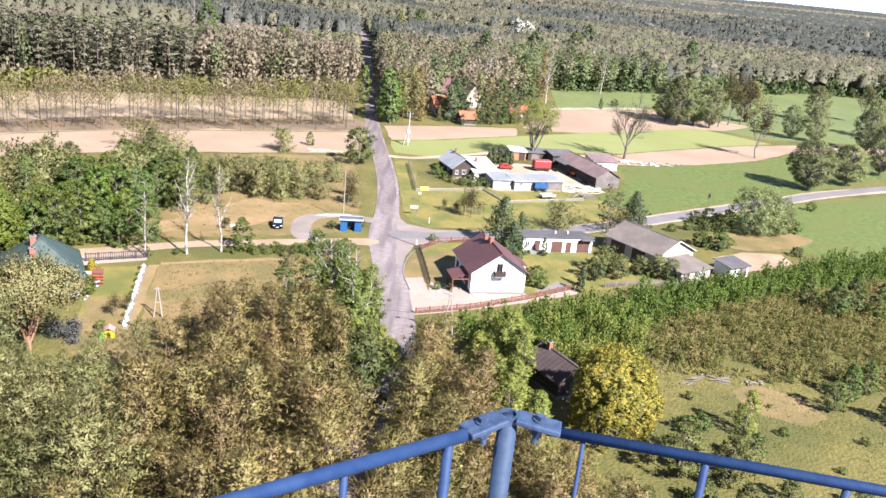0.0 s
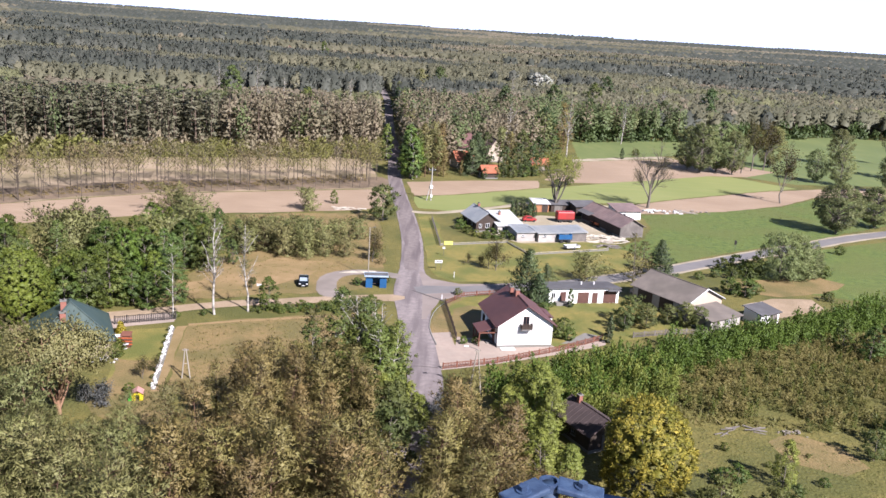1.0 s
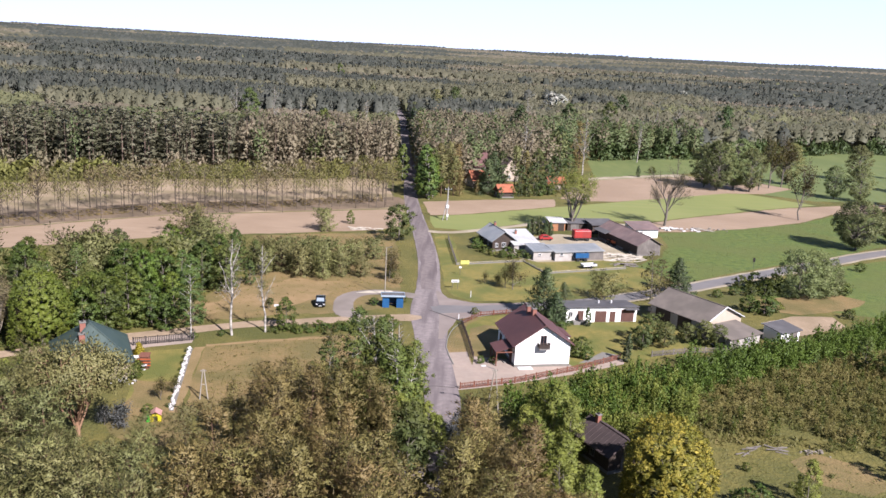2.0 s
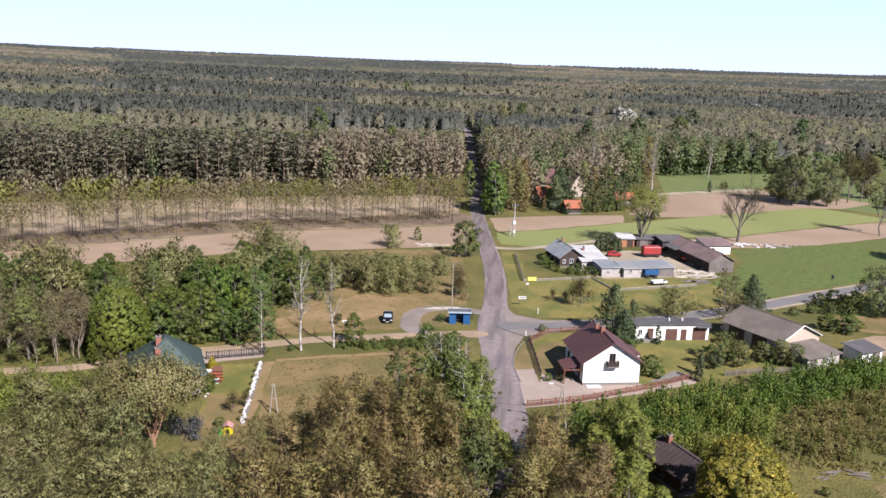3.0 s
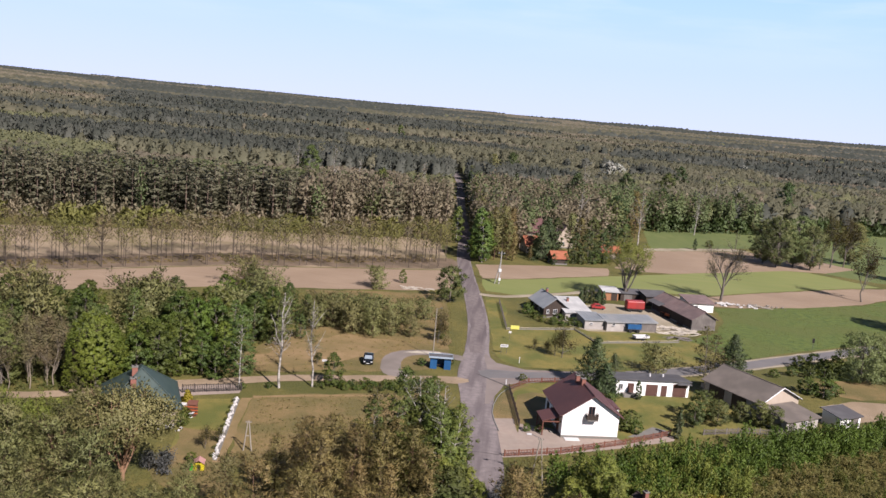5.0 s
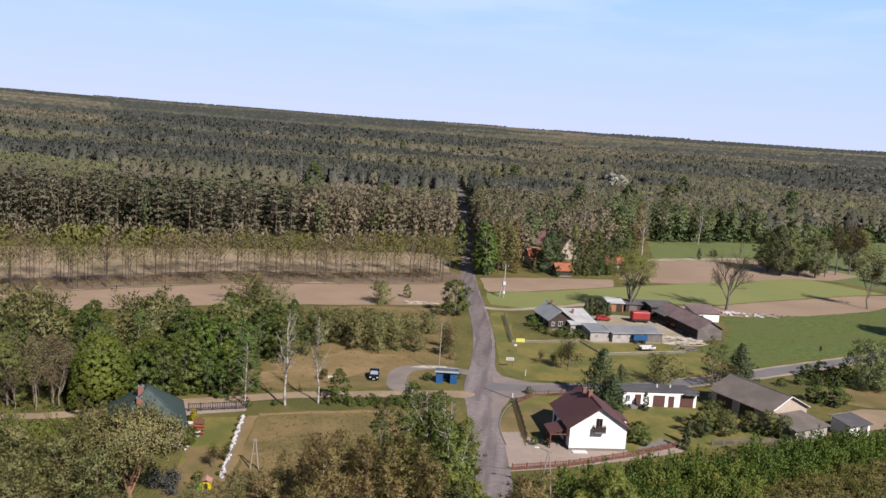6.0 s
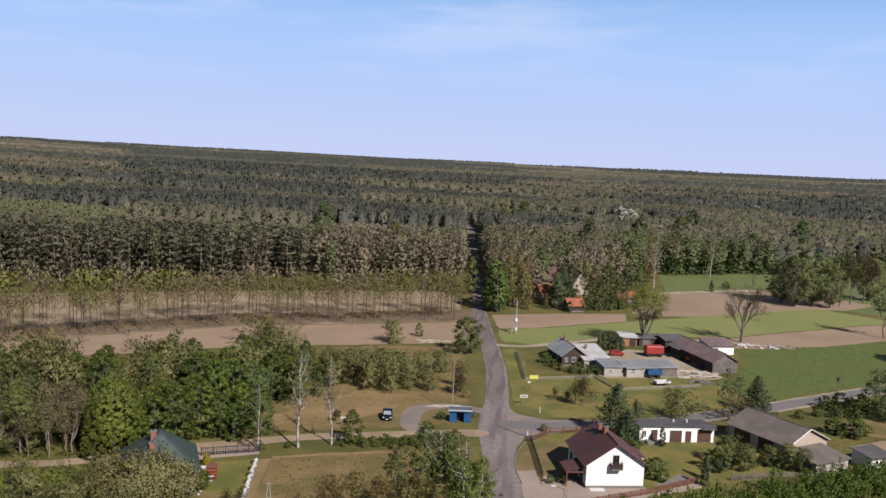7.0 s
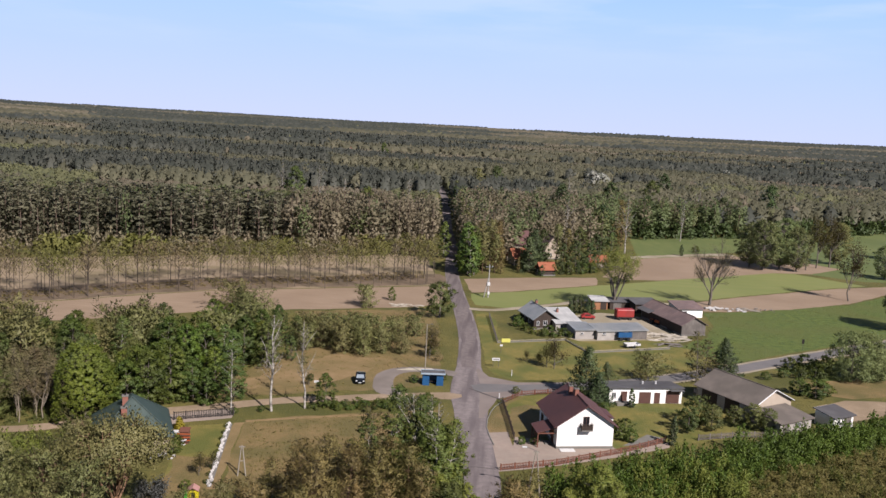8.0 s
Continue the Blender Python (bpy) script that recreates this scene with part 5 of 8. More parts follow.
for kind, x, y, s in (
    ("birch", -41.3, 121.8, 0.98), ("birch_bare", -35.6, 124.2, 1.05), ("birch_bare", -30.9, 126.6, 0.95), ("leaf", -27.9, 128.6, 0.56), ("leaf_dull", -43, 128, 0.7),
    ("pine_young", -34.4, 201.8, 1.05), ("leaf", -29.6, 211.5, 0.36), ("garden_tree", -15.7, 196, 1.95), ("pine_young", -64.4, 190, 1.3), ("pine_young", -60, 186, 1.0), ("pine_young", -57, 178, 1.35), ("pine_young", -53.5, 176, 1.1),
    ("pine_young", -24.5, 162, 0.92), ("pine_young", -39.5, 161, 1.05), ("pine_young", -41.5, 166, 1.1), ("pine_young", -25.5, 168, 1.0), ("pine_young", -36.5, 163, 1.15), ("pine_young", -32, 160.5, 1.2), ("pine_young", -27.5, 159.5, 1.1), ("pine_young", -34, 168, 1.1), ("pine_young", -29, 166, 1.15), ("pine_young", -38, 170, 1.0),
    ("pine_young", -31, 173, 1.0), ("pine_young", -20.4, 162.5, 0.75), ("pine_young", -22.5, 172, 1.0), ("pine_young", -19.5, 177, 0.9), ("thin_shrub", -14.4, 160, 1.2), ("thin_shrub", -14.8, 166, 1.2),
    ("leaf", -14.5, 163, 0.35), ("leaf", -47, 168, 0.7), ("leaf_dull", -42, 163, 0.62), ("pine_young", -51, 171, 0.95), ("leaf_light", -57, 168, 0.66), ("leaf_dull", -45, 161, 0.7),
    ("bush", -15.6, 144.2, 0.6), ("bush", -10.4, 147.2, 0.5), ("bush", -33.5, 141, 0.5), ("thin_shrub", -33, 138, 0.5), ("pine_young", -37, 150, 0.3), ("leaf_dull", -40, 152, 0.5)):
    plant(kind, x, y, s)
for x, y in zip(*scatter([(-11, 132), (-30, 125.6), (-41, 120.6), (-41, 122), (-30, 128), (-12, 135)], 1.3, RNG)):
    clump = noise.noise((x * 0.3, y * 0.3, 3.0))
    if clump > (-0.05 if x < -20 else -0.25):
        plant("bush", x, y, RNG.uniform(0.22, 0.5) * (1.5 if x > -19 else 0.9))
for x, y in zip(*scatter([(-9.5, 131), (-27, 126.6), (-27, 129.6), (-18, 132.6), (-9.5, 135)], 1.25, RNG)):
    plant("bush", x, y, RNG.uniform(0.3, 0.62))
# undergrowth at the foot of the lane's wood
for x, y in zip(*scatter([(-45, 129), (-53, 125.5), (-58, 121), (-58, 126), (-54, 129), (-46, 133)], 2.4, RNG)):
    plant("bush", x, y, RNG.uniform(0.6, 1.2))
plant("round_leaf", -60.2, 113.6, 1.0)
plant("forked_pine", -42.7, 87.0, 1.04, 160)
plant("grey_shrub", -39.4, 91.2, 1.0)
plant("grey_shrub", -41.4, 91.0, 0.85)
for x, y, s in ((-38.6, 77.5, 0.46), (-41.5, 80.5, 0.42), (-35.2, 75.5, 0.5), (-32.6, 80.5, 0.55), (-31.2, 76, 0.6), (-36.4, 81.5, 0.3), (-28.6, 82, 0.62), (-44.8, 82.5, 0.4)):
    plant("pine_grey", x, y, s)
plant("leaf", -55.6, 120.5, 1.02)
for x, y, s in ((-53.5, 119.5, 1.0), (-57, 118.5, 0.85), (-55.5, 116.5, 0.9), (-49, 126, 0.7), (-46.3, 124.8, 0.6)):
    plant("leaf", x, y, s)

for x, y in zip(*scatter([(-126, 166), (-150, 156), (-178, 190), (-160, 222), (-142, 200)], 5.2, RNG)):
    plant("pine_far", x, y, RNG.uniform(0.85, 1.15))

for x, y in zip(*scatter([(-34, 112), (-18, 119), (-11, 122), (-12, 112), (-30, 104)], 4.4, RNG)):
    if RNG.uniform() < 0.55:
        plant("thin_shrub" if RNG.uniform() < 0.6 else "sapling_leaf", x, y, RNG.uniform(0.12, 0.28))

# garden and village plants
for kind, x, y, s in (
    ("gold_bush", -46.2, 113.8, 1.0), ("bush", -44.8, 107.5, 0.9), ("bush", -43.6, 105.3, 0.8), ("thin_shrub", -37.6, 99, 0.7), ("thin_shrub", -36.6, 101, 0.55), ("bush", -37.9, 95, 0.5),
    ("spruce", 14.6, 142.6, 1.2), ("spruce", 19.3, 150.8, 0.6), ("spruce", 16.6, 140, 0.75), ("pine_young", 27.1, 156.4, 1.0), ("larch", 36.6, 157.5, 1.2), ("spruce", 43.4, 164.4, 0.95), ("larch", 38.6, 160, 1.0),
    ("thuja", 22.2, 139.5, 1.3), ("bush", 17.2, 136, 0.75), ("bush", 18.6, 124.6, 1.0), ("bush", 19.8, 123.4, 0.85), ("thuja", 25.9, 123.2, 1.35), ("thuja", 15.2, 138, 1.3), ("bush", 2.6, 142.3, 0.55),
    ("garden_tree", 31.7, 132.8, 1.15), ("garden_tree", 29.6, 129.5, 0.95), ("garden_tree", 33.5, 131, 1.0), ("garden_tree", 40.6, 133.4, 0.95), ("garden_tree", 37.7, 134, 0.8), ("garden_tree", 42.6, 132.6, 0.9), ("bush", 3.5, 118.9, 0.5), ("bush", 5.4, 119.2, 0.5), ("thuja", 26.7, 125.8, 1.4), ("bush", 19.6, 127.6, 0.9),
    ("thin_shrub", 10, 159.6, 1.4), ("thin_shrub", 8.6, 160.4, 1.0), ("thin_shrub", 4.5, 163, 0.55), ("thin_shrub", 7, 161.5, 0.6), ("bush", 4.6, 189, 0.8), ("bush", 6.5, 186.5, 0.7), ("bush", 8.8, 185.2, 0.75), ("bush", 11, 184.6, 0.5), ("bush", 3, 193, 1.0), ("bush", 3.4, 197, 0.9),
    ("thuja", 17.4, 211, 1.7), ("thuja", 19, 211.5, 1.8), ("bush", 13.5, 209, 0.8), ("bush", 15.5, 210, 0.8), ("thuja", 20.4, 210.5, 1.6),
    ("farm_tree", 28.2, 220.5, 1.0), ("dead", 55.8, 233.5, 1.22), ("bush", 37, 262, 1.2), ("bush", 33, 258, 1.0), ("bush", 74, 341, 1.1), ("thuja", 66, 328, 1.7),
    ("tall_leaf", 90, 305, 1.05), ("tall_leaf", 97, 309, 1.1), ("tall_leaf", 102, 306, 0.95), ("tall_leaf", 87, 311, 0.95), ("sparse_leaf", 107, 311, 1.0), ("sparse_leaf", 100.7, 254, 0.95), ("tall_leaf", 124, 331, 0.95), ("sparse_leaf", 119, 322, 1.1), ("sparse_leaf", 113, 318, 1.05),
    ("tall_leaf", 130, 300, 0.7), ("tall_leaf", 137, 296, 0.75), ("broad_tree", 101, 215.5, 1.0), ("broad_tree", 116, 226, 0.85), ("tall_leaf", 135, 245, 0.9), ("sparse_leaf", 150, 262, 1.0), ("tall_leaf", 170, 320, 0.9), ("tall_leaf", 160, 350, 0.9), ("sparse_leaf", 185, 360, 0.9), ("tall_leaf", 150, 285, 0.9),
    ("willow", 68.3, 166.5, 1.1), ("willow", 72.2, 168, 1.02), ("willow", 75.6, 169.6, 0.8), ("bush", 78.6, 170.5, 1.2), ("bush", 61.5, 166.5, 1.3), ("bush", 58.5, 165.5, 1.0), ("bush", 54.6, 154.6, 1.3), ("bush", 57.0, 153.2, 1.5), ("bush", 58.8, 154.8, 1.2), ("bush", 63.6, 169.0, 1.2), ("bush", 64.5, 170, 1.6), ("bush", 61.5, 173, 1.3), ("bush", 58, 171.5, 1.1), ("bush", 55, 165.5, 0.8), ("bush", 51, 163, 0.7), ("bush", 84, 197.5, 0.8), ("bush", 92, 192, 0.9), ("bush", 73, 153.5, 0.8),
    ("yellow_tree", 22.2, 80.0, 0.96), ("bright_tree", 38.1, 82.5, 0.62), ("bush", 33.2, 82.8, 0.9), ("leaf", 55, 93.5, 0.5), ("leaf", 58.5, 96, 0.45), ("garden_tree", 51.5, 90, 0.9), ("leaf_dull", 57, 88.5, 0.35), ("leaf", 66, 122, 0.62), ("leaf", 70, 125, 0.6), ("leaf", 63.5, 126, 0.55), ("leaf", 74, 124, 0.6), ("bush", 31.4, 82.2, 0.8), ("garden_tree", 33, 72, 1.2), ("garden_tree", 28, 73, 1.25), ("thin_shrub", 30, 77, 0.9),
    ("poplar", -11.6, 253.5, 1.05), ("poplar", -12.6, 262, 0.9), ("poplar", -22.5, 285, 0.8), ("pine_far", -4.4, 262, 0.9), ("pine_far", -7.3, 264.5, 1.05), ("pine_dark", -2.5, 262, 1.1), ("pine_dark", 3.0, 266, 0.5), ("pine_far", -8.2, 260, 0.95), ("pine_dark", -9, 268, 1.6), ("spruce", 6.6, 270, 1.5), ("spruce", 8.0, 276, 1.7), ("pine_dark", -4, 270, 1.6), ("pine_far", -6, 276, 1.1), ("pine_far", 16, 287, 1.0), ("pine_dark", 19.5, 286, 1.3), ("forest_leaf", 17.5, 276, 0.9), ("forest_leaf", 22, 279, 1.0), ("forest_leaf", 27, 284, 0.9), ("bush", 14, 266, 1.5), ("bush", 19, 269, 1.6), ("bush", 23.5, 272, 1.6), ("bush", 27, 275, 1.5), ("forest_leaf", 30, 292, 1.1), ("forest_leaf", 12, 296, 1.1), ("leaf_dull", 36, 300, 1.0), ("leaf_dull", 25, 303, 1.2),
    *[("forest_leaf", 11.5 + 2.6 * k, 264.5 + 1.5 * k + (k % 2), 0.34 + 0.06 * (k % 3)) for k in range(7)], ("forest_leaf", 22, 395, 2.1), ("leaf_dull", -58, 330, 2.0), ("forest_leaf", 48, 430, 2.1), ("leaf_dull", 75, 470, 2.1), ("forest_leaf", -10, 520, 2.2), ("birch_bare", -70, 345, 1.45), ("birch_bare", -45, 360, 1.4), ("birch_bare", 95, 440, 1.4), ("birch_bare", 110, 455, 1.45), ("birch_bare", 30, 450, 1.5), ("leaf_dull", -110, 420, 2.1), ("birch_bare", -95, 410, 1.5), ("birch_bare", -120, 430, 1.5), ("forest_leaf", 140, 470, 2.2), ("pine_far", -20, 470, 1.6), ("forest_leaf", 90, 520, 2.3), ("forest_leaf", 36, 342, 1.7), ("forest_leaf", 62, 392, 1.8), ("pine_dark", 45, 345, 1.9), ("forest_leaf", 100, 412, 1.8), ("forest_leaf", 126, 424, 1.7),
    ("forest_leaf", 10.4, 262.6, 0.36), ("forest_leaf", 24.4, 285, 0.5), ("forest_leaf", 29.5, 286.6, 0.55), ("leaf_light", -12.6, 256, 1.5), ("birch", -10.6, 257, 1.15), ("birch_bare", 21, 312, 1.4), ("birch_bare", 43.5, 322, 1.5), ("birch_bare", 74, 374, 1.15), ("blossom", 52, 570, 1.5), ("blossom", 62, 600, 1.3), ("blossom", 92, 640, 1.0), ("blossom", 190, 780, 1.3), ("blossom", 150, 720, 0.9), ("poplar", -128, 830, 1.5), ("bush", 11.6, 186.2, 0.85), ("bush", 13.2, 186.4, 0.8), ("bush", 9.8, 186.8, 0.95), ("bush", 14.6, 185.4, 0.6), ("thuja", 16.4, 210.4, 1.5), ("thuja", 22.0, 211.4, 1.4)):
    plant(kind, x, y, s)


for k, y in enumerate(np.arange(268, 470, 5.2)):
    x = float(np.interp(y, [263, 315, 366, 499], [-18, -21.9, -27.7, -39.7]))
    if RNG.uniform() < 0.8:
        plant("pine_far" if k % 3 else "forest_leaf", x + 5.0 + RNG.uniform(-0.5, 1.2), y, RNG.uniform(0.75, 1.1) * (1.0 if k % 3 else 1.3))


# ---- stuff nobody could count ----
def unit_tree(seed, sprays_n, kind, trunk=True, leaf=0.16, slim=1.0):
    """A plant 1 m high and slim metres wide (triangles and their material)."""
    rng = np.random.default_rng(seed)
    b = Bits()
    if trunk:
        tube(b, [(0, 0, 0), (0, 0, 0.55), (0, 0, 0.92)], [0.009, 0.007, 0.002] if kind == "pole" else [0.012, 0.009, 0.003], 3, 1)
    n = sprays_n
    q = ball(rng, n, 0.55 if kind not in ("pine", "round") else 0.25)
    wide = np.array([slim, slim, 1.0])
    leaf = leaf * slim
    if kind == "knob":  # a crown far off: one uneven cap
        k = (np.arange(5) + rng.uniform(0, 1)) * 2 * np.pi / 5
        j = rng.uniform(0.42, 0.6, 5)
        v = np.concatenate([np.stack([np.cos(k) * j, np.sin(k) * j, rng.uniform(0.3, 0.5, 5)], 1), np.array([[rng.normal() * 0.08, rng.normal() * 0.08, 1.0]])]) * wide
        d = (v - np.array([0, 0, 0.3])) * np.array([1 / slim, 1 / slim, 1.3]) + np.array([0, 0, 0.6])
        b.add(v, [(e, (e + 1) % 5, 5) for e in range(5)], 0, d / np.linalg.norm(d, axis=1, keepdims=True))
    if kind == "tufted":  # a dense heart hidden behind the sprays
        v = []
        low, fat = 0.4, 0.36
        for zz, rr in ((low, fat), (0.8, fat * 0.72)):
            k = (np.arange(5) + rng.uniform(0, 1)) * 2 * np.pi / 5
            j = rng.uniform(0.6, 1.2, 5) * rr
            v.append(np.stack([np.cos(k) * j, np.sin(k) * j, zz + rng.uniform(-0.07, 0.07, 5)], 1))
        v = np.concatenate(v + [np.array([[rng.normal() * 0.06, rng.normal() * 0.06, 0.93]])]) * wide
        f = [t for a in range(5) for t in ((a, (a + 1) % 5, 5 + (a + 1) % 5), (a, 5 + (a + 1) % 5, 5 + a), (5 + a, 5 + (a + 1) % 5, 10))]
        d = (v - np.array([0, 0, 0.55])) * np.array([1 / slim, 1 / slim, 1.6]) + np.array([0, 0, 0.4])
        b.add(v, f, 0, d / np.linalg.norm(d, axis=1, keepdims=True))
    if kind == "tufted":
        q[:, 2] = np.abs(q[:, 2]) * 1.3 - 0.3
        sprays(b, (q * np.array([0.5, 0.5, 0.4]) + np.array([0, 0, 0.6])) * wide, leaf, leaf * 0.42, rng, q * 0.8 + np.array([0, 0, 0.5]), soft=0.9, shade=q * 0.6 + np.array([0, 0, 0.5]))
    elif kind == "pine":  # plates of branches one above another
        tier = rng.integers(0, 7, n)
        u = (tier + rng.uniform(0, 0.5, n)) / 7
        z = 0.2 + 0.78 * u
        r = 0.5 * np.minimum(1, 0.5 + u) * (1 - u) ** 0.45 * rng.uniform(0.4, 1.1, n)
        k = rng.uniform(0, 6.28, n)
        out = np.stack([np.cos(k), np.sin(k), np.zeros(n)], 1)
        c = np.stack([out[:, 0] * r, out[:, 1] * r, z + 0.03 * r], 1)
        sprays(b, c * wide, leaf, leaf * 0.55, rng, out * 0.7 + np.array([0, 0, 0.25]), flat=0.45, soft=0.9, shade=out * 0.6 + np.array([0, 0, 0.5]))
    elif kind == "round":  # a twiggy crown of upright shoots
        c = q * np.array([0.48, 0.48, 0.44]) + np.array([0, 0, 0.55])
        sprays(b, c * wide, leaf * 1.0, leaf * 0.62, rng, q * 0.5 + np.array([0, 0, 0.9]), soft=0.93, shade=q * 0.7 + np.array([0, 0, 0.45]))
    elif kind == "bush":
        q[:, 2] = np.abs(q[:, 2])
        sprays(b, q * np.array([0.5, 0.5, 0.95]) * wide, leaf, leaf * 0.6, rng, q * 0.6)
    elif kind == "pole":  # thin tree: clear stem, then steep branches and a twiggy fan of a crown
        for k in range(9):
            g = k * 2.4 + rng.uniform(-0.4, 0.4)
            z = 0.36 + 0.055 * k
            tube(b, [(0, 0, z), (math.cos(g) * 0.17, math.sin(g) * 0.17, z + 0.2)], [0.006, 0.0015], 3, 1)
        u = rng.uniform(0, 1, n)
        wide_at = 0.3 * np.sin(np.pi * np.clip(0.2 + 0.72 * u, 0, 1)) ** 0.8
        c = np.stack([q[:, 0] * wide_at, q[:, 1] * wide_at, 0.54 + 0.46 * u ** 0.8], 1)
        sprays(b, c, leaf, leaf * 0.17, rng, np.array([0, 0, 0.9]) + q * 0.9, soft=0.85, shade=q * 0.5 + np.array([0, 0, 0.6]))
    elif kind == "sapling":  # a bunch of upright leafy shoots
        k = rng.integers(0, 6, n)
        off = ball(rng, 6, 0.1)[:, :2] * 0.42
        tall = rng.uniform(0.6, 1.0, 6)
        u = rng.uniform(0, 1, n) ** 0.85
        spread = 0.2 * (1 - u) ** 0.7 + 0.03
        c = np.stack([off[k, 0] * (0.6 + 0.4 * u) + q[:, 0] * spread, off[k, 1] * (0.6 + 0.4 * u) + q[:, 1] * spread, u * tall[k]], 1)
        sprays(b, c, leaf, leaf * 0.4, rng, q * 0.6 + np.array([0, 0, 0.75]), soft=0.55)
    elif kind == "tuft":
        c = q * np.array([0.5, 0.5, 0.0]) + np.array([0, 0, 0.4])
        sprays(b, c, 0.9, 0.16, rng, np.array([0, 0, 1.5]) + q * 0.8)
    return np.concatenate(b.v), np.concatenate(b.f), np.concatenate(b.m), np.concatenate(b.d)


def mass(name, x, y, heights, widths, forms, materials, label, category):
    """One mesh of many small plants, each turned and sized on its own."""
    rng = np.random.default_rng(len(x))
    z0 = land(x, y)
    V, F, I, D, n0 = [], [], [], [], 0
    which = rng.integers(0, len(forms), len(x))
    for k, (v, f, mi, d) in enumerate(forms):
        s = np.where(which == k)[0]
        if not len(s):
            continue
        a = rng.uniform(0, 2 * np.pi, len(s))[:, None]
        w, h = widths[s][:, None], heights[s][:, None]
        vx = (v[None, :, 0] * np.cos(a) - v[None, :, 1] * np.sin(a)) * w + x[s][:, None]
        vy = (v[None, :, 0] * np.sin(a) + v[None, :, 1] * np.cos(a)) * w + y[s][:, None]
        vz = v[None, :, 2] * h + z0[s][:, None] - 0.15
        V.append(np.stack([vx, vy, vz], -1).reshape(-1, 3))
        F.append((f[None] + (np.arange(len(s)) * len(v))[:, None, None]).reshape(-1, 3) + n0)
        I.append(np.tile(mi, len(s)))
        D.append(np.stack([d[None, :, 0] * np.cos(a) - d[None, :, 1] * np.sin(a), d[None, :, 0] * np.sin(a) + d[None, :, 1] * np.cos(a), np.repeat(d[None, :, 2], len(s), 0)], -1).reshape(-1, 3))
        n0 += len(s) * len(v)
    me = array_mesh(name, np.concatenate(V), np.concatenate(F), np.concatenate(I), [M[m] for m in materials], np.concatenate(D))
    return tagged(new(name, me), label, category, kind="stuff")


def cell_noise(x, y, size, off=0.0):
    return np.array([noise.noise((a / size, b / size, off)) for a, b in zip(x, y)])


def road_x(y):
    return np.interp(y, [198, 230, 263, 315, 366, 499, 528, 620, 800], [-9.8, -14.2, -18, -21.9, -27.7, -39.7, -43, -55, -90])


def wooded(x, y):
    """Where the great forest stands."""
    left = (x < road_x(y) - 6.2) & (y > np.interp(x, [-420, -300, -165, -96, -22], [200, 232, 245, 264, 298]))
    right = (x > road_x(y) + 4.0) & (y > np.interp(x, [-20, -6, 12, 30, 50, 77, 138, 205, 300, 500, 900], [275, 275, 303, 318, 374, 388, 418, 470, 474, 440, 420]))
    return left | right | (y > 620)


def belt(r0, r1, spacing, rng, loose):
    """Points spread evenly over a ring of the view."""
    gx, gy = np.meshgrid(np.arange(-0.65 * r1, 0.52 * r1, spacing), np.arange(0.7 * r0, r1, spacing))
    x = gx.ravel() + rng.uniform(-loose, loose, gx.size) * spacing
    y = gy.ravel() + rng.uniform(-loose, loose, gx.size) * spacing
    r, a = np.hypot(x, y), np.degrees(np.arctan2(x, y))
    k = (r > r0) & (r < r1) & (a > -40) & (a < 31) & wooded(x, y)
    return x[k], y[k]


def hashed(i, j, k):
    """A steady random number for each stand of trees."""
    v = np.sin(i * 127.1 + j * 311.7 + k * 74.7) * 43758.5453
    return v - np.floor(v)


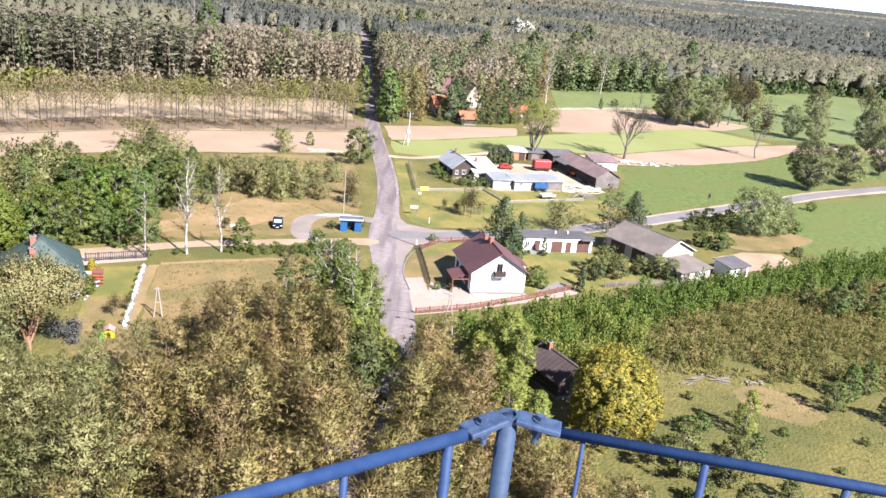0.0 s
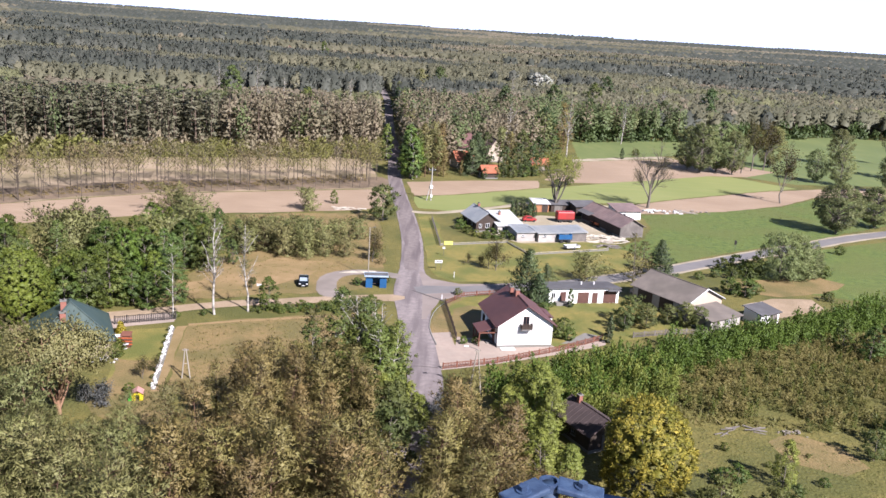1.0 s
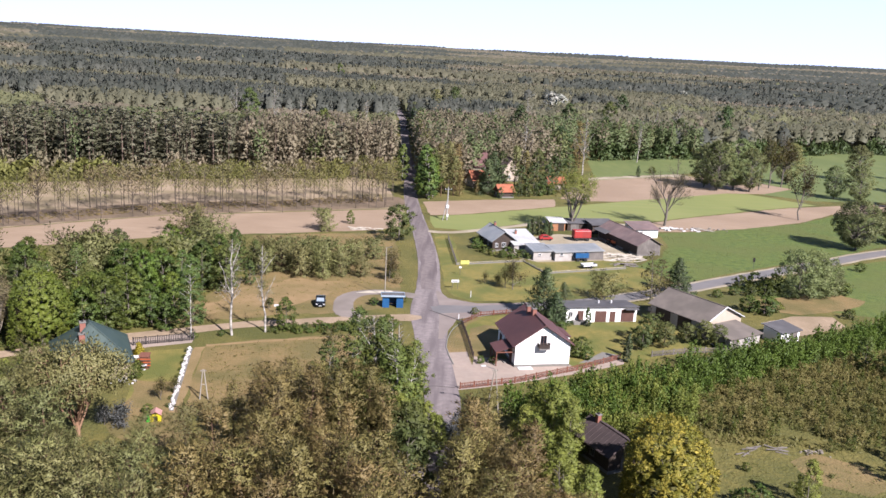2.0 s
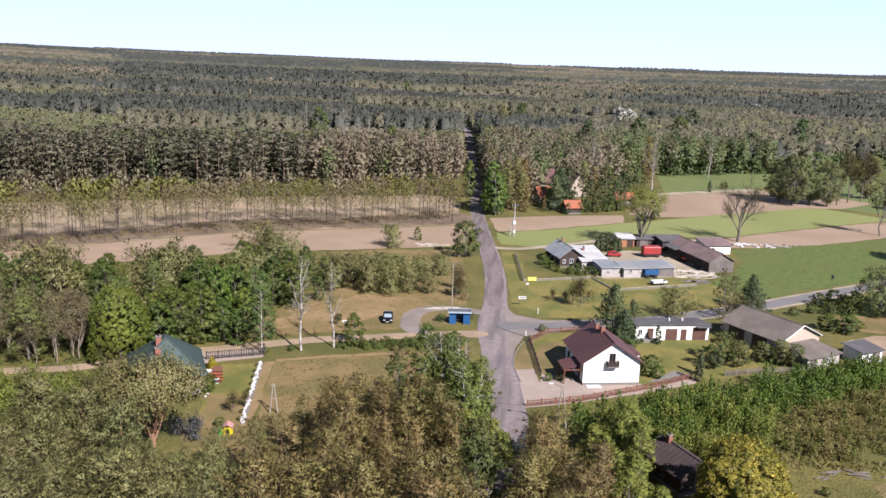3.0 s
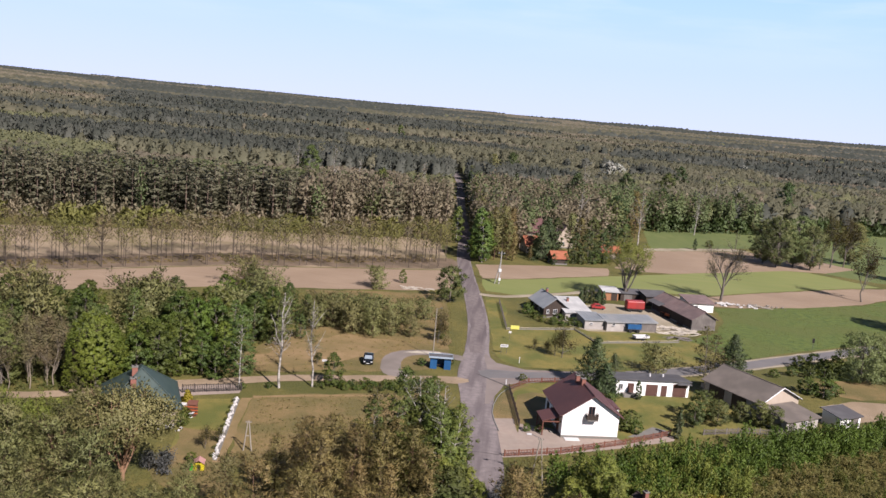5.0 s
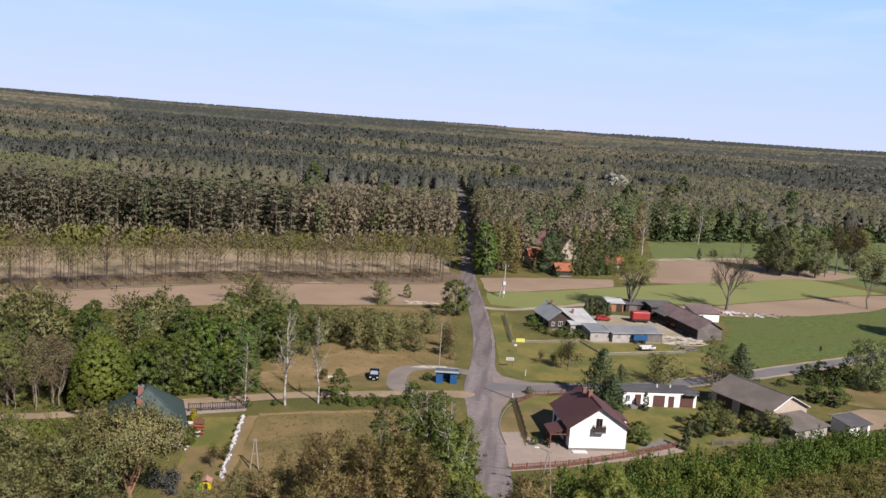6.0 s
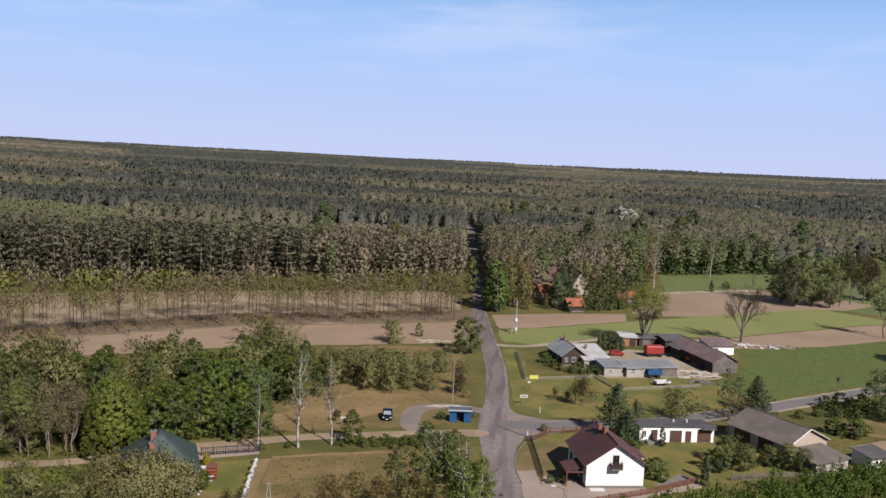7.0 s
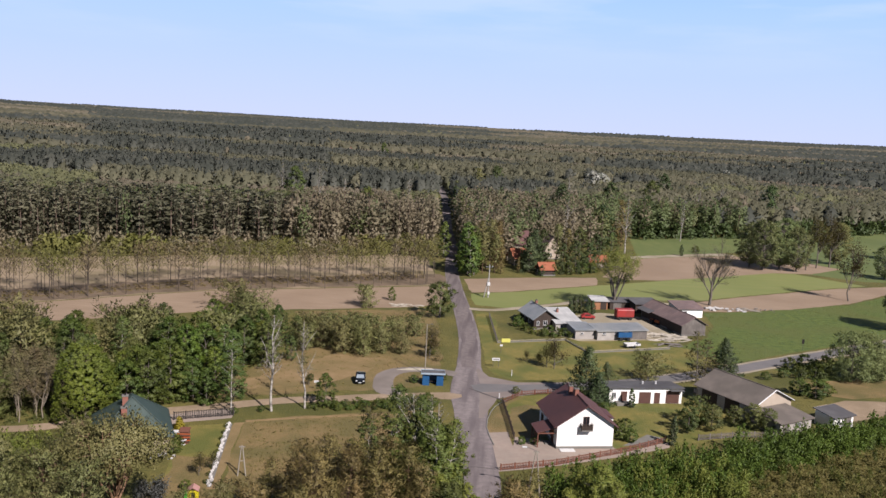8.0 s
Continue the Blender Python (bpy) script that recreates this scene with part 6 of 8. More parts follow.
def forest(r0, r1, spacing, detail, leaf, trunk, tall, wide, stand):
    """Woods in stands of one kind and age each, as foresters plant them."""
    rng = np.random.default_rng(int(r0))
    x, y = belt(r0, r1, spacing, rng, 0.9 if r0 < 420 else 0.45)
    warp = cell_noise(x, y, stand * 0.9, 4.0) * 0.45
    i, j = np.floor(x / (2.6 * stand) + warp + 0.2 * y / stand), np.floor(y / stand + warp + 0.15 * x / stand)
    u = hashed(i, j, 1.0) * (1.0 if r0 < 800 else 0.8)
    old = hashed(i, j, 2.0)
    edge = y - np.interp(x, [-420, -300, -165, -96, -22], [200, 232, 245, 264, 298])
    strip = (x < road_x(y)) & (edge < 48 + 12 * warp)
    u = np.where(strip & (x < -78 + 10 * warp), 0.1, np.where(strip, 0.55, u))
    near_right = (x > road_x(y)) & (y < np.interp(x, [0, 60, 140], [430, 560, 640]))
    u = np.where(near_right & (x < 34 + 10 * warp), np.where(cell_noise(x, y, 14, 9.0) > 0.1, 0.75, 0.5), np.where(near_right, np.where(cell_noise(x, y, 40, 9.0) > 0.22, 0.95, 0.78), u))
    young = (x < road_x(y)) & ~strip & (edge < 175 + 20 * warp)
    patchy = cell_noise(x, y, 34, 6.0)
    u = np.where(young, np.where(patchy > 0.12, 0.95, np.where(patchy > -0.1, 0.74, 0.5)), u)
    old = np.where(strip, 0.8, np.where(near_right, 0.6, np.where(young, 0.16, old)))
    far_stand = ~(strip | near_right | young)
    old = np.where(far_stand, np.where(u < 0.40, 0.6 + 0.4 * old, np.where(u < 0.68, 0.15 + 0.5 * old, np.where(u < 0.9, 0.35 + 0.5 * old, 0.05 + 0.3 * old))), old)
    down = (y / stand + warp + 0.15 * x / stand) % 1.0
    ride = far_stand & (down < 0.07)
    swap = rng.uniform(size=len(x)) < np.where(near_right, 0.16, 0.03)
    u = np.where(swap, rng.uniform(size=len(x)), u)
    u = np.where(ride, -1.0, u)
    pine = (u >= 0) & (u < 0.40)
    bud = (u >= 0.40) & (u < 0.68)
    mixed = (u >= 0.68) & (u < 0.9)
    fresh = u >= 0.9
    for sel, nm, mat, kind, label in (
            (pine, "pine_forest", "far_pine", "pine", "dense dark olive pine forest with brown trunks"),
            (bud, "budding_forest", "far_bud", "round", "brownish forest of trees just coming into bud"),
            (mixed, "mixed_forest", "far_mixed", "round", "olive-green mixed forest canopy"),
            (fresh, "leafy_forest", "far_fresh", "round", "fresh green broadleaf forest canopy")):
        if sel.sum() < 5:
            continue
        n = int(sel.sum())
        h = tall * (rng.uniform(0.8, 1.08, n) if r0 < 420 else rng.uniform(0.92, 1.05, n)) * (0.5 + 0.64 * old[sel])
        w = tall * (rng.uniform(0.75, 1.6, n) if r0 < 420 else rng.uniform(0.8, 1.25, n))
        forms = [unit_tree(100 + q, detail, kind if r0 < 420 else "tufted" if r0 < 1700 else "knob", trunk, leaf, wide / tall) for q in range(6)]
        # from 420 m on, the crowns take the colours with haze painted in
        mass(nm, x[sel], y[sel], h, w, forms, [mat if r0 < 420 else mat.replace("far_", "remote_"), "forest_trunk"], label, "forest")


forest(240, 420, 4.2, 165, 0.16, True, 19.5, 6.4, 60.0)
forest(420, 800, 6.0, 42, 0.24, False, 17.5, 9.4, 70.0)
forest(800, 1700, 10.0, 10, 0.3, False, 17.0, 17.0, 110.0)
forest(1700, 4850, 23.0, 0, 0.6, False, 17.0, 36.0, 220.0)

rng = np.random.default_rng(3)
ribbon("row_litter", [(-17.5, 247), (-50, 231.5), (-79, 218), (-102, 200.5), (-133, 176), (-174, 148)], [16] * 6, 0.018, M["litter"], "brown leaf litter under the rows of thin trees", "ground", 2.5)
# three rows of tall thin trees along the field, open soil behind them
ROW_LINE = smooth_line([(-20.5, 239, 0), (-50, 224.5, 0), (-77, 211.5, 0), (-100, 193.5, 0), (-130, 169.5, 0), (-172, 141, 0)], 2.6)
ox, oy = [], []
for back in (0.0, 7.5, 15.0):
    for p in ROW_LINE:
        if rng.uniform() < 0.86:
            ox.append(p.x - 0.12 * back + rng.normal() * 1.1)
            oy.append(p.y + back * 1.08 + rng.normal() * 1.3)
ox, oy = np.array(ox), np.array(oy)
leafing = cell_noise(ox, oy, 9, 5.0) + rng.normal(size=len(ox)) * 0.12 > -0.1
for sel, mat, label in ((leafing, "bud_row", "rows of thin young trees with yellow-green budding tops"), (~leafing, "row_twigs", "rows of thin young trees, brown and still leafless")):
    tall = rng.uniform(8.8, 13.0, sel.sum())
    mass("young_tree_rows", ox[sel], oy[sel], tall, tall * rng.uniform(0.85, 1.15, sel.sum()), [unit_tree(50 + i, 270, "pole", True, 0.06) for i in range(6)], [mat, "row_bark"], label, "trees")
bx2, by2 = [], []
for t in np.linspace(0, 1, 120):
    bx2.append(-30 - 136 * t + rng.normal() * 2)
    by2.append(292 - 56 * t + rng.normal() * 2.5)
bx2, by2 = np.array(bx2), np.array(by2)
k = cell_noise(bx2, by2, 16, 8.0) > -0.05
rx2 = np.linspace(46, 300, 110)
ry2 = np.interp(rx2, [30, 50, 77, 138, 205, 300], [318, 372, 386, 416, 468, 472]) + rng.normal(size=110) * 2
rx2 = rx2 + rng.normal(size=110) * 3
ex = np.linspace(-400, -24, 420) + rng.normal(size=420) * 2
ey = np.interp(ex, [-420, -300, -165, -96, -22], [200, 232, 245, 264, 298]) + rng.uniform(-3, 9, 420)
k2 = (ex > -260) & (ex < road_x(ey) - 8)
mass("forest_edge_brush", ex[k2], ey[k2], rng.uniform(4, 10, k2.sum()), rng.uniform(4, 7, k2.sum()), [unit_tree(90 + i, 90, "bush", False, 0.16) for i in range(3)], ["far_bud", "bark_grey"], "olive-brown brush at the foot of the forest", "bushes")
mass("wood_edge_bushes", rx2, ry2, rng.uniform(2, 11, 110), rng.uniform(3, 9, 110), [unit_tree(80 + i, 90, "bush", False, 0.2) for i in range(3)], ["wood_shade", "bark_grey"], "dark green bushes along the meadow's wooded edge", "bushes")
mass("edge_bushes", bx2[k], by2[k], rng.uniform(4, 8, k.sum()), rng.uniform(5, 8, k.sum()), [unit_tree(70 + i, 110, "bush", False, 0.2) for i in range(3)], ["bud_row", "bark_grey"], "yellow-green bushes along the forest edge", "bushes")

# shrub thickets and rough grass
def thicket(name, poly, spacing, h, w, mat, label, category, forms=70, leaf=0.24, kind="bush"):
    rg = np.random.default_rng(int(abs(poly[0][0] * 7)))
    x, y = scatter(poly, spacing, rg)
    keep = cell_noise(x, y, 7.0, 2.0) > -0.4
    x, y = x[keep], y[keep]
    mass(name, x, y, rg.uniform(h * 0.55, h * 1.15, len(x)), rg.uniform(w * 0.7, w * 1.3, len(x)), [unit_tree(20 + i, forms, kind, False, leaf) for i in range(4)], [mat, "bark_grey"], label, category)


BRUSH = [(6.6, 103), (11.3, 106.8), (16.8, 110.6), (24.2, 114.4), (33.2, 120.6), (43.2, 127), (61, 137), (84, 151), (110, 160), (104, 150), (77, 139), (61, 130), (48, 121), (40, 115.5), (33, 109.5), (25, 101), (17, 96), (9, 92)]
thicket("green_thicket", BRUSH, 1.5, 4.2, 3.4, "bright", "bright green thicket of dense bushes and saplings", "bushes", 380, 0.085, "sapling")
thicket("hut_thicket", [(7, 93), (10, 103), (20, 111), (31, 113), (34, 108), (31, 101), (25, 97), (20, 95), (15, 97)], 1.6, 4.6, 3.0, "yellow_shoots", "yellow-green saplings crowding round the old hut", "bushes", 330, 0.08, "sapling")
thicket("lane_thicket", [(-56, 99), (-60, 106.5), (-74, 104.5), (-92, 99), (-96, 90), (-80, 92), (-64, 98)], 1.7, 2.6, 2.6, "yellow_shoots", "yellow-green shoots along the lane", "bushes", 220, 0.1, "sapling")
thicket("wood_brush", [(-60, 115), (-68, 111), (-100, 102), (-106, 128), (-66, 127)], 2.0, 1.3, 2.2, "dull", "low brushwood under the bare trees", "undergrowth", 110, 0.12)
thicket("olive_thicket", BRUSH, 4.0, 4.0, 3.6, "fresh", "darker green bushes among the thicket", "bushes", 420, 0.075)
thicket("brown_scrub", [(27, 102), (34, 111), (44, 117.5), (61, 130), (77, 138), (104, 149), (110, 120), (80, 100), (58, 99), (40, 99)], 1.65, 2.2, 2.7, "scrub", "low brown scrub of thin twigs", "scrub", 190, 0.1, "sapling")
thicket("scrub_saplings", [(32, 100), (36, 113), (61, 126), (104, 145), (110, 120), (80, 98), (58, 96), (44, 96)], 3.4, 3.0, 2.6, "fresh", "scattered green saplings in the scrub", "saplings", 240, 0.085, "sapling")
thicket("grass_tufts", [(24, 60), (24, 98), (32, 97), (58, 98), (84, 104), (90, 80), (60, 45), (30, 45)], 1.0, 0.32, 0.9, "grass_tuft", "pale green grass tussocks", "grass", 12, 0.2, "tuft")
thicket("lot_grass", [(-37, 119), (-20, 126.5), (-9, 130), (-7, 104), (-18, 98), (-33, 97)], 0.9, 0.4, 0.8, "grass_dry", "straw-coloured tufts of long grass", "grass", 9, 0.2, "tuft")
thicket("clearing_grass", [(-48, 128.5), (-28, 137.5), (-24, 140), (-23, 150), (-14, 156), (-12, 165), (-16, 200), (-22, 203), (-50, 192), (-40, 165), (-46, 145)], 1.5, 0.4, 0.9, "grass_dry", "tufts of dry grass in the clearing", "grass", 9, 0.2, "tuft")
thicket("orchard_undergrowth", [(-24, 246), (-50, 228), (-77, 215), (-100, 197), (-130, 174), (-150, 160), (-146, 170), (-128, 186), (-98, 209), (-75, 227), (-50, 240), (-27, 257)], 1.7, 0.8, 1.7, "grass_dry", "brown weeds and brushwood under the first tree rows", "undergrowth", 40, 0.2)

thicket("scrub_grass", [(24, 104), (30, 110), (44, 116), (62, 128), (80, 136), (104, 140), (100, 110), (70, 96), (42, 97), (32, 96)], 1.0, 0.7, 1.1, "grass_tuft", "long olive grass between the scrub", "grass", 12, 0.2, "tuft")
thicket("yellow_thicket", [(-52, 86), (-50.5, 93), (-54, 99), (-64, 101), (-76, 97), (-92, 92), (-84, 70), (-60, 68)], 1.6, 3.9, 3.0, "yellow_shoots", "yellow-green thicket of young shoots below the lane", "bushes", 300, 0.09, "sapling")
thicket("meadow_grass", [(34, 183), (46, 172), (57, 181), (67, 189), (87, 202), (104, 216), (135, 240), (117, 262), (99, 248), (63, 227), (52, 222), (51, 208), (47, 195), (40, 186)], 1.9, 0.28, 1.9, "meadow_blades", "long green tussocks in the meadow", "grass", 10, 0.2, "tuft")
thicket("lawn_grass", [(-3.6, 160), (-1.5, 153.5), (2, 152), (12, 155), (34, 162.5), (43, 169), (38, 178), (30, 178), (16, 175.5), (-0.5, 176), (-3, 200), (-6.6, 202)], 1.5, 0.16, 1.4, "grass_dry", "uneven tufts of yellowish roadside grass", "grass", 9, 0.2, "tuft")

# ---- buildings ----
def window(parent, x, z, w, h, y=0.0, face="front", frame_mat="white_paint", sill=True, name="window"):
    """A framed window on a wall that faces -y (front), +y (back), -x (west) or +x (east); x runs along the wall."""
    turn = {"front": 0, "east": 90, "back": 180, "west": -90}[face]
    put = Matrix.Translation((x, y, 0) if face in ("front", "back") else (y, x, 0)) @ pose(0, 0, 0, 0, 0, turn)
    t = 0.07
    fr = boxes((-w / 2, w / 2, -0.05, 0.02, z, z + t), (-w / 2, w / 2, -0.05, 0.02, z + h - t, z + h), (-w / 2, -w / 2 + t, -0.05, 0.02, z + t, z + h - t), (w / 2 - t, w / 2, -0.05, 0.02, z + t, z + h - t), (-t / 2, t / 2, -0.04, 0.02, z + t, z + h - t))
    bmesh.ops.transform(fr, matrix=put, verts=fr.verts)
    win = part(name, fr, M[frame_mat], parent)
    for sgn in (-1, 1):
        pn = boxes((min(sgn * t / 2, sgn * (w / 2 - t)), max(sgn * t / 2, sgn * (w / 2 - t)), -0.022, 0.0, z + t, z + h - t))
        bmesh.ops.transform(pn, matrix=put, verts=pn.verts)
        part("pane", pn, M["window"], win)
    if sill:
        sl = boxes((-w / 2 - 0.08, w / 2 + 0.08, -0.16, 0.0, z - 0.06, z), bevel=0.01)
        bmesh.ops.transform(sl, matrix=put, verts=sl.verts)
        part("sill", sl, M["concrete"], win)
    return win


def door(parent, x, w, h, y=0.0, mat="door_brown", leaves=1, z=0.05, face="front"):
    turn = {"front": 0, "west": -90, "east": 90}[face]
    put = Matrix.Translation((x, y, 0) if face == "front" else (y, x, 0)) @ pose(0, 0, 0, 0, 0, turn)
    lf = boxes((-w / 2, w / 2, -0.03, 0.03, z, z + h))
    bmesh.ops.transform(lf, matrix=put, verts=lf.verts)
    d = part("door", lf, M[mat], parent)
    n = max(3, int(w / 0.3))
    for k in range(n):
        a = -w / 2 + w * k / n
        bd = boxes((a + 0.012, a + w / n - 0.012, -0.05, -0.031, z, z + h))
        bmesh.ops.transform(bd, matrix=put, verts=bd.verts)
        part("board", bd, M[mat], d)
    fr = boxes((-w / 2 - 0.1, -w / 2, -0.06, 0.02, z, z + h + 0.1), (w / 2, w / 2 + 0.1, -0.06, 0.02, z, z + h + 0.1), (-w / 2, w / 2, -0.06, 0.02, z + h, z + h + 0.1))
    bmesh.ops.transform(fr, matrix=put, verts=fr.verts)
    part("frame", fr, M[mat], d)
    hd = boxes((w / 2 - 0.22, w / 2 - 0.12, -0.1, -0.05, z + h * 0.48, z + h * 0.48 + 0.05), bevel=0.008)
    bmesh.ops.transform(hd, matrix=put, verts=hd.verts)
    part("handle", hd, M["zinc"], d)
    return d


def chimney(parent, x, y, z0, z1, s=0.55, mat="brick"):
    c = part("chimney", boxes((x - s / 2, x + s / 2, y - s / 2, y + s / 2, z0, z1), bevel=0.02), M[mat], parent, "red brick chimney")
    part("cap", boxes((x - s / 2 - 0.07, x + s / 2 + 0.07, y - s / 2 - 0.07, y + s / 2 + 0.07, z1, z1 + 0.1), bevel=0.015), M["concrete"], c)
    part("flue", boxes((x - 0.12, x + 0.12, y - 0.12, y + 0.12, z1 + 0.1, z1 + 0.25)), M["steel"], c)


def gable_house(name, label, category, at, turn, w, d, eave, ridge, wall, roof, over=0.45, gable=None, group="", thick=0.14, seams=0.0, plinth=True):
    """Walls and a pitched roof; x along the front, the ridge runs back along y."""
    b = thing(name, label, category, (*at, 0), turn, group)
    t = 0.3
    for y0 in (0, d - t):
        part("wall", prism([(0, -0.2), (w, -0.2), (w, eave), (w / 2, ridge - 0.05), (0, eave)], y0, y0 + t), M[gable or wall], b)
    for x0 in (0, w - t):
        part("wall", boxes((x0, x0 + t, t, d - t, -0.2, eave)), M[wall], b)
    if plinth:
        for sp in ((-0.04, w + 0.04, -0.04, 0, -0.2, 0.4), (-0.04, 0, 0, d, -0.2, 0.4), (w, w + 0.04, 0, d, -0.2, 0.4)):
            part("plinth", boxes(sp), M["concrete"], b)
    slope = (ridge - eave) / (w / 2)
    lo = eave - over * slope + 0.06
    for sgn, nm in ((0, "roof"), (1, "roof")):
        xe = -over if not sgn else w + over
        r = part(nm, slab([(xe, -over, lo), (xe, d + over, lo), (w / 2, d + over, ridge + 0.06), (w / 2, -over, ridge + 0.06)], thick), M[roof], b)
        if seams:
            k = int((d + 2 * over) / seams)
            bm = bmesh.new()
            up = Vector((0, 0, 0.05))
            for i in range(1, k):
                y = -over + (d + 2 * over) * i / k
                rod(Vector((xe, y, lo)) + up * 0.3, Vector((w / 2, y, ridge + 0.06)) + up * 0.3, 0.035, sides=4, bm=bm)
            part("seam", bm, M[roof], r)
        gx = xe - 0.06 if not sgn else xe + 0.06
        part("gutter", rod((gx, -over, lo - 0.06), (gx, d + over, lo - 0.06), 0.06, sides=6), M["zinc"] if roof == "metal_roof" else M[roof], r)
    part("ridge_cap", rod((w / 2, -over, ridge + 0.07), (w / 2, d + over, ridge + 0.07), 0.1, sides=6), M[roof], b)
    for y in (-over, d + over):
        for xe in (-over, w + over):
            part("bargeboard", rod((xe, y, lo - 0.08), (w / 2, y, ridge - 0.03), 0.07, sides=4), M[roof], b)
    return b


def shed(name, label, category, at, turn, w, d, front, back, wall, roof, over=0.25, group="", seams=0.0, left=None, right=None):
    """Walls under a single slope; x along the front, z from front to back. left, right: other heights at the ends."""
    b = thing(name, label, category, (*at, 0), turn, group)
    t = 0.25
    part("wall", boxes((0, w, 0, t, -0.2, front)), M[wall], b)
    part("wall", boxes((0, w, d - t, d, -0.2, back)), M[wall], b)
    for x0 in (0, w - t):
        part("wall", prism([(t, -0.2), (d - t, -0.2), (d - t, back - 0.02), (t, front - 0.02)], x0, x0 + t, "x"), M[wall], b)
    k = (back - front) / d
    r = part("roof", slab([(-over, -over, front - over * k + 0.1), (w + over, -over, front - over * k + 0.1), (w + over, d + over, back + over * k + 0.1), (-over, d + over, back + over * k + 0.1)], 0.1), M[roof], b)
    part("fascia", boxes((-over, w + over, -over - 0.04, -over, front - over * k - 0.08, front - over * k + 0.12)), M[roof], b)
    if seams:
        bm = bmesh.new()
        n = int(w / seams)
        for i in range(1, n):
            x = w * i / n
            rod((x, -over, front - over * k + 0.12), (x, d + over, back + over * k + 0.12), 0.03, sides=4, bm=bm)
        part("seam", bm, M[roof], r)
    return b


# white house by the bend
HW, HD = 8.5, 9.9
house = gable_house("house", "white rendered gabled house with dark red-brown roof", "house", (8.5, 118.1), 13, HW, HD, 3.75, 6.6, "white_wall", "brown_roof", 0.5)
wd = window(house, HW / 2, 3.15, 0.95, 1.75, 0, frame_mat="door_brown", sill=False, name="balcony_door")
balcony = part("balcony", boxes((HW / 2 - 0.85, HW / 2 + 0.85, -0.9, 0.0, 2.95, 3.1), bevel=0.02), M["concrete"], house)
for x in np.linspace(-0.8, 0.8, 9):
    part("baluster", rod((HW / 2 + x, -0.85, 3.1), (HW / 2 + x, -0.85, 3.95), 0.025, sides=5), M["dark_wood"], balcony)
for a, b2 in (((-0.82, -0.85), (0.82, -0.85)), ((-0.82, -0.85), (-0.82, 0)), ((0.82, -0.85), (0.82, 0))):
    part("handrail", rod((HW / 2 + a[0], a[1], 3.98), (HW / 2 + b2[0], b2[1], 3.98), 0.04, sides=6), M["dark_wood"], balcony)
    part("panel", slab([(HW / 2 + a[0], a[1], 3.2), (HW / 2 + b2[0], b2[1], 3.2), (HW / 2 + b2[0], b2[1] + 0.03, 3.8), (HW / 2 + a[0], a[1] + 0.03, 3.8)], 0.03), M["dark_wood"], balcony)
for y, z in ((3.3, 1.0), (5.6, 1.0), (8.2, 1.0)):
    window(house, y, z, 1.3, 1.4, 0.0, "west", "door_brown")
    window(house, y, z, 1.2, 1.4, HW, "east", "white_paint")
chimney(house, HW / 2 - 0.5, 6.9, 5.6, 7.3)
chimney(house, HW / 2 - 0.1, 5.2, 6.0, 7.4, 0.6)
porch = part("porch", slab([(-2.9, 0.4, 2.35), (-2.9, 4.2, 2.35), (-0.02, 4.2, 3.1), (-0.02, 0.4, 3.1)], 0.12), M["brown_roof"], house, "porch with a sloping red-brown roof")
for y in (0.6, 2.3, 4.0):
    part("post", boxes((-2.75, -2.6, y - 0.08, y + 0.08, 0, 2.28), bevel=0.01), M["red_wood"], porch)
    part("brace", rod((-2.68, y, 1.7), (-2.68, y + (0.55 if y < 3 else -0.55), 2.25), 0.05, sides=4), M["red_wood"], porch)
part("beam", boxes((-2.78, -2.58, 0.4, 4.2, 2.1, 2.24)), M["red_wood"], porch)
part("beam", boxes((-2.7, 0, 0.5, 0.66, 2.1, 2.24)), M["red_wood"], porch)
part("railing", boxes((-2.7, -2.62, 0.6, 4.0, 0.85, 0.95), (-2.7, -2.62, 0.6, 4.0, 0.3, 0.38)), M["red_wood"], porch)
door(house, 2.2, 1.0, 2.1, 0.0, "red_wood", face="west")
lean = part("lean_to", slab([(HW - 0.1, 5.6, 3.5), (HW - 0.1, 9.6, 3.5), (HW + 2.2, 9.6, 2.6), (HW + 2.2, 5.6, 2.6)], 0.12), M["brown_roof"], house)
part("wall", boxes((HW, HW + 2.0, 5.8, 9.4, -0.2, 2.6)), M["white_wall"], lean)
part("step", boxes((-1.2, 0.0, 1.6, 2.8, 0, 0.18), bevel=0.02), M["concrete"], house)
part("doorstep_slab", boxes((0.4, 2.6, -1.2, -0.06, 0.02, 0.1), bevel=0.02), M["white_paint"], house)

# long white garage building
gar = shed("garage", "long white garage building with dark flat roof and brown doors", "garage", (18.5, 140.9), 13.2, 13.1, 5.5, 2.8, 2.15, "white_wall", "dark_felt", 0.3)
door(gar, 6.4, 1.9, 1.9)
door(gar, 8.6, 0.85, 1.8)
door(gar, 11.4, 2.2, 2.15)
door(gar, 2.6, 0.9, 2.0)
window(gar, 0.8, 1.1, 0.8, 0.9)
for x, y in ((7.0, 3.0), (9.4, 3.0)):
    part("roof_vent", rod((x, y, 2.2), (x, y, 3.05), 0.16, sides=10), M["white_paint"], gar)
part("porch_roof", slab([(10.7, -0.9, 2.5), (13.2, -0.9, 2.5), (13.2, -0.26, 2.62), (10.7, -0.26, 2.62)], 0.08), M["dark_felt"], gar)
part("step", boxes((1.0, 3.6, -1.4, -0.02, 0, 0.5), bevel=0.03), M["concrete"], gar)

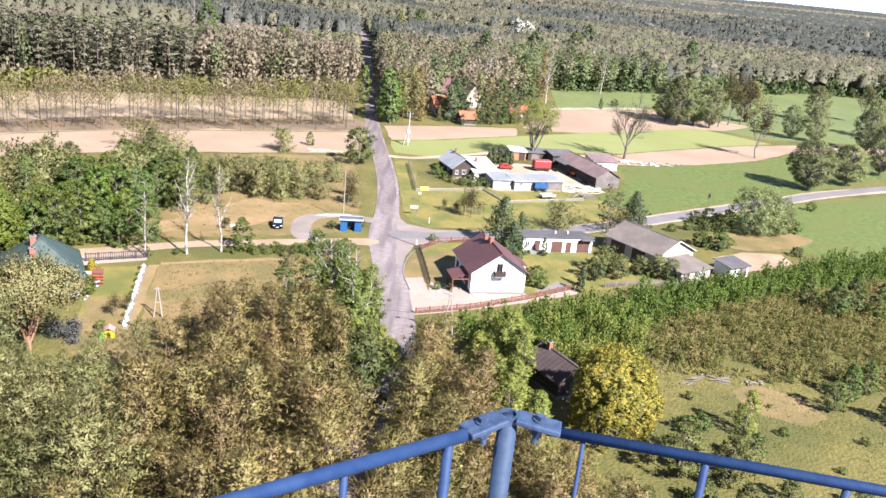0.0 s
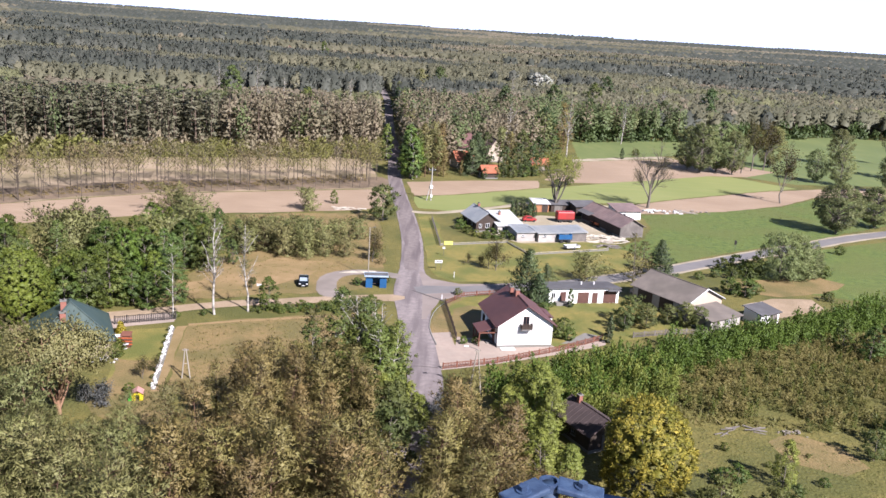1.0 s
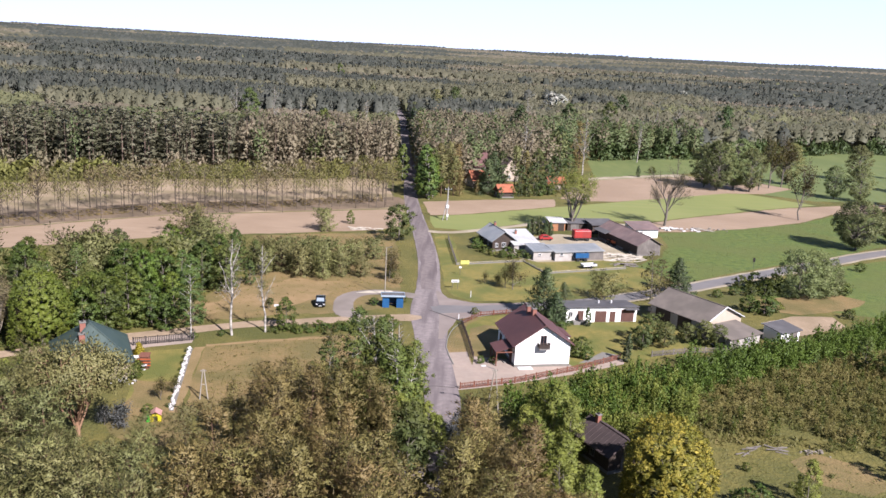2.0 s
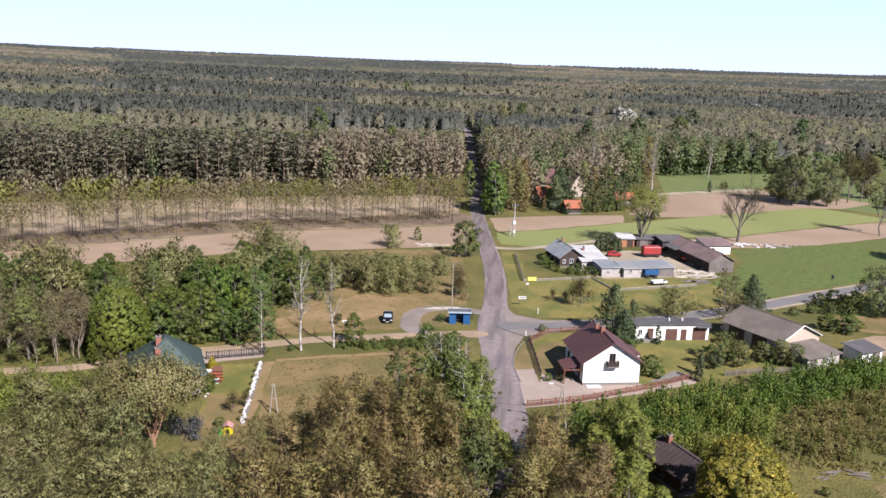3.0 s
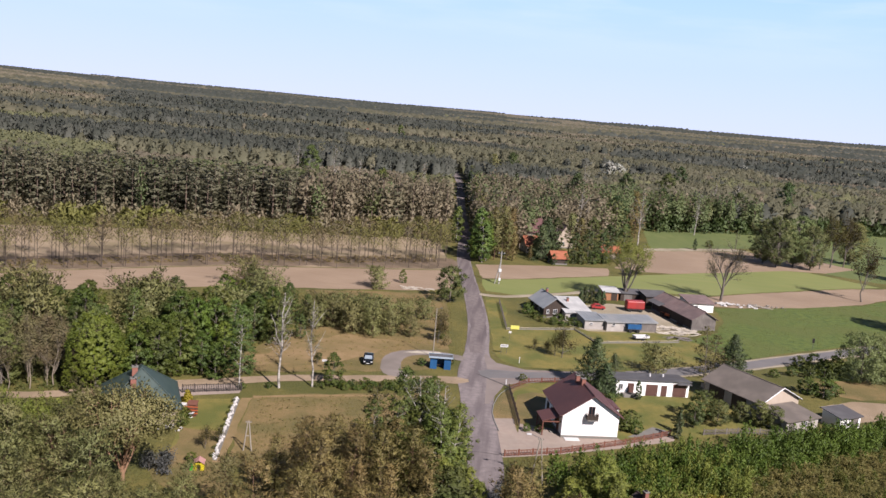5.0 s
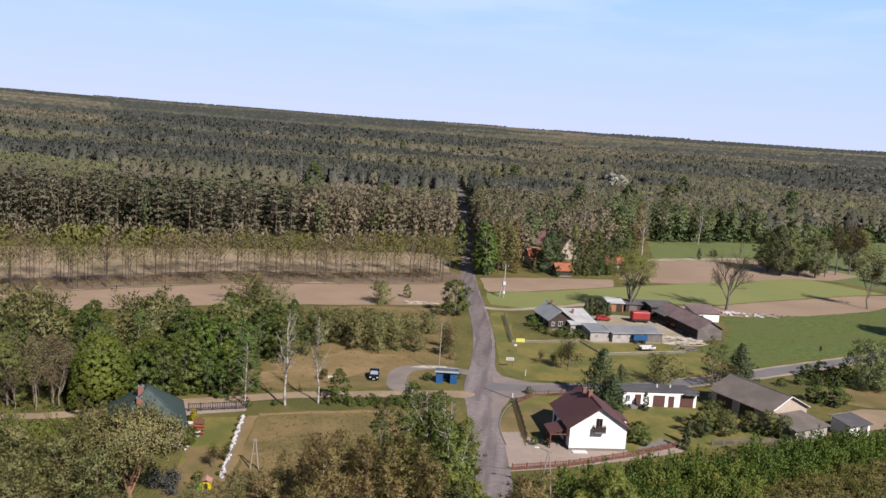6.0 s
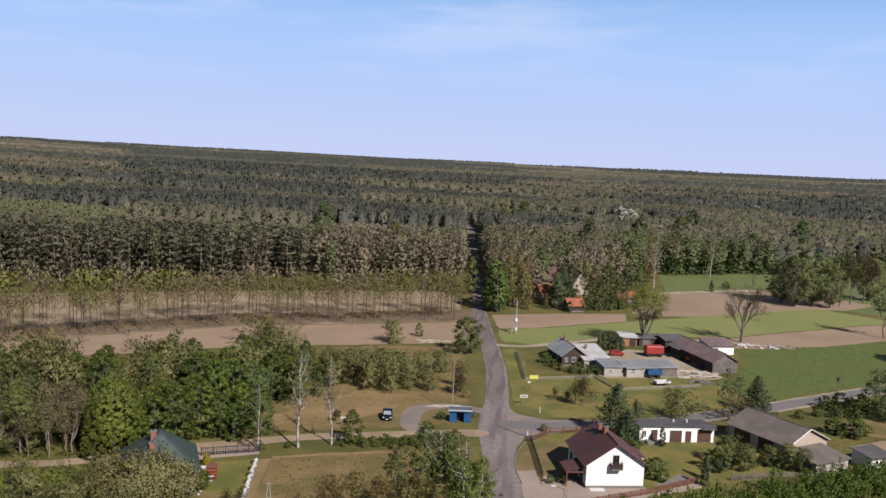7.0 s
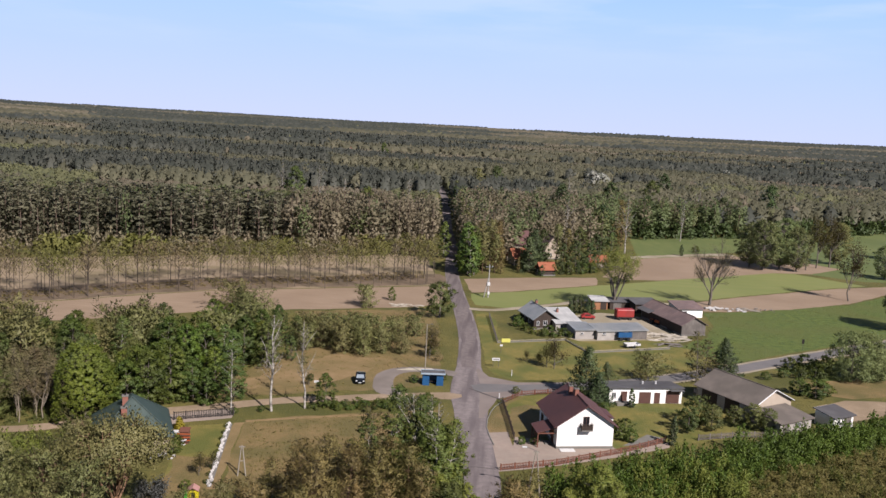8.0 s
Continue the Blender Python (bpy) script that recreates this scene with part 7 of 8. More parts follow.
# grey barn
barn = gable_house("barn", "old barn with grey felt roof and cream plastered gable", "barn", (41.4, 136.5), 35, 9.2, 12.4, 2.9, 5.1, "block_wall", "grey_roof", 0.4, gable="cream_wall")
door(barn, 4.5, 2.8, 2.4, 0.0, "dark_wood", face="west")
door(barn, 9.4, 3.2, 2.4, 0.0, "dark_wood", face="west")
window(barn, 12.6, 1.2, 0.9, 0.8, 0.0, "west", "old_wood")
pc = part("parapet", rod((-0.3, -0.4, 2.8), (4.6, -0.4, 5.15), 0.1, sides=4), M["white_paint"], barn, "whitewashed gable edge")
part("parapet", rod((4.6, -0.4, 5.15), (9.5, -0.4, 2.8), 0.1, sides=4), M["white_paint"], barn)
annex = shed("lean_to_shed", "low lean-to shed with a dark grey felt roof", "shed", (44.0, 131.0), 35, 7.6, 5.1, 2.1, 2.6, "block_wall", "grey_roof", 0.35)
door(annex, 1.4, 1.1, 1.9, 0.0, "old_wood")
window(annex, 4.5, 0.9, 0.9, 0.8)
sh2 = shed("shed", "small white-walled shed with dark sloping felt roof", "shed", (54.0, 136.0), 33, 4.8, 3.6, 2.05, 2.5, "white_wall", "dark_felt", 0.3)
part("kerb_strip", boxes((-0.3, 5.1, 3.88, 4.0, 2.42, 2.6)), M["white_paint"], sh2)
door(sh2, 3.3, 1.7, 1.75, 0.0, "old_wood")
window(sh2, 1.2, 0.9, 0.8, 0.7)

# farmstead
fh = gable_house("farmhouse", "dark timber farmhouse with pale blue metal roof", "house", (6.6, 190.6), 20, 5.6, 9.2, 2.7, 4.7, "dark_wood", "metal_roof", 0.5, seams=0.6)
window(fh, 2.8, 1.0, 1.0, 1.1)
window(fh, 1.0, 1.0, 0.7, 1.0)
window(fh, 3.0, 1.0, 0.9, 1.1, 0.0, "west")
window(fh, 6.2, 1.0, 0.9, 1.1, 0.0, "west")
chimney(fh, 2.9, 6.5, 4.3, 5.5, 0.5)
fw = shed("farm_wing", "low farmhouse wing with bleached sheet roof", "outbuilding", (11.6, 190.2), 20, 6.4, 9.0, 2.0, 3.5, "block_wall", "pale_roof", 0.3, seams=0.8)
chimney(fw, 2.8, 6.2, 2.9, 3.9, 0.45)
window(fw, 1.4, 0.9, 0.7, 0.8)
fm = shed("block_shed", "small block-built shed with blue-grey sheet roof", "shed", (15.7, 184.3), 17, 4.4, 5.6, 2.15, 2.5, "block_wall", "metal_roof", 0.3, seams=0.7)
window(fm, 1.5, 1.1, 0.6, 0.5)
ff = shed("block_shed", "long block-built shed with blue-grey sheet roof", "shed", (20.6, 184.8), 20.5, 12.2, 4.8, 2.1, 2.55, "block_wall", "metal_roof", 0.3, seams=0.7)
window(ff, 1.6, 1.2, 0.7, 0.6)
window(ff, 4.5, 1.2, 0.7, 0.6)
part("board_wall", boxes((7.4, 12.2, -0.05, -0.003, 0, 2.05)), M["old_wood"], ff)
fb = gable_house("farm_barn", "long dark timber barn with red-brown sheet roof", "barn", (40.8, 194.4), 20.5, 6.2, 19.0, 2.75, 4.5, "dark_wood", "rust_roof", 0.4, gable="old_wood", seams=0.9)
for x in np.linspace(0.3, 5.9, 15):
    part("board", boxes((x - 0.13, x + 0.13, -0.045, -0.003, 0.0, 2.7)), M["old_wood"], fb)
door(fb, 5.0, 2.6, 2.3, 0.0, "dark_wood", face="west")
door(fb, 11.0, 2.6, 2.3, 0.0, "dark_wood", face="west")
part("dormer_roof", slab([(-1.6, 13.0, 2.5), (-1.6, 19.0, 2.5), (0.1, 19.0, 3.0), (0.1, 13.0, 3.0)], 0.1), M["dark_felt"], fb)
fx = shed("barn_annex", "low white-walled annex with a brown sheet roof", "outbuilding", (43.8, 214.8), 14, 6.6, 6.0, 2.3, 3.0, "white_wall", "rust_roof", 0.4)
window(fx, 2.0, 1.0, 0.8, 0.7)
s3 = shed("timber_shed", "orange-brown timber shed with pale roof", "shed", (22.4, 217.5), 12, 4.0, 4.0, 2.3, 2.8, "orange_boards", "pale_roof", 0.35)
door(s3, 2.9, 1.4, 1.9, 0.0, "dark_wood")
s4 = shed("timber_shed", "dark open timber shed with a felt roof", "shed", (27.0, 219.0), 12, 6.5, 3.6, 2.1, 2.5, "dark_wood", "dark_felt", 0.3)
door(s4, 2.0, 2.0, 1.8, 0.0, "old_wood")
s5 = shed("timber_shed", "dark weathered shed with a humped felt roof", "shed", (33.2, 216.2), 16, 6.5, 5.0, 2.5, 3.0, "dark_wood", "dark_felt", 0.35)
door(s5, 3.0, 2.2, 2.0, 0.0, "old_wood")

# green-roofed house: hipped roof
gh = thing("house", "house with steep dark green hipped roof", "house", (-50.6, 107.9, 0), 27)
part("wall", boxes((-4.7, 4.7, -4.9, -4.6, -0.2, 2.5)), M["cream_wall"], gh)
part("wall", boxes((-4.7, 4.7, 4.6, 4.9, -0.2, 2.5)), M["cream_wall"], gh)
part("wall", boxes((-4.7, -4.4, -4.6, 4.6, -0.2, 2.5)), M["cream_wall"], gh)
part("wall", boxes((4.4, 4.7, -4.6, 4.6, -0.2, 2.5)), M["cream_wall"], gh)
ex, ey, zr = 5.2, 5.5, 6.7
for pts in ([(-ex, -ey, 2.35), (ex, -ey, 2.35), (0, -0.6, zr)], [(-ex, ey, 2.35), (ex, ey, 2.35), (0, 0.6, zr)], [(-ex, -ey, 2.35), (-ex, ey, 2.35), (0, 0.6, zr), (0, -0.6, zr)], [(ex, -ey, 2.35), (ex, ey, 2.35), (0, 0.6, zr), (0, -0.6, zr)]):
    part("roof", slab(pts, 0.14), M["green_roof"], gh)
for a in ((-ex, -ey), (ex, -ey), (-ex, ey), (ex, ey)):
    part("hip_cap", rod((a[0], a[1], 2.4), (0, math.copysign(0.6, a[1]), zr + 0.05), 0.09, sides=6), M["green_roof"], gh)
for a, b2 in (((-ex, -ey), (ex, -ey)), ((ex, -ey), (ex, ey)), ((ex, ey), (-ex, ey)), ((-ex, ey), (-ex, -ey))):
    part("gutter", rod((*a, 2.28), (*b2, 2.28), 0.07, sides=6), M["steel"], gh)
chimney(gh, -0.9, -0.7, 5.2, 6.95, 0.75)
chimney(gh, -1.1, -2.5, 4.2, 5.9, 0.75)
for x in (-2.4, 1.8):
    window(gh, x, 0.9, 1.2, 1.3, -4.9)
    window(gh, x, 0.9, 1.2, 1.3, 4.7, "east")
door(gh, 2.0, 1.0, 2.0, 4.7, "door_brown", face="east")

# dark hut under the yellow-green tree
hut = gable_house("hut", "old dark hut with purple-grey sheet roof", "hut", (12.9, 94.2), -61, 4.6, 6.6, 2.5, 3.9, "dark_wood", "hut_roof", 0.4, seams=0.7)
hut.matrix_basis = pose(17.6, 86.9, 0, 0, 0, 29)
chimney(hut, 2.2, 5.2, 3.5, 4.7, 0.5)
window(hut, 3.0, 1.0, 0.8, 0.8, 0.0, "west", "old_wood")
door(hut, 2.3, 0.9, 1.9, 0.0, "old_wood")

# houses in the eastern wood
rh = gable_house("house", "tall house with faded pink-red roof among trees", "house", (5.4, 289.2), 84, 6.4, 6.6, 6.4, 10.4, "cream_wall", "red_roof", 0.5)
for x in (1.6, 4.6):
    window(rh, x, 1.0, 1.2, 1.4)
    window(rh, x, 4.0, 1.2, 1.4)
window(rh, 3.2, 6.6, 1.0, 1.2)
chimney(rh, 3.2, 5.5, 9.2, 11.0, 0.6)
oh = gable_house("summer_house", "low building with bright orange roof among trees", "house", (-0.6, 284.2), -62, 5.0, 6.4, 2.8, 5.4, "cream_wall", "orange_roof", 0.5)
window(oh, 2.0, 0.9, 1.0, 1.0)
o2 = gable_house("summer_house", "low building with orange roof behind shrubs", "house", (8.6, 266.6), -68, 4.2, 5.0, 2.2, 4.0, "dark_wood", "orange_roof", 0.4)
window(o2, 1.6, 0.8, 0.8, 0.8)
o3 = gable_house("summer_house", "small house with pale brown roof among trees", "house", (12.6, 298.0), 15, 5.6, 6.0, 4.6, 8.2, "cream_wall", "rust_roof", 0.4)
window(o3, 2.0, 1.2, 1.0, 1.0)
o4 = gable_house("summer_house", "small orange-roofed house by the field", "house", (26.5, 290.0), -78, 4.6, 6.0, 2.2, 4.0, "cream_wall", "orange_roof", 0.4)
window(o4, 2.0, 0.9, 0.9, 0.9)
far = gable_house("house", "distant house with orange roof above the forest", "house", (-182, 905), 10, 7, 8, 11.5, 15, "cream_wall", "orange_roof", 0.6)
window(far, 4, 7, 1.4, 1.6)

# ---- small things ----
# tower platform under the camera, with its blue tubular railing
A = Vector((0.199, 1.395, 45.222))  # top of the corner post
L_DIR, R_DIR = Vector((-0.813, -0.582, 0)), Vector((0.9785, -0.2062, 0))
side = 1.7
ctr = A + (L_DIR + R_DIR).normalized() * (side / (2 * math.sin(math.pi / 8)))
tower = thing("lookout_tower", "steel look-out tower with blue tubular railing", "tower", (0, 0, 0))
corner = []
for k in range(8):
    v = Matrix.Rotation(k * math.pi / 4, 3, "Z") @ (A - ctr)
    corner.append(ctr + v)
deck = bmesh.new()
DECK = 44.12
slab([(c.x + (c.x - ctr.x) * 0.04, c.y + (c.y - ctr.y) * 0.04, DECK) for c in corner], 0.06, deck)
part("deck", deck, M["zinc"], tower)
for c in corner:
    post = part("post", rod((c.x, c.y, DECK), (c.x, c.y, c.z - 0.002), 0.019, sides=20), M["rail_post"], tower, smooth=True)
    part("post_rim", ring_bm((c.x, c.y, c.z), 0.019, 0.0145, 0.012), M["rail_worn"], post)
for i in range(8):
    a, b = corner[i], corner[(i + 1) % 8]
    d = (b - a).normalized()
    p0, p1 = a + d * 0.075 - Vector((0, 0, 0.017)), b - d * 0.075 - Vector((0, 0, 0.017))
    part("handrail", rod(p0, p1, 0.0125 if i != 7 else 0.0105, sides=18), M["rail_paint"], tower, smooth=True)
    for zz in (0.55, 0.95):
        part("midrail", rod(a + d * 0.02 - Vector((0, 0, zz)), b - d * 0.02 - Vector((0, 0, zz)), 0.009, sides=10), M["rail_paint"], tower, smooth=True)
    for s, thick in ((0.135, 0.0098), (0.345, 0.007), (0.6, 0.0072), (0.85, 0.007), (1.09, 0.0074), (1.335, 0.0075), (1.557, 0.0042)):
        q = a + d * s - Vector((0, 0, 0.02))
        part("baluster", rod(q, (q.x, q.y, DECK), thick, sides=10), M["rail_paint"], tower, smooth=True)
    for end, sg in ((a, 1), (b, -1)):
        m = Matrix.Translation(end + d * sg * 0.055 - Vector((0, 0, 0.004))) @ Matrix.Rotation(math.atan2(d.y * sg, d.x * sg), 4, "Z") @ Matrix.Rotation(0.12, 4, "Y")
        cl = boxes((-0.04, 0.045, -0.023, 0.023, -0.008, 0.004), bevel=0.003)
        bmesh.ops.transform(cl, matrix=m, verts=cl.verts)
        clamp = part("clamp_plate", cl, M["rail_worn"], tower, "worn pale blue clamp plate")
        for nm, r, z0, z1, sd in (("washer", 0.0145, 0.004, 0.007, 16), ("bolt_head", 0.0095, 0.007, 0.0155, 6), ("bolt_end", 0.0065, -0.042, -0.008, 10), ("nut", 0.011, -0.026, -0.012, 6)):
            bb = rod((0.004, 0, z0), (0.004, 0, z1), r, sides=sd)
            bmesh.ops.transform(bb, matrix=m, verts=bb.verts)
            part(nm, bb, M["rail_worn"], clamp)
for sx2, sy2 in ((-1, -1), (1, -1), (1, 1), (-1, 1)):
    part("leg", rod((ctr.x + sx2 * 3.2, ctr.y + sy2 * 3.2, -0.3), (ctr.x + sx2 * 1.25, ctr.y + sy2 * 1.25, DECK - 0.06), 0.11, 0.08, 10), M["zinc"], tower)
for k in range(9):
    z = 4.0 + k * 4.6
    w = 3.2 + (1.25 - 3.2) * (z + 0.3) / 44.4
    for a2, b2 in (((-1, -1), (1, -1)), ((1, -1), (1, 1)), ((1, 1), (-1, 1)), ((-1, 1), (-1, -1))):
        part("brace", rod((ctr.x + a2[0] * w, ctr.y + a2[1] * w, z), (ctr.x + b2[0] * w, ctr.y + b2[1] * w, z), 0.04, sides=6), M["zinc"], tower)

# parked black car
car = thing("car", "small black hatchback parked on dry grass", "car", (-24.9, 142.6, 0.0), 8)
bd = bmesh.new()
prof = [(-1.95, 0.3), (-2.0, 0.55), (-1.9, 0.82), (-1.1, 0.92), (-0.45, 1.42), (0.2, 1.5), (1.1, 1.46), (1.75, 0.95), (1.92, 0.85), (1.95, 0.4), (1.8, 0.26), (-1.8, 0.26)]
body = prism(prof, -0.84, 0.84, "x")
bmesh.ops.bevel(body, geom=list(body.edges), offset=0.07, segments=2, affect="EDGES")
part("body", body, M["car_black"], car, smooth=False)
part("windscreen", slab([(-0.7, -1.13, 0.98), (0.7, -1.13, 0.98), (0.62, -0.52, 1.44), (-0.62, -0.52, 1.44)], 0.03), M["car_glass"], car)
part("rear_window", slab([(-0.66, 1.2, 1.44), (0.66, 1.2, 1.44), (0.72, 1.72, 1.02), (-0.72, 1.72, 1.02)], 0.03), M["car_glass"], car)
for sg in (-1, 1):
    part("side_window", prism([(-0.75, 0.98), (1.35, 1.0), (0.95, 1.38), (-0.32, 1.36)], sg * 0.845, sg * 0.855, "x"), M["car_glass"], car)
    part("headlight", boxes((sg * 0.62 - 0.16, sg * 0.62 + 0.16, -2.0, -1.9, 0.6, 0.76), bevel=0.03), M["white_paint"], car)
    part("tail_light", boxes((sg * 0.7 - 0.1, sg * 0.7 + 0.1, 1.84, 1.96, 0.65, 0.95), bevel=0.02), M["red_paint"], car)
    part("mirror", boxes((sg * 0.93 - 0.08, sg * 0.93 + 0.08, -0.72, -0.6, 0.95, 1.08), bevel=0.03), M["car_black"], car)
    for y in (-1.25, 1.2):
        wh = part("wheel", rod((sg * 0.72, y, 0.3), (sg * 0.87, y, 0.3), 0.3, sides=18), M["tyre"], car)
        part("rim", rod((sg * 0.86, y, 0.3), (sg * 0.885, y, 0.3), 0.19, sides=14), M["zinc"], wh)
part("bumper", boxes((-0.8, 0.8, -2.06, -1.92, 0.3, 0.52), bevel=0.04), M["car_black"], car)
part("plate", boxes((-0.26, 0.26, -2.075, -2.06, 0.36, 0.47)), M["white_paint"], car)

# bus shelter
bs = thing("bus_shelter", "blue bus shelter with pale blue flat roof", "bus shelter", (-13.9, 143.0, 0.0), 8)
part("back_wall", boxes((0, 3.7, 1.55, 1.62, 0.0, 2.25)), M["blue_paint"], bs)
part("side_wall", boxes((0, 0.07, 0.1, 1.55, 0.0, 2.25)), M["blue_paint"], bs)
part("side_wall", boxes((3.63, 3.7, 0.1, 1.55, 0.0, 2.25)), M["blue_paint"], bs)
part("front_panel", boxes((0.07, 1.2, 0.1, 0.16, 0.0, 2.2)), M["blue_paint"], bs)
part("front_panel", boxes((2.5, 3.63, 0.1, 0.16, 0.0, 2.2)), M["blue_paint"], bs)
rf = part("roof", boxes((-0.25, 3.95, -0.25, 1.85, 2.25, 2.31)), M["dark_felt"], bs)
part("fascia", boxes((-0.28, 3.98, -0.3, -0.25, 2.1, 2.4), (-0.28, 3.98, 1.85, 1.9, 2.1, 2.4), (-0.3, -0.25, -0.25, 1.85, 2.1, 2.4), (3.95, 4.0, -0.25, 1.85, 2.1, 2.4)), M["pale_blue"], rf)
part("bench", boxes((0.3, 3.4, 1.1, 1.5, 0.42, 0.48), (0.5, 0.6, 1.15, 1.45, 0, 0.42), (3.1, 3.2, 1.15, 1.45, 0, 0.42)), M["dark_wood"], bs)


# poles
def lamp_pole(x, y, h, turn, label):
    p = thing("street_lamp", label, "street lamp", (x, y, 0), turn)
    part("pole", rod((0, 0, -0.2), (0, 0, h), 0.11, 0.07, 10), M["pole_wood"], p)
    part("arm", rod((0, 0, h - 0.2), (0.7, 0, h + 0.1), 0.03, sides=6), M["zinc"], p)
    part("lamp_head", boxes((0.6, 1.05, -0.11, 0.11, h + 0.04, h + 0.14), bevel=0.03), M["zinc"], p)
    return p


def a_frame(x, y, h, turn, lamp, label):
    p = thing("utility_pole", label, "utility pole", (x, y, 0), turn)
    for sg in (-1, 1):
        part("leg", rod((sg * h * 0.13, 0, -0.2), (sg * 0.07, 0, h), 0.1, 0.075, 8), M["pole_wood"], p)
    part("crosspiece", rod((-h * 0.07, 0, h * 0.5), (h * 0.07, 0, h * 0.5), 0.06, sides=6), M["pole_wood"], p)
    part("crossarm", boxes((-0.38, 0.38, -0.05, 0.05, h - 0.23, h - 0.13)), M["pole_wood"], p)
    for k in (-0.3, 0.3):
        part("insulator", rod((k, 0, h - 0.13), (k, 0, h + 0.02), 0.04, 0.025, 8), M["old_wood"], p)
    if lamp:
        arm = part("lamp_arm", rod((0, 0, h), (-1.3, 0.0, h + 0.5), 0.035, sides=6), M["zinc"], p)
        part("lamp_head", boxes((-1.85, -1.25, -0.14, 0.14, h + 0.42, h + 0.55), bevel=0.03), M["white_paint"], arm)
    return p


lamp_pole(-14.2, 150.0, 9.4, 0, "grey concrete street lamp pole behind the bus shelter")
a_frame(-32.4, 100.0, 4.1, 10, False, "grey timber A-frame pole on the dry grass")
a_frame(4.9, 101.0, 6.2, 8, True, "timber A-frame pole with a street lamp by the thicket")
tp = thing("utility_pole", "concrete pole carrying a pale transformer box", "utility pole", (-5.1, 223.7, 0), 15)
part("pole", rod((0, 0, -0.2), (0, 0, 9.0), 0.2, 0.14, 10), M["pole_concrete"], tp)
part("strut", rod((-1.2, 0, -0.2), (-0.1, 0, 5.5), 0.14, 0.12, 8), M["pole_concrete"], tp)
part("transformer", boxes((-0.45, 0.35, -0.4, 0.4, 3.3, 4.2), bevel=0.08), M["white_paint"], tp)
part("cabinet", boxes((-0.3, 0.3, -0.5, -0.22, 0.9, 1.7), bevel=0.04), M["white_paint"], tp)
part("crossarm", boxes((-0.9, 0.9, -0.07, 0.07, 8.3, 8.45)), M["zinc"], tp)
for k in (-0.8, 0, 0.8):
    part("insulator", rod((k, 0, 8.45), (k, 0, 8.75), 0.07, 0.04, 8), M["white_paint"], tp)


# signs
def road_sign(x, y, w, h, z, turn, mat, label, legs=2):
    s = thing("road_sign", label, "sign", (x, y, 0), turn)
    for k in ((-w * 0.35, w * 0.35) if legs == 2 else (0,)):
        part("post", rod((k, 0.04, -0.2), (k, 0.04, z + h), 0.035, sides=8), M["zinc"], s)
    part("panel", boxes((-w / 2, w / 2, -0.02, 0.02, z, z + h), bevel=0.008), M[mat], s)
    return s


sg1 = road_sign(-1.3, 157.4, 1.5, 0.55, 1.4, 12, "white_paint", "white road name board on two posts")
part("writing", boxes((-0.6, 0.6, -0.025, -0.021, 1.6, 1.74)), M["steel"], sg1)
yb = thing("notice_board", "yellow board standing at the fence corner", "board", (0.4, 176.6, 0), 14)
part("panel", boxes((-0.95, 0.95, -0.04, 0.04, 0.15, 1.0), bevel=0.01), M["yellow_paint"], yb)
part("post", rod((-0.8, 0.06, -0.2), (-0.8, 0.06, 1.0), 0.05, sides=6), M["old_wood"], yb)
part("post", rod((0.8, 0.06, -0.2), (0.8, 0.06, 1.0), 0.05, sides=6), M["old_wood"], yb)
road_sign(-0.5, 168.0, 0.55, 0.4, 1.5, 12, "white_paint", "small white sign on a single post", 1)
road_sign(1.8, 151.8, 0.12, 1.2, 0.3, 0, "white_paint", "slim pale marker post beside the kerb", 1)
road_sign(-0.2, 139.2, 0.16, 0.9, 0.0, 0, "white_paint", "white marker post at the bend", 1)
road_sign(3.2, 142.6, 0.16, 0.9, 0.0, 0, "white_paint", "white marker post by the garden hedge", 1)
road_sign(-31.3, 136.0, 0.8, 0.4, 1.3, 5, "white_paint", "white board on a post in the clearing", 1)
road_sign(66.2, 188.6, 0.5, 1.0, 1.6, -20, "steel", "dark road sign seen from behind", 1)


# fences and walls
def post_fence(name, label, a, b, n, h, post_mat, rails, rail_mat, slats=0, group="", foot=0.0):
    a, b = Vector((*a, 0)), Vector((*b, 0))
    f = thing(name, label, "fence", tuple(a), math.degrees(math.atan2(b.y - a.y, b.x - a.x)), group or (name.replace("_", " ") + "s" if name != "iron_fence" else ""))
    ln = (b - a).length
    for k in range(n + 1):
        x = ln * k / n
        part("post", boxes((x - 0.06, x + 0.06, -0.06, 0.06, -0.2, h + 0.08), bevel=0.012), M[post_mat], f)
    for z in rails:
        part("rail", boxes((0, ln, -0.025, 0.025, z, z + 0.08)), M[rail_mat], f)
    for k in range(slats):
        x = ln * (k + 0.5) / slats
        part("slat", boxes((x - 0.045, x + 0.045, -0.055, -0.026, 0.08, h)), M[rail_mat], f)
    if foot:
        part("footing", boxes((0, ln, -0.1, 0.1, -0.1, foot)), M["concrete"], f)
    return f


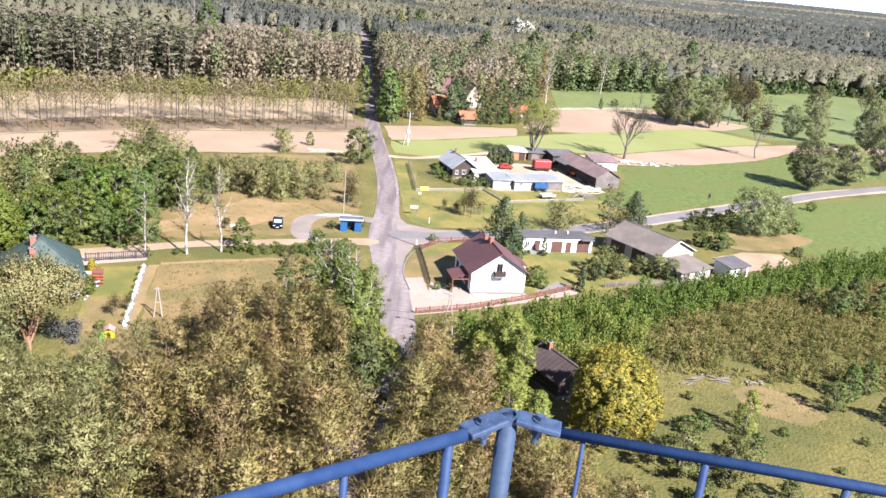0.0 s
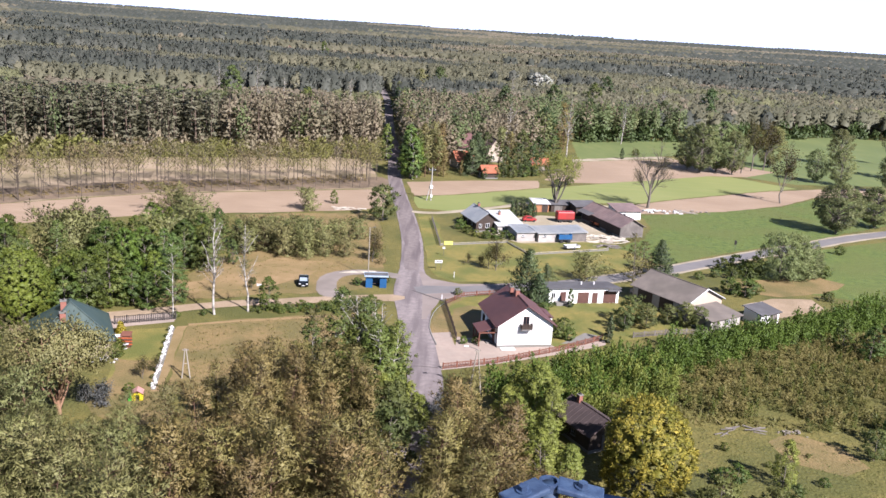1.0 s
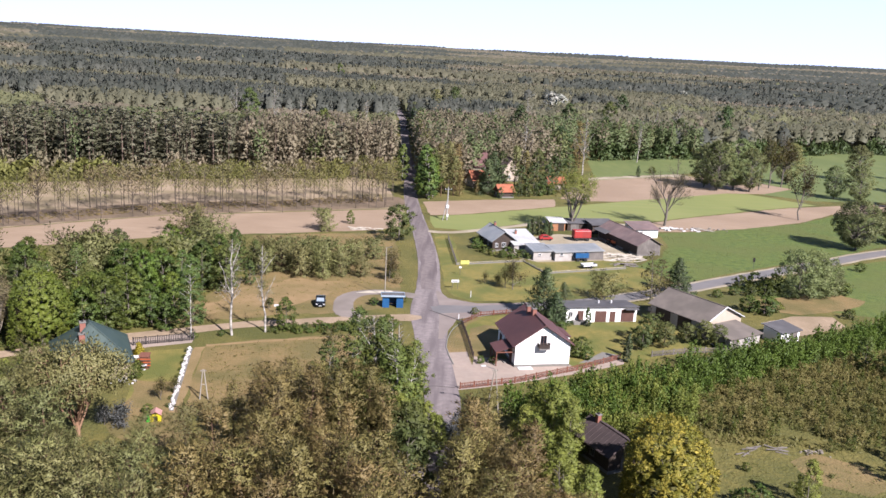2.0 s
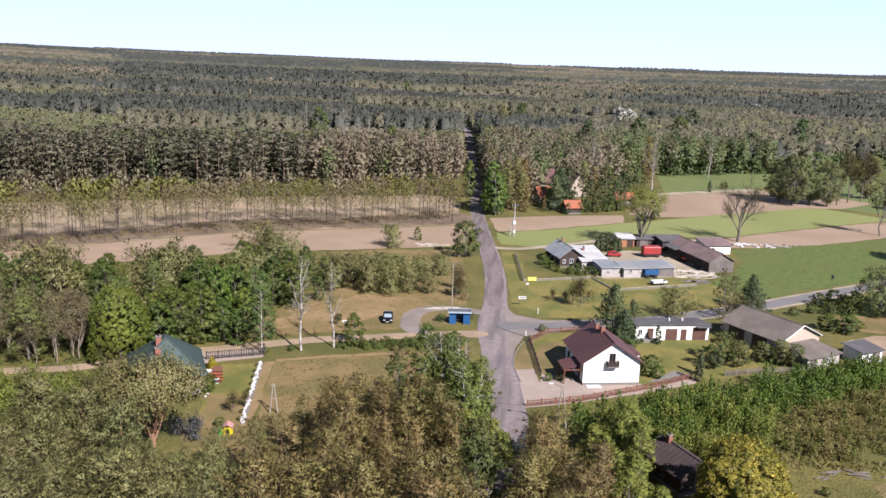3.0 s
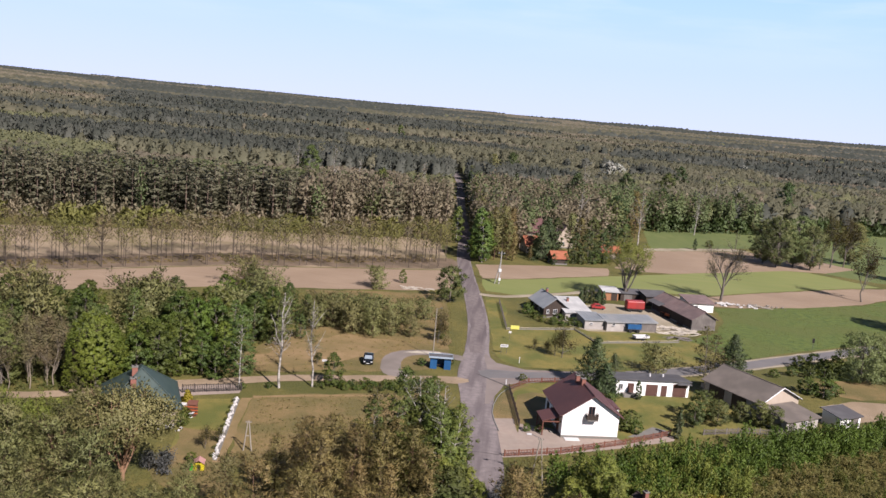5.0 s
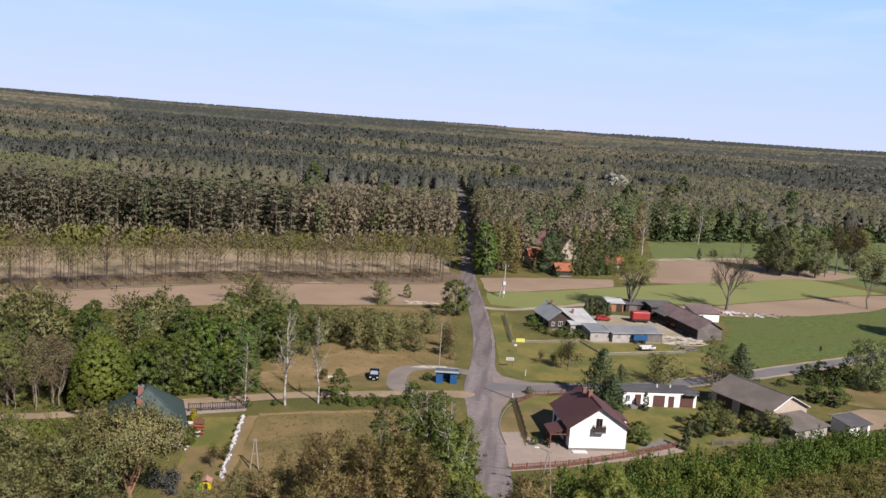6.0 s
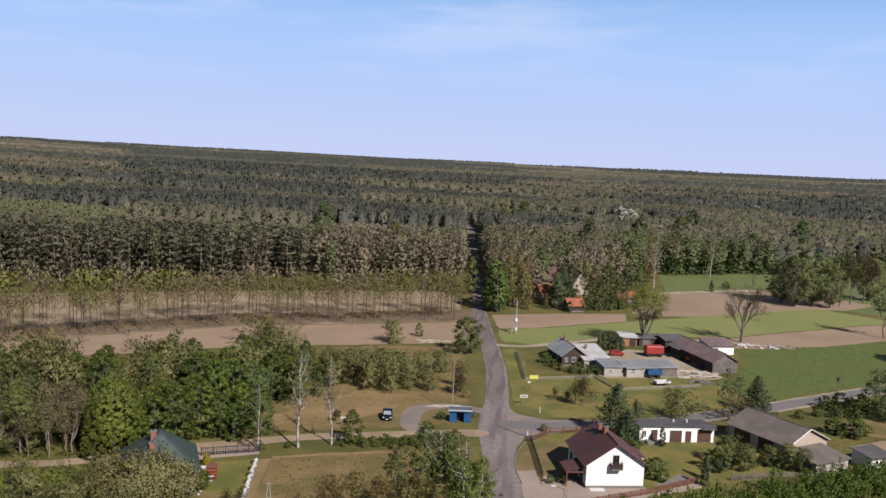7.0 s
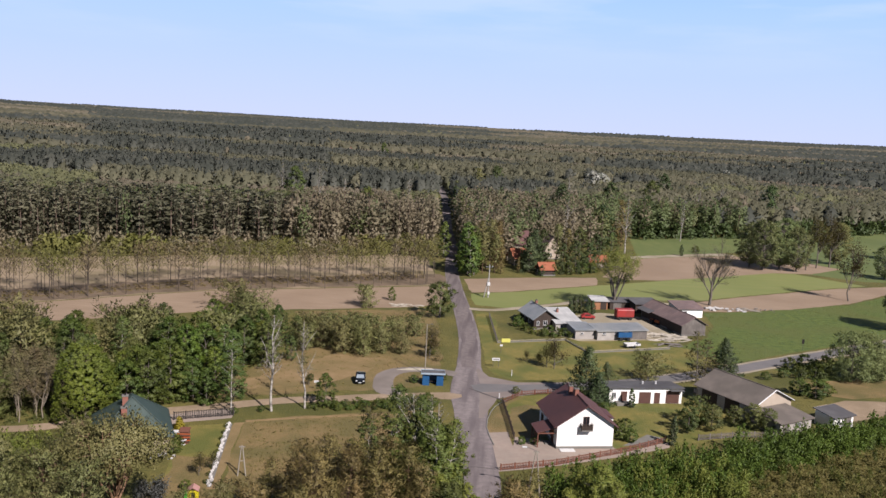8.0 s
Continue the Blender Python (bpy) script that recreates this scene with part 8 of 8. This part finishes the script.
for a, b, n in (((0.6, 108.6), (8.3, 112.0), 4), ((8.3, 112.0), (17.8, 118.2), 6), ((17.8, 118.2), (25.2, 124.2), 5)):
    post_fence("garden_fence", "low red-brown timber garden fence", a, b, n, 0.95, "red_wood", (0.2, 0.75), "red_wood", slats=int(n * 9))
for a, b, n in (((0.4, 136.4), (1.6, 127.5), 4), ((1.6, 127.5), (2.4, 120.5), 3)):
    post_fence("garden_fence", "dark timber fence along a clipped hedge", a, b, n, 1.1, "dark_wood", (0.3, 0.8), "dark_wood", slats=n * 8)
for a, b, n in (((0.4, 136.4), (3.6, 141.6), 2), ((3.6, 141.6), (10.5, 144.6), 3)):
    post_fence("garden_fence", "red-brown timber fence along the pavement", a, b, n, 0.9, "red_wood", (0.2, 0.65), "red_wood", slats=n * 8)
for a, b, n in (((-1.4, 176.2), (13.4, 182.6), 6), ((17.6, 173.2), (35.9, 181.5), 8), ((13.4, 182.6), (17.6, 173.2), 4)):
    post_fence("farm_fence", "pale low farm fence with a concrete footing", a, b, n, 0.5, "concrete", (0.4,), "pale_wood", foot=0.22)
post_fence("farm_fence", "grey weathered timber farm fence", (-4.0, 201), (-1.4, 176.2), 9, 1.1, "old_wood", (0.3, 0.8), "old_wood", slats=60)
post_fence("iron_fence", "dark iron railing fence on a low base", (-48.5, 117.2), (-40.6, 121.0), 5, 1.3, "steel", (0.2, 1.15), "steel", slats=34)
post_fence("yard_fence", "weathered grey plank fence behind the garden trees", (38.0, 129.3), (45.0, 130.2), 4, 1.0, "old_wood", (0.2, 0.7), "old_wood", slats=32)
post_fence("yard_fence", "weathered grey plank fence along the thicket", (30.5, 126.2), (38.0, 129.3), 4, 1.0, "old_wood", (0.2, 0.7), "old_wood", slats=36)

# white border of the garden: a row of whitewashed stones on a low kerb
border = thing("garden_border", "whitewashed stone border with dark shrubs between", "border", (-39.9, 117.4, 0), 0)
p0, p1 = Vector((0, 0, 0)), Vector((4.6, -21.4, 0))
part("kerb", slab([p0 + Vector((-0.2, 0, 0.1)), p0 + Vector((0.35, 0, 0.1)), p1 + Vector((0.35, 0, 0.1)), p1 + Vector((-0.2, 0, 0.1))], 0.3), M["concrete"], border)
rb = random.Random(5)
for k in range(44):
    c = p0.lerp(p1, (k + 0.5) / 44) + Vector((rb.uniform(-0.3, 0.1), rb.uniform(-0.1, 0.1), 0.16))
    bm = bmesh.new()
    bmesh.ops.create_icosphere(bm, subdivisions=1, radius=rb.uniform(0.2, 0.36), matrix=Matrix.LocRotScale(c, Euler((rb.uniform(0, 3), rb.uniform(0, 3), rb.uniform(0, 3))), (1.2, 0.9, 0.75)))
    part("stone", bm, M["stone_white"], border)
for k in range(9):
    c = p0.lerp(p1, (k + 0.6) / 9)
    plant("bush", -39.9 + c.x - 0.45, 117.4 + c.y, 0.24)

# garden things
pl = thing("playhouse", "red-brown timber garden hut with an orange roof edge", "hut", (-43.6, 109.2, 0), 8)
part("body", boxes((-0.6, 0.6, -0.6, 0.6, 0.0, 1.8)), M["red_wood"], pl)
part("roof", slab([(-0.7, -0.7, 1.82), (0.7, -0.75, 1.82), (0.7, 0.7, 2.0), (-0.7, 0.75, 2.0)], 0.06), M["red_wood"], pl)
for z in (0.5, 0.95, 1.4):
    part("slat", boxes((-0.92, 0.92, -0.63, -0.603, z, z + 0.12)), M["orange_paint"], pl)
    part("shelf", boxes((-0.85, 0.85, -0.72, -0.63, z - 0.2, z - 0.16)), M["dark_wood"], pl)
fo = thing("garden_bench", "white painted garden bench on the paving", "bench", (-46.0, 110.8, 0), 10)
part("seat", boxes((-0.9, 0.9, -0.25, 0.25, 0.42, 0.48), bevel=0.01), M["white_paint"], fo)
part("backrest", boxes((-0.9, 0.9, 0.22, 0.27, 0.55, 0.95), bevel=0.01), M["white_paint"], fo)
for x in (-0.8, 0.8):
    part("leg", boxes((x - 0.05, x + 0.05, -0.22, 0.27, 0, 0.42)), M["white_paint"], fo)
tb = thing("garden_table", "round white garden table beside the hut", "table", (-43.5, 108.4, 0), 0)
part("top", rod((0, 0, 0.7), (0, 0, 0.75), 0.5, sides=20), M["white_paint"], tb)
part("leg", rod((0, 0, 0), (0, 0, 0.7), 0.06, sides=8), M["white_paint"], tb)
part("foot", rod((0, 0, 0), (0, 0, 0.05), 0.3, sides=14), M["white_paint"], tb)
toy = thing("toy_house", "yellow and green plastic toy house with red roof", "toy", (-36.1, 93.2, 0), 15)
toy.scale = (0.8, 0.8, 0.8)
part("wall", boxes((-0.8, -0.3, -0.7, -0.62, 0, 1.2), (0.3, 0.8, -0.7, -0.62, 0, 1.2), (-0.3, 0.3, -0.7, -0.62, 0.95, 1.2), bevel=0.02), M["yellow_plastic"], toy)
part("wall", boxes((-0.8, 0.8, 0.62, 0.7, 0, 1.2), bevel=0.02), M["yellow_plastic"], toy)
part("wall", boxes((-0.8, -0.72, -0.62, 0.62, 0, 1.2), bevel=0.02), M["green_plastic"], toy)
part("wall", boxes((0.72, 0.8, -0.62, 0.62, 0, 1.2), bevel=0.02), M["yellow_plastic"], toy)
part("roof", slab([(-0.9, -0.85, 1.18), (-0.9, 0.85, 1.18), (0, 0.85, 1.75), (0, -0.85, 1.75)], 0.06), M["toy_roof"], toy)
part("roof", slab([(0.9, -0.85, 1.18), (0.9, 0.85, 1.18), (0, 0.85, 1.75), (0, -0.85, 1.75)], 0.06), M["toy_roof"], toy)
part("bench", boxes((-1.3, -0.82, -0.7, 0.3, 0, 0.95), bevel=0.04), M["green_plastic"], toy)

# farm vehicles and clutter
rt = thing("box_trailer", "bright red box trailer in the farm yard", "trailer", (29.3, 208.0, 0), 14)
bx = boxes((-2.3, 2.3, -1.05, 1.05, 0.75, 2.75), bevel=0.25)
part("body", bx, M["red_paint"], rt)
part("chassis", boxes((-2.2, 2.2, -0.9, 0.9, 0.5, 0.74)), M["steel"], rt)
part("door_panel", boxes((-2.0, -0.1, -1.07, -1.052, 0.95, 2.4)), M["red_paint"], rt)
for x in (-1.4, 1.4):
    for y in (-0.85, 0.85):
        part("wheel", rod((x, y - 0.12, 0.42), (x, y + 0.12, 0.42), 0.42, sides=16), M["tyre"], rt)
rc = thing("car", "small red car parked by the sheds", "car", (20.2, 206.0, 0), 100)
rcb = prism([(-1.7, 0.3), (-1.75, 0.75), (-0.9, 0.85), (-0.45, 1.32), (0.8, 1.34), (1.5, 0.9), (1.7, 0.8), (1.7, 0.3)], -0.75, 0.75, "x")
bmesh.ops.bevel(rcb, geom=list(rcb.edges), offset=0.06, segments=2, affect="EDGES")
part("body", rcb, M["red_paint"], rc)
for sg in (-1, 1):
    part("side_window", prism([(-0.6, 0.88), (1.1, 0.9), (0.7, 1.25), (-0.4, 1.25)], sg * 0.755, sg * 0.765, "x"), M["window"], rc)
    for y in (-1.1, 1.1):
        part("wheel", rod((sg * 0.62, y, 0.28), (sg * 0.78, y, 0.28), 0.28, sides=14), M["tyre"], rc)
tr = thing("tractor", "small orange tractor by the barn", "tractor", (36.6, 205.2, 0), 120)
part("bonnet", boxes((-1.6, 0.1, -0.35, 0.35, 0.55, 1.15), bevel=0.08), M["orange_paint"], tr)
part("seat", boxes((0.4, 0.85, -0.25, 0.25, 0.9, 1.2), bevel=0.05), M["tyre"], tr)
part("mudguard", boxes((0.2, 1.2, -0.75, -0.45, 1.05, 1.2), (0.2, 1.2, 0.45, 0.75, 1.05, 1.2), bevel=0.04), M["orange_paint"], tr)
for sg in (-1, 1):
    part("wheel", rod((0.7, sg * 0.5, 0.6), (0.7, sg * 0.8, 0.6), 0.6, sides=18), M["tyre"], tr)
    part("wheel", rod((-1.25, sg * 0.4, 0.35), (-1.25, sg * 0.58, 0.35), 0.35, sides=16), M["tyre"], tr)
bc = thing("cart", "blue tipping cart beside the shed", "cart", (26.6, 186.6, 0), 16)
part("bed", boxes((-1.6, 1.6, -0.9, 0.9, 0.75, 0.85)), M["steel"], bc)
for sp in ((-1.6, 1.6, -0.9, -0.84, 0.85, 2.0), (-1.6, 1.6, 0.84, 0.9, 0.85, 2.0), (-1.6, -1.54, -0.84, 0.84, 0.85, 2.0), (1.54, 1.6, -0.84, 0.84, 0.85, 2.0)):
    part("side_board", boxes(sp, bevel=0.01), M["blue_paint"], bc)
for x in (-0.9, 0.9):
    for y in (-0.8, 0.8):
        part("wheel", rod((x, y - 0.1, 0.38), (x, y + 0.1, 0.38), 0.38, sides=16), M["tyre"], bc)
wc = thing("flat_trailer", "grey flat trailer with low white sides", "trailer", (27.6, 180.4, 0), 24)
part("bed", boxes((-1.7, 1.7, -0.8, 0.8, 0.5, 0.58)), M["old_wood"], wc)
for sp in ((-1.7, 1.7, -0.8, -0.75, 0.58, 1.0), (-1.7, 1.7, 0.75, 0.8, 0.58, 1.0), (-1.7, -1.65, -0.75, 0.75, 0.58, 1.0), (1.65, 1.7, -0.75, 0.75, 0.58, 1.0)):
    part("side_board", boxes(sp), M["white_paint"], wc)
for y in (-0.7, 0.7):
    part("wheel", rod((0.2, y - 0.1, 0.3), (0.2, y + 0.1, 0.3), 0.3, sides=14), M["tyre"], wc)
part("drawbar", rod((-1.7, 0, 0.5), (-2.9, 0, 0.35), 0.05, sides=6), M["steel"], wc)


def heap(name, label, category, x, y, n, rx, ry, lo, hi, mat, seed, long=1.0, piece="piece"):
    """A heap of separate pieces."""
    r = random.Random(seed)
    h = thing(name, label, category, (x, y, 0), r.uniform(0, 20))
    for k in range(n):
        u, v = r.uniform(-1, 1), r.uniform(-1, 1)
        s = r.uniform(lo, hi)
        z = max(0.0, (1 - u * u - v * v)) * 0.5
        bm = bmesh.new()
        m = Matrix.LocRotScale((u * rx, v * ry, z * 0.6 + s * 0.25), Euler((r.uniform(-0.3, 0.3), r.uniform(-0.2, 0.2), r.uniform(0, 3.1) if long == 1 else r.uniform(-0.5, 0.5))), (s * long, s, s * 0.5))
        bmesh.ops.create_cube(bm, size=1, matrix=m)
        bmesh.ops.bevel(bm, geom=list(bm.edges), offset=s * 0.08, segments=1, affect="EDGES")
        part(piece, bm, M[mat], h)
    return h


heap("timber_stack", "heap of bleached planks in the farm yard", "timber", 37.0, 191.5, 46, 4.2, 3.6, 0.18, 0.42, "pale_wood", 1, 7.0, "plank")
heap("timber_stack", "dark pile of old boards by the fence", "timber", 36.2, 184.6, 22, 2.6, 1.4, 0.2, 0.35, "old_wood", 2, 6.0, "plank")
heap("rubble_heap", "pale heap of scrap boards and white blocks beside the meadow", "rubble", 58.6, 228.2, 30, 5.0, 1.8, 0.3, 0.8, "stone_white", 3, 1.6, "block")
heap("timber_stack", "long brown poles lying beside the pale scrap heap", "timber", 64.5, 228.8, 12, 4.2, 1.2, 0.16, 0.26, "pole_wood", 13, 14.0, "pole")
heap("rubble_heap", "low scatter of pale stones beyond the barn", "rubble", 67.5, 231.0, 20, 5.0, 1.4, 0.25, 0.7, "rubble", 4, 1.0, "stone")
heap("timber_stack", "rotting boards and branches lying in the meadow", "timber", 37.5, 95.5, 16, 3.4, 0.9, 0.12, 0.2, "old_wood", 5, 8.0, "board")
heap("rubble_heap", "low pale scatter of broken concrete in the grass", "rubble", 44.0, 95.4, 20, 1.6, 1.0, 0.12, 0.36, "rubble", 6, 1.0, "stone")
heap("timber_stack", "pale brushwood heap at the edge of the field", "timber", -25.0, 206.5, 26, 4.0, 1.4, 0.15, 0.35, "pale_wood", 7, 6.0, "branch")
heap("rubble_heap", "light stones heaped by the garden wall", "rubble", -44.6, 104.6, 30, 1.6, 1.8, 0.15, 0.4, "stone_white", 8, 1.0, "stone")
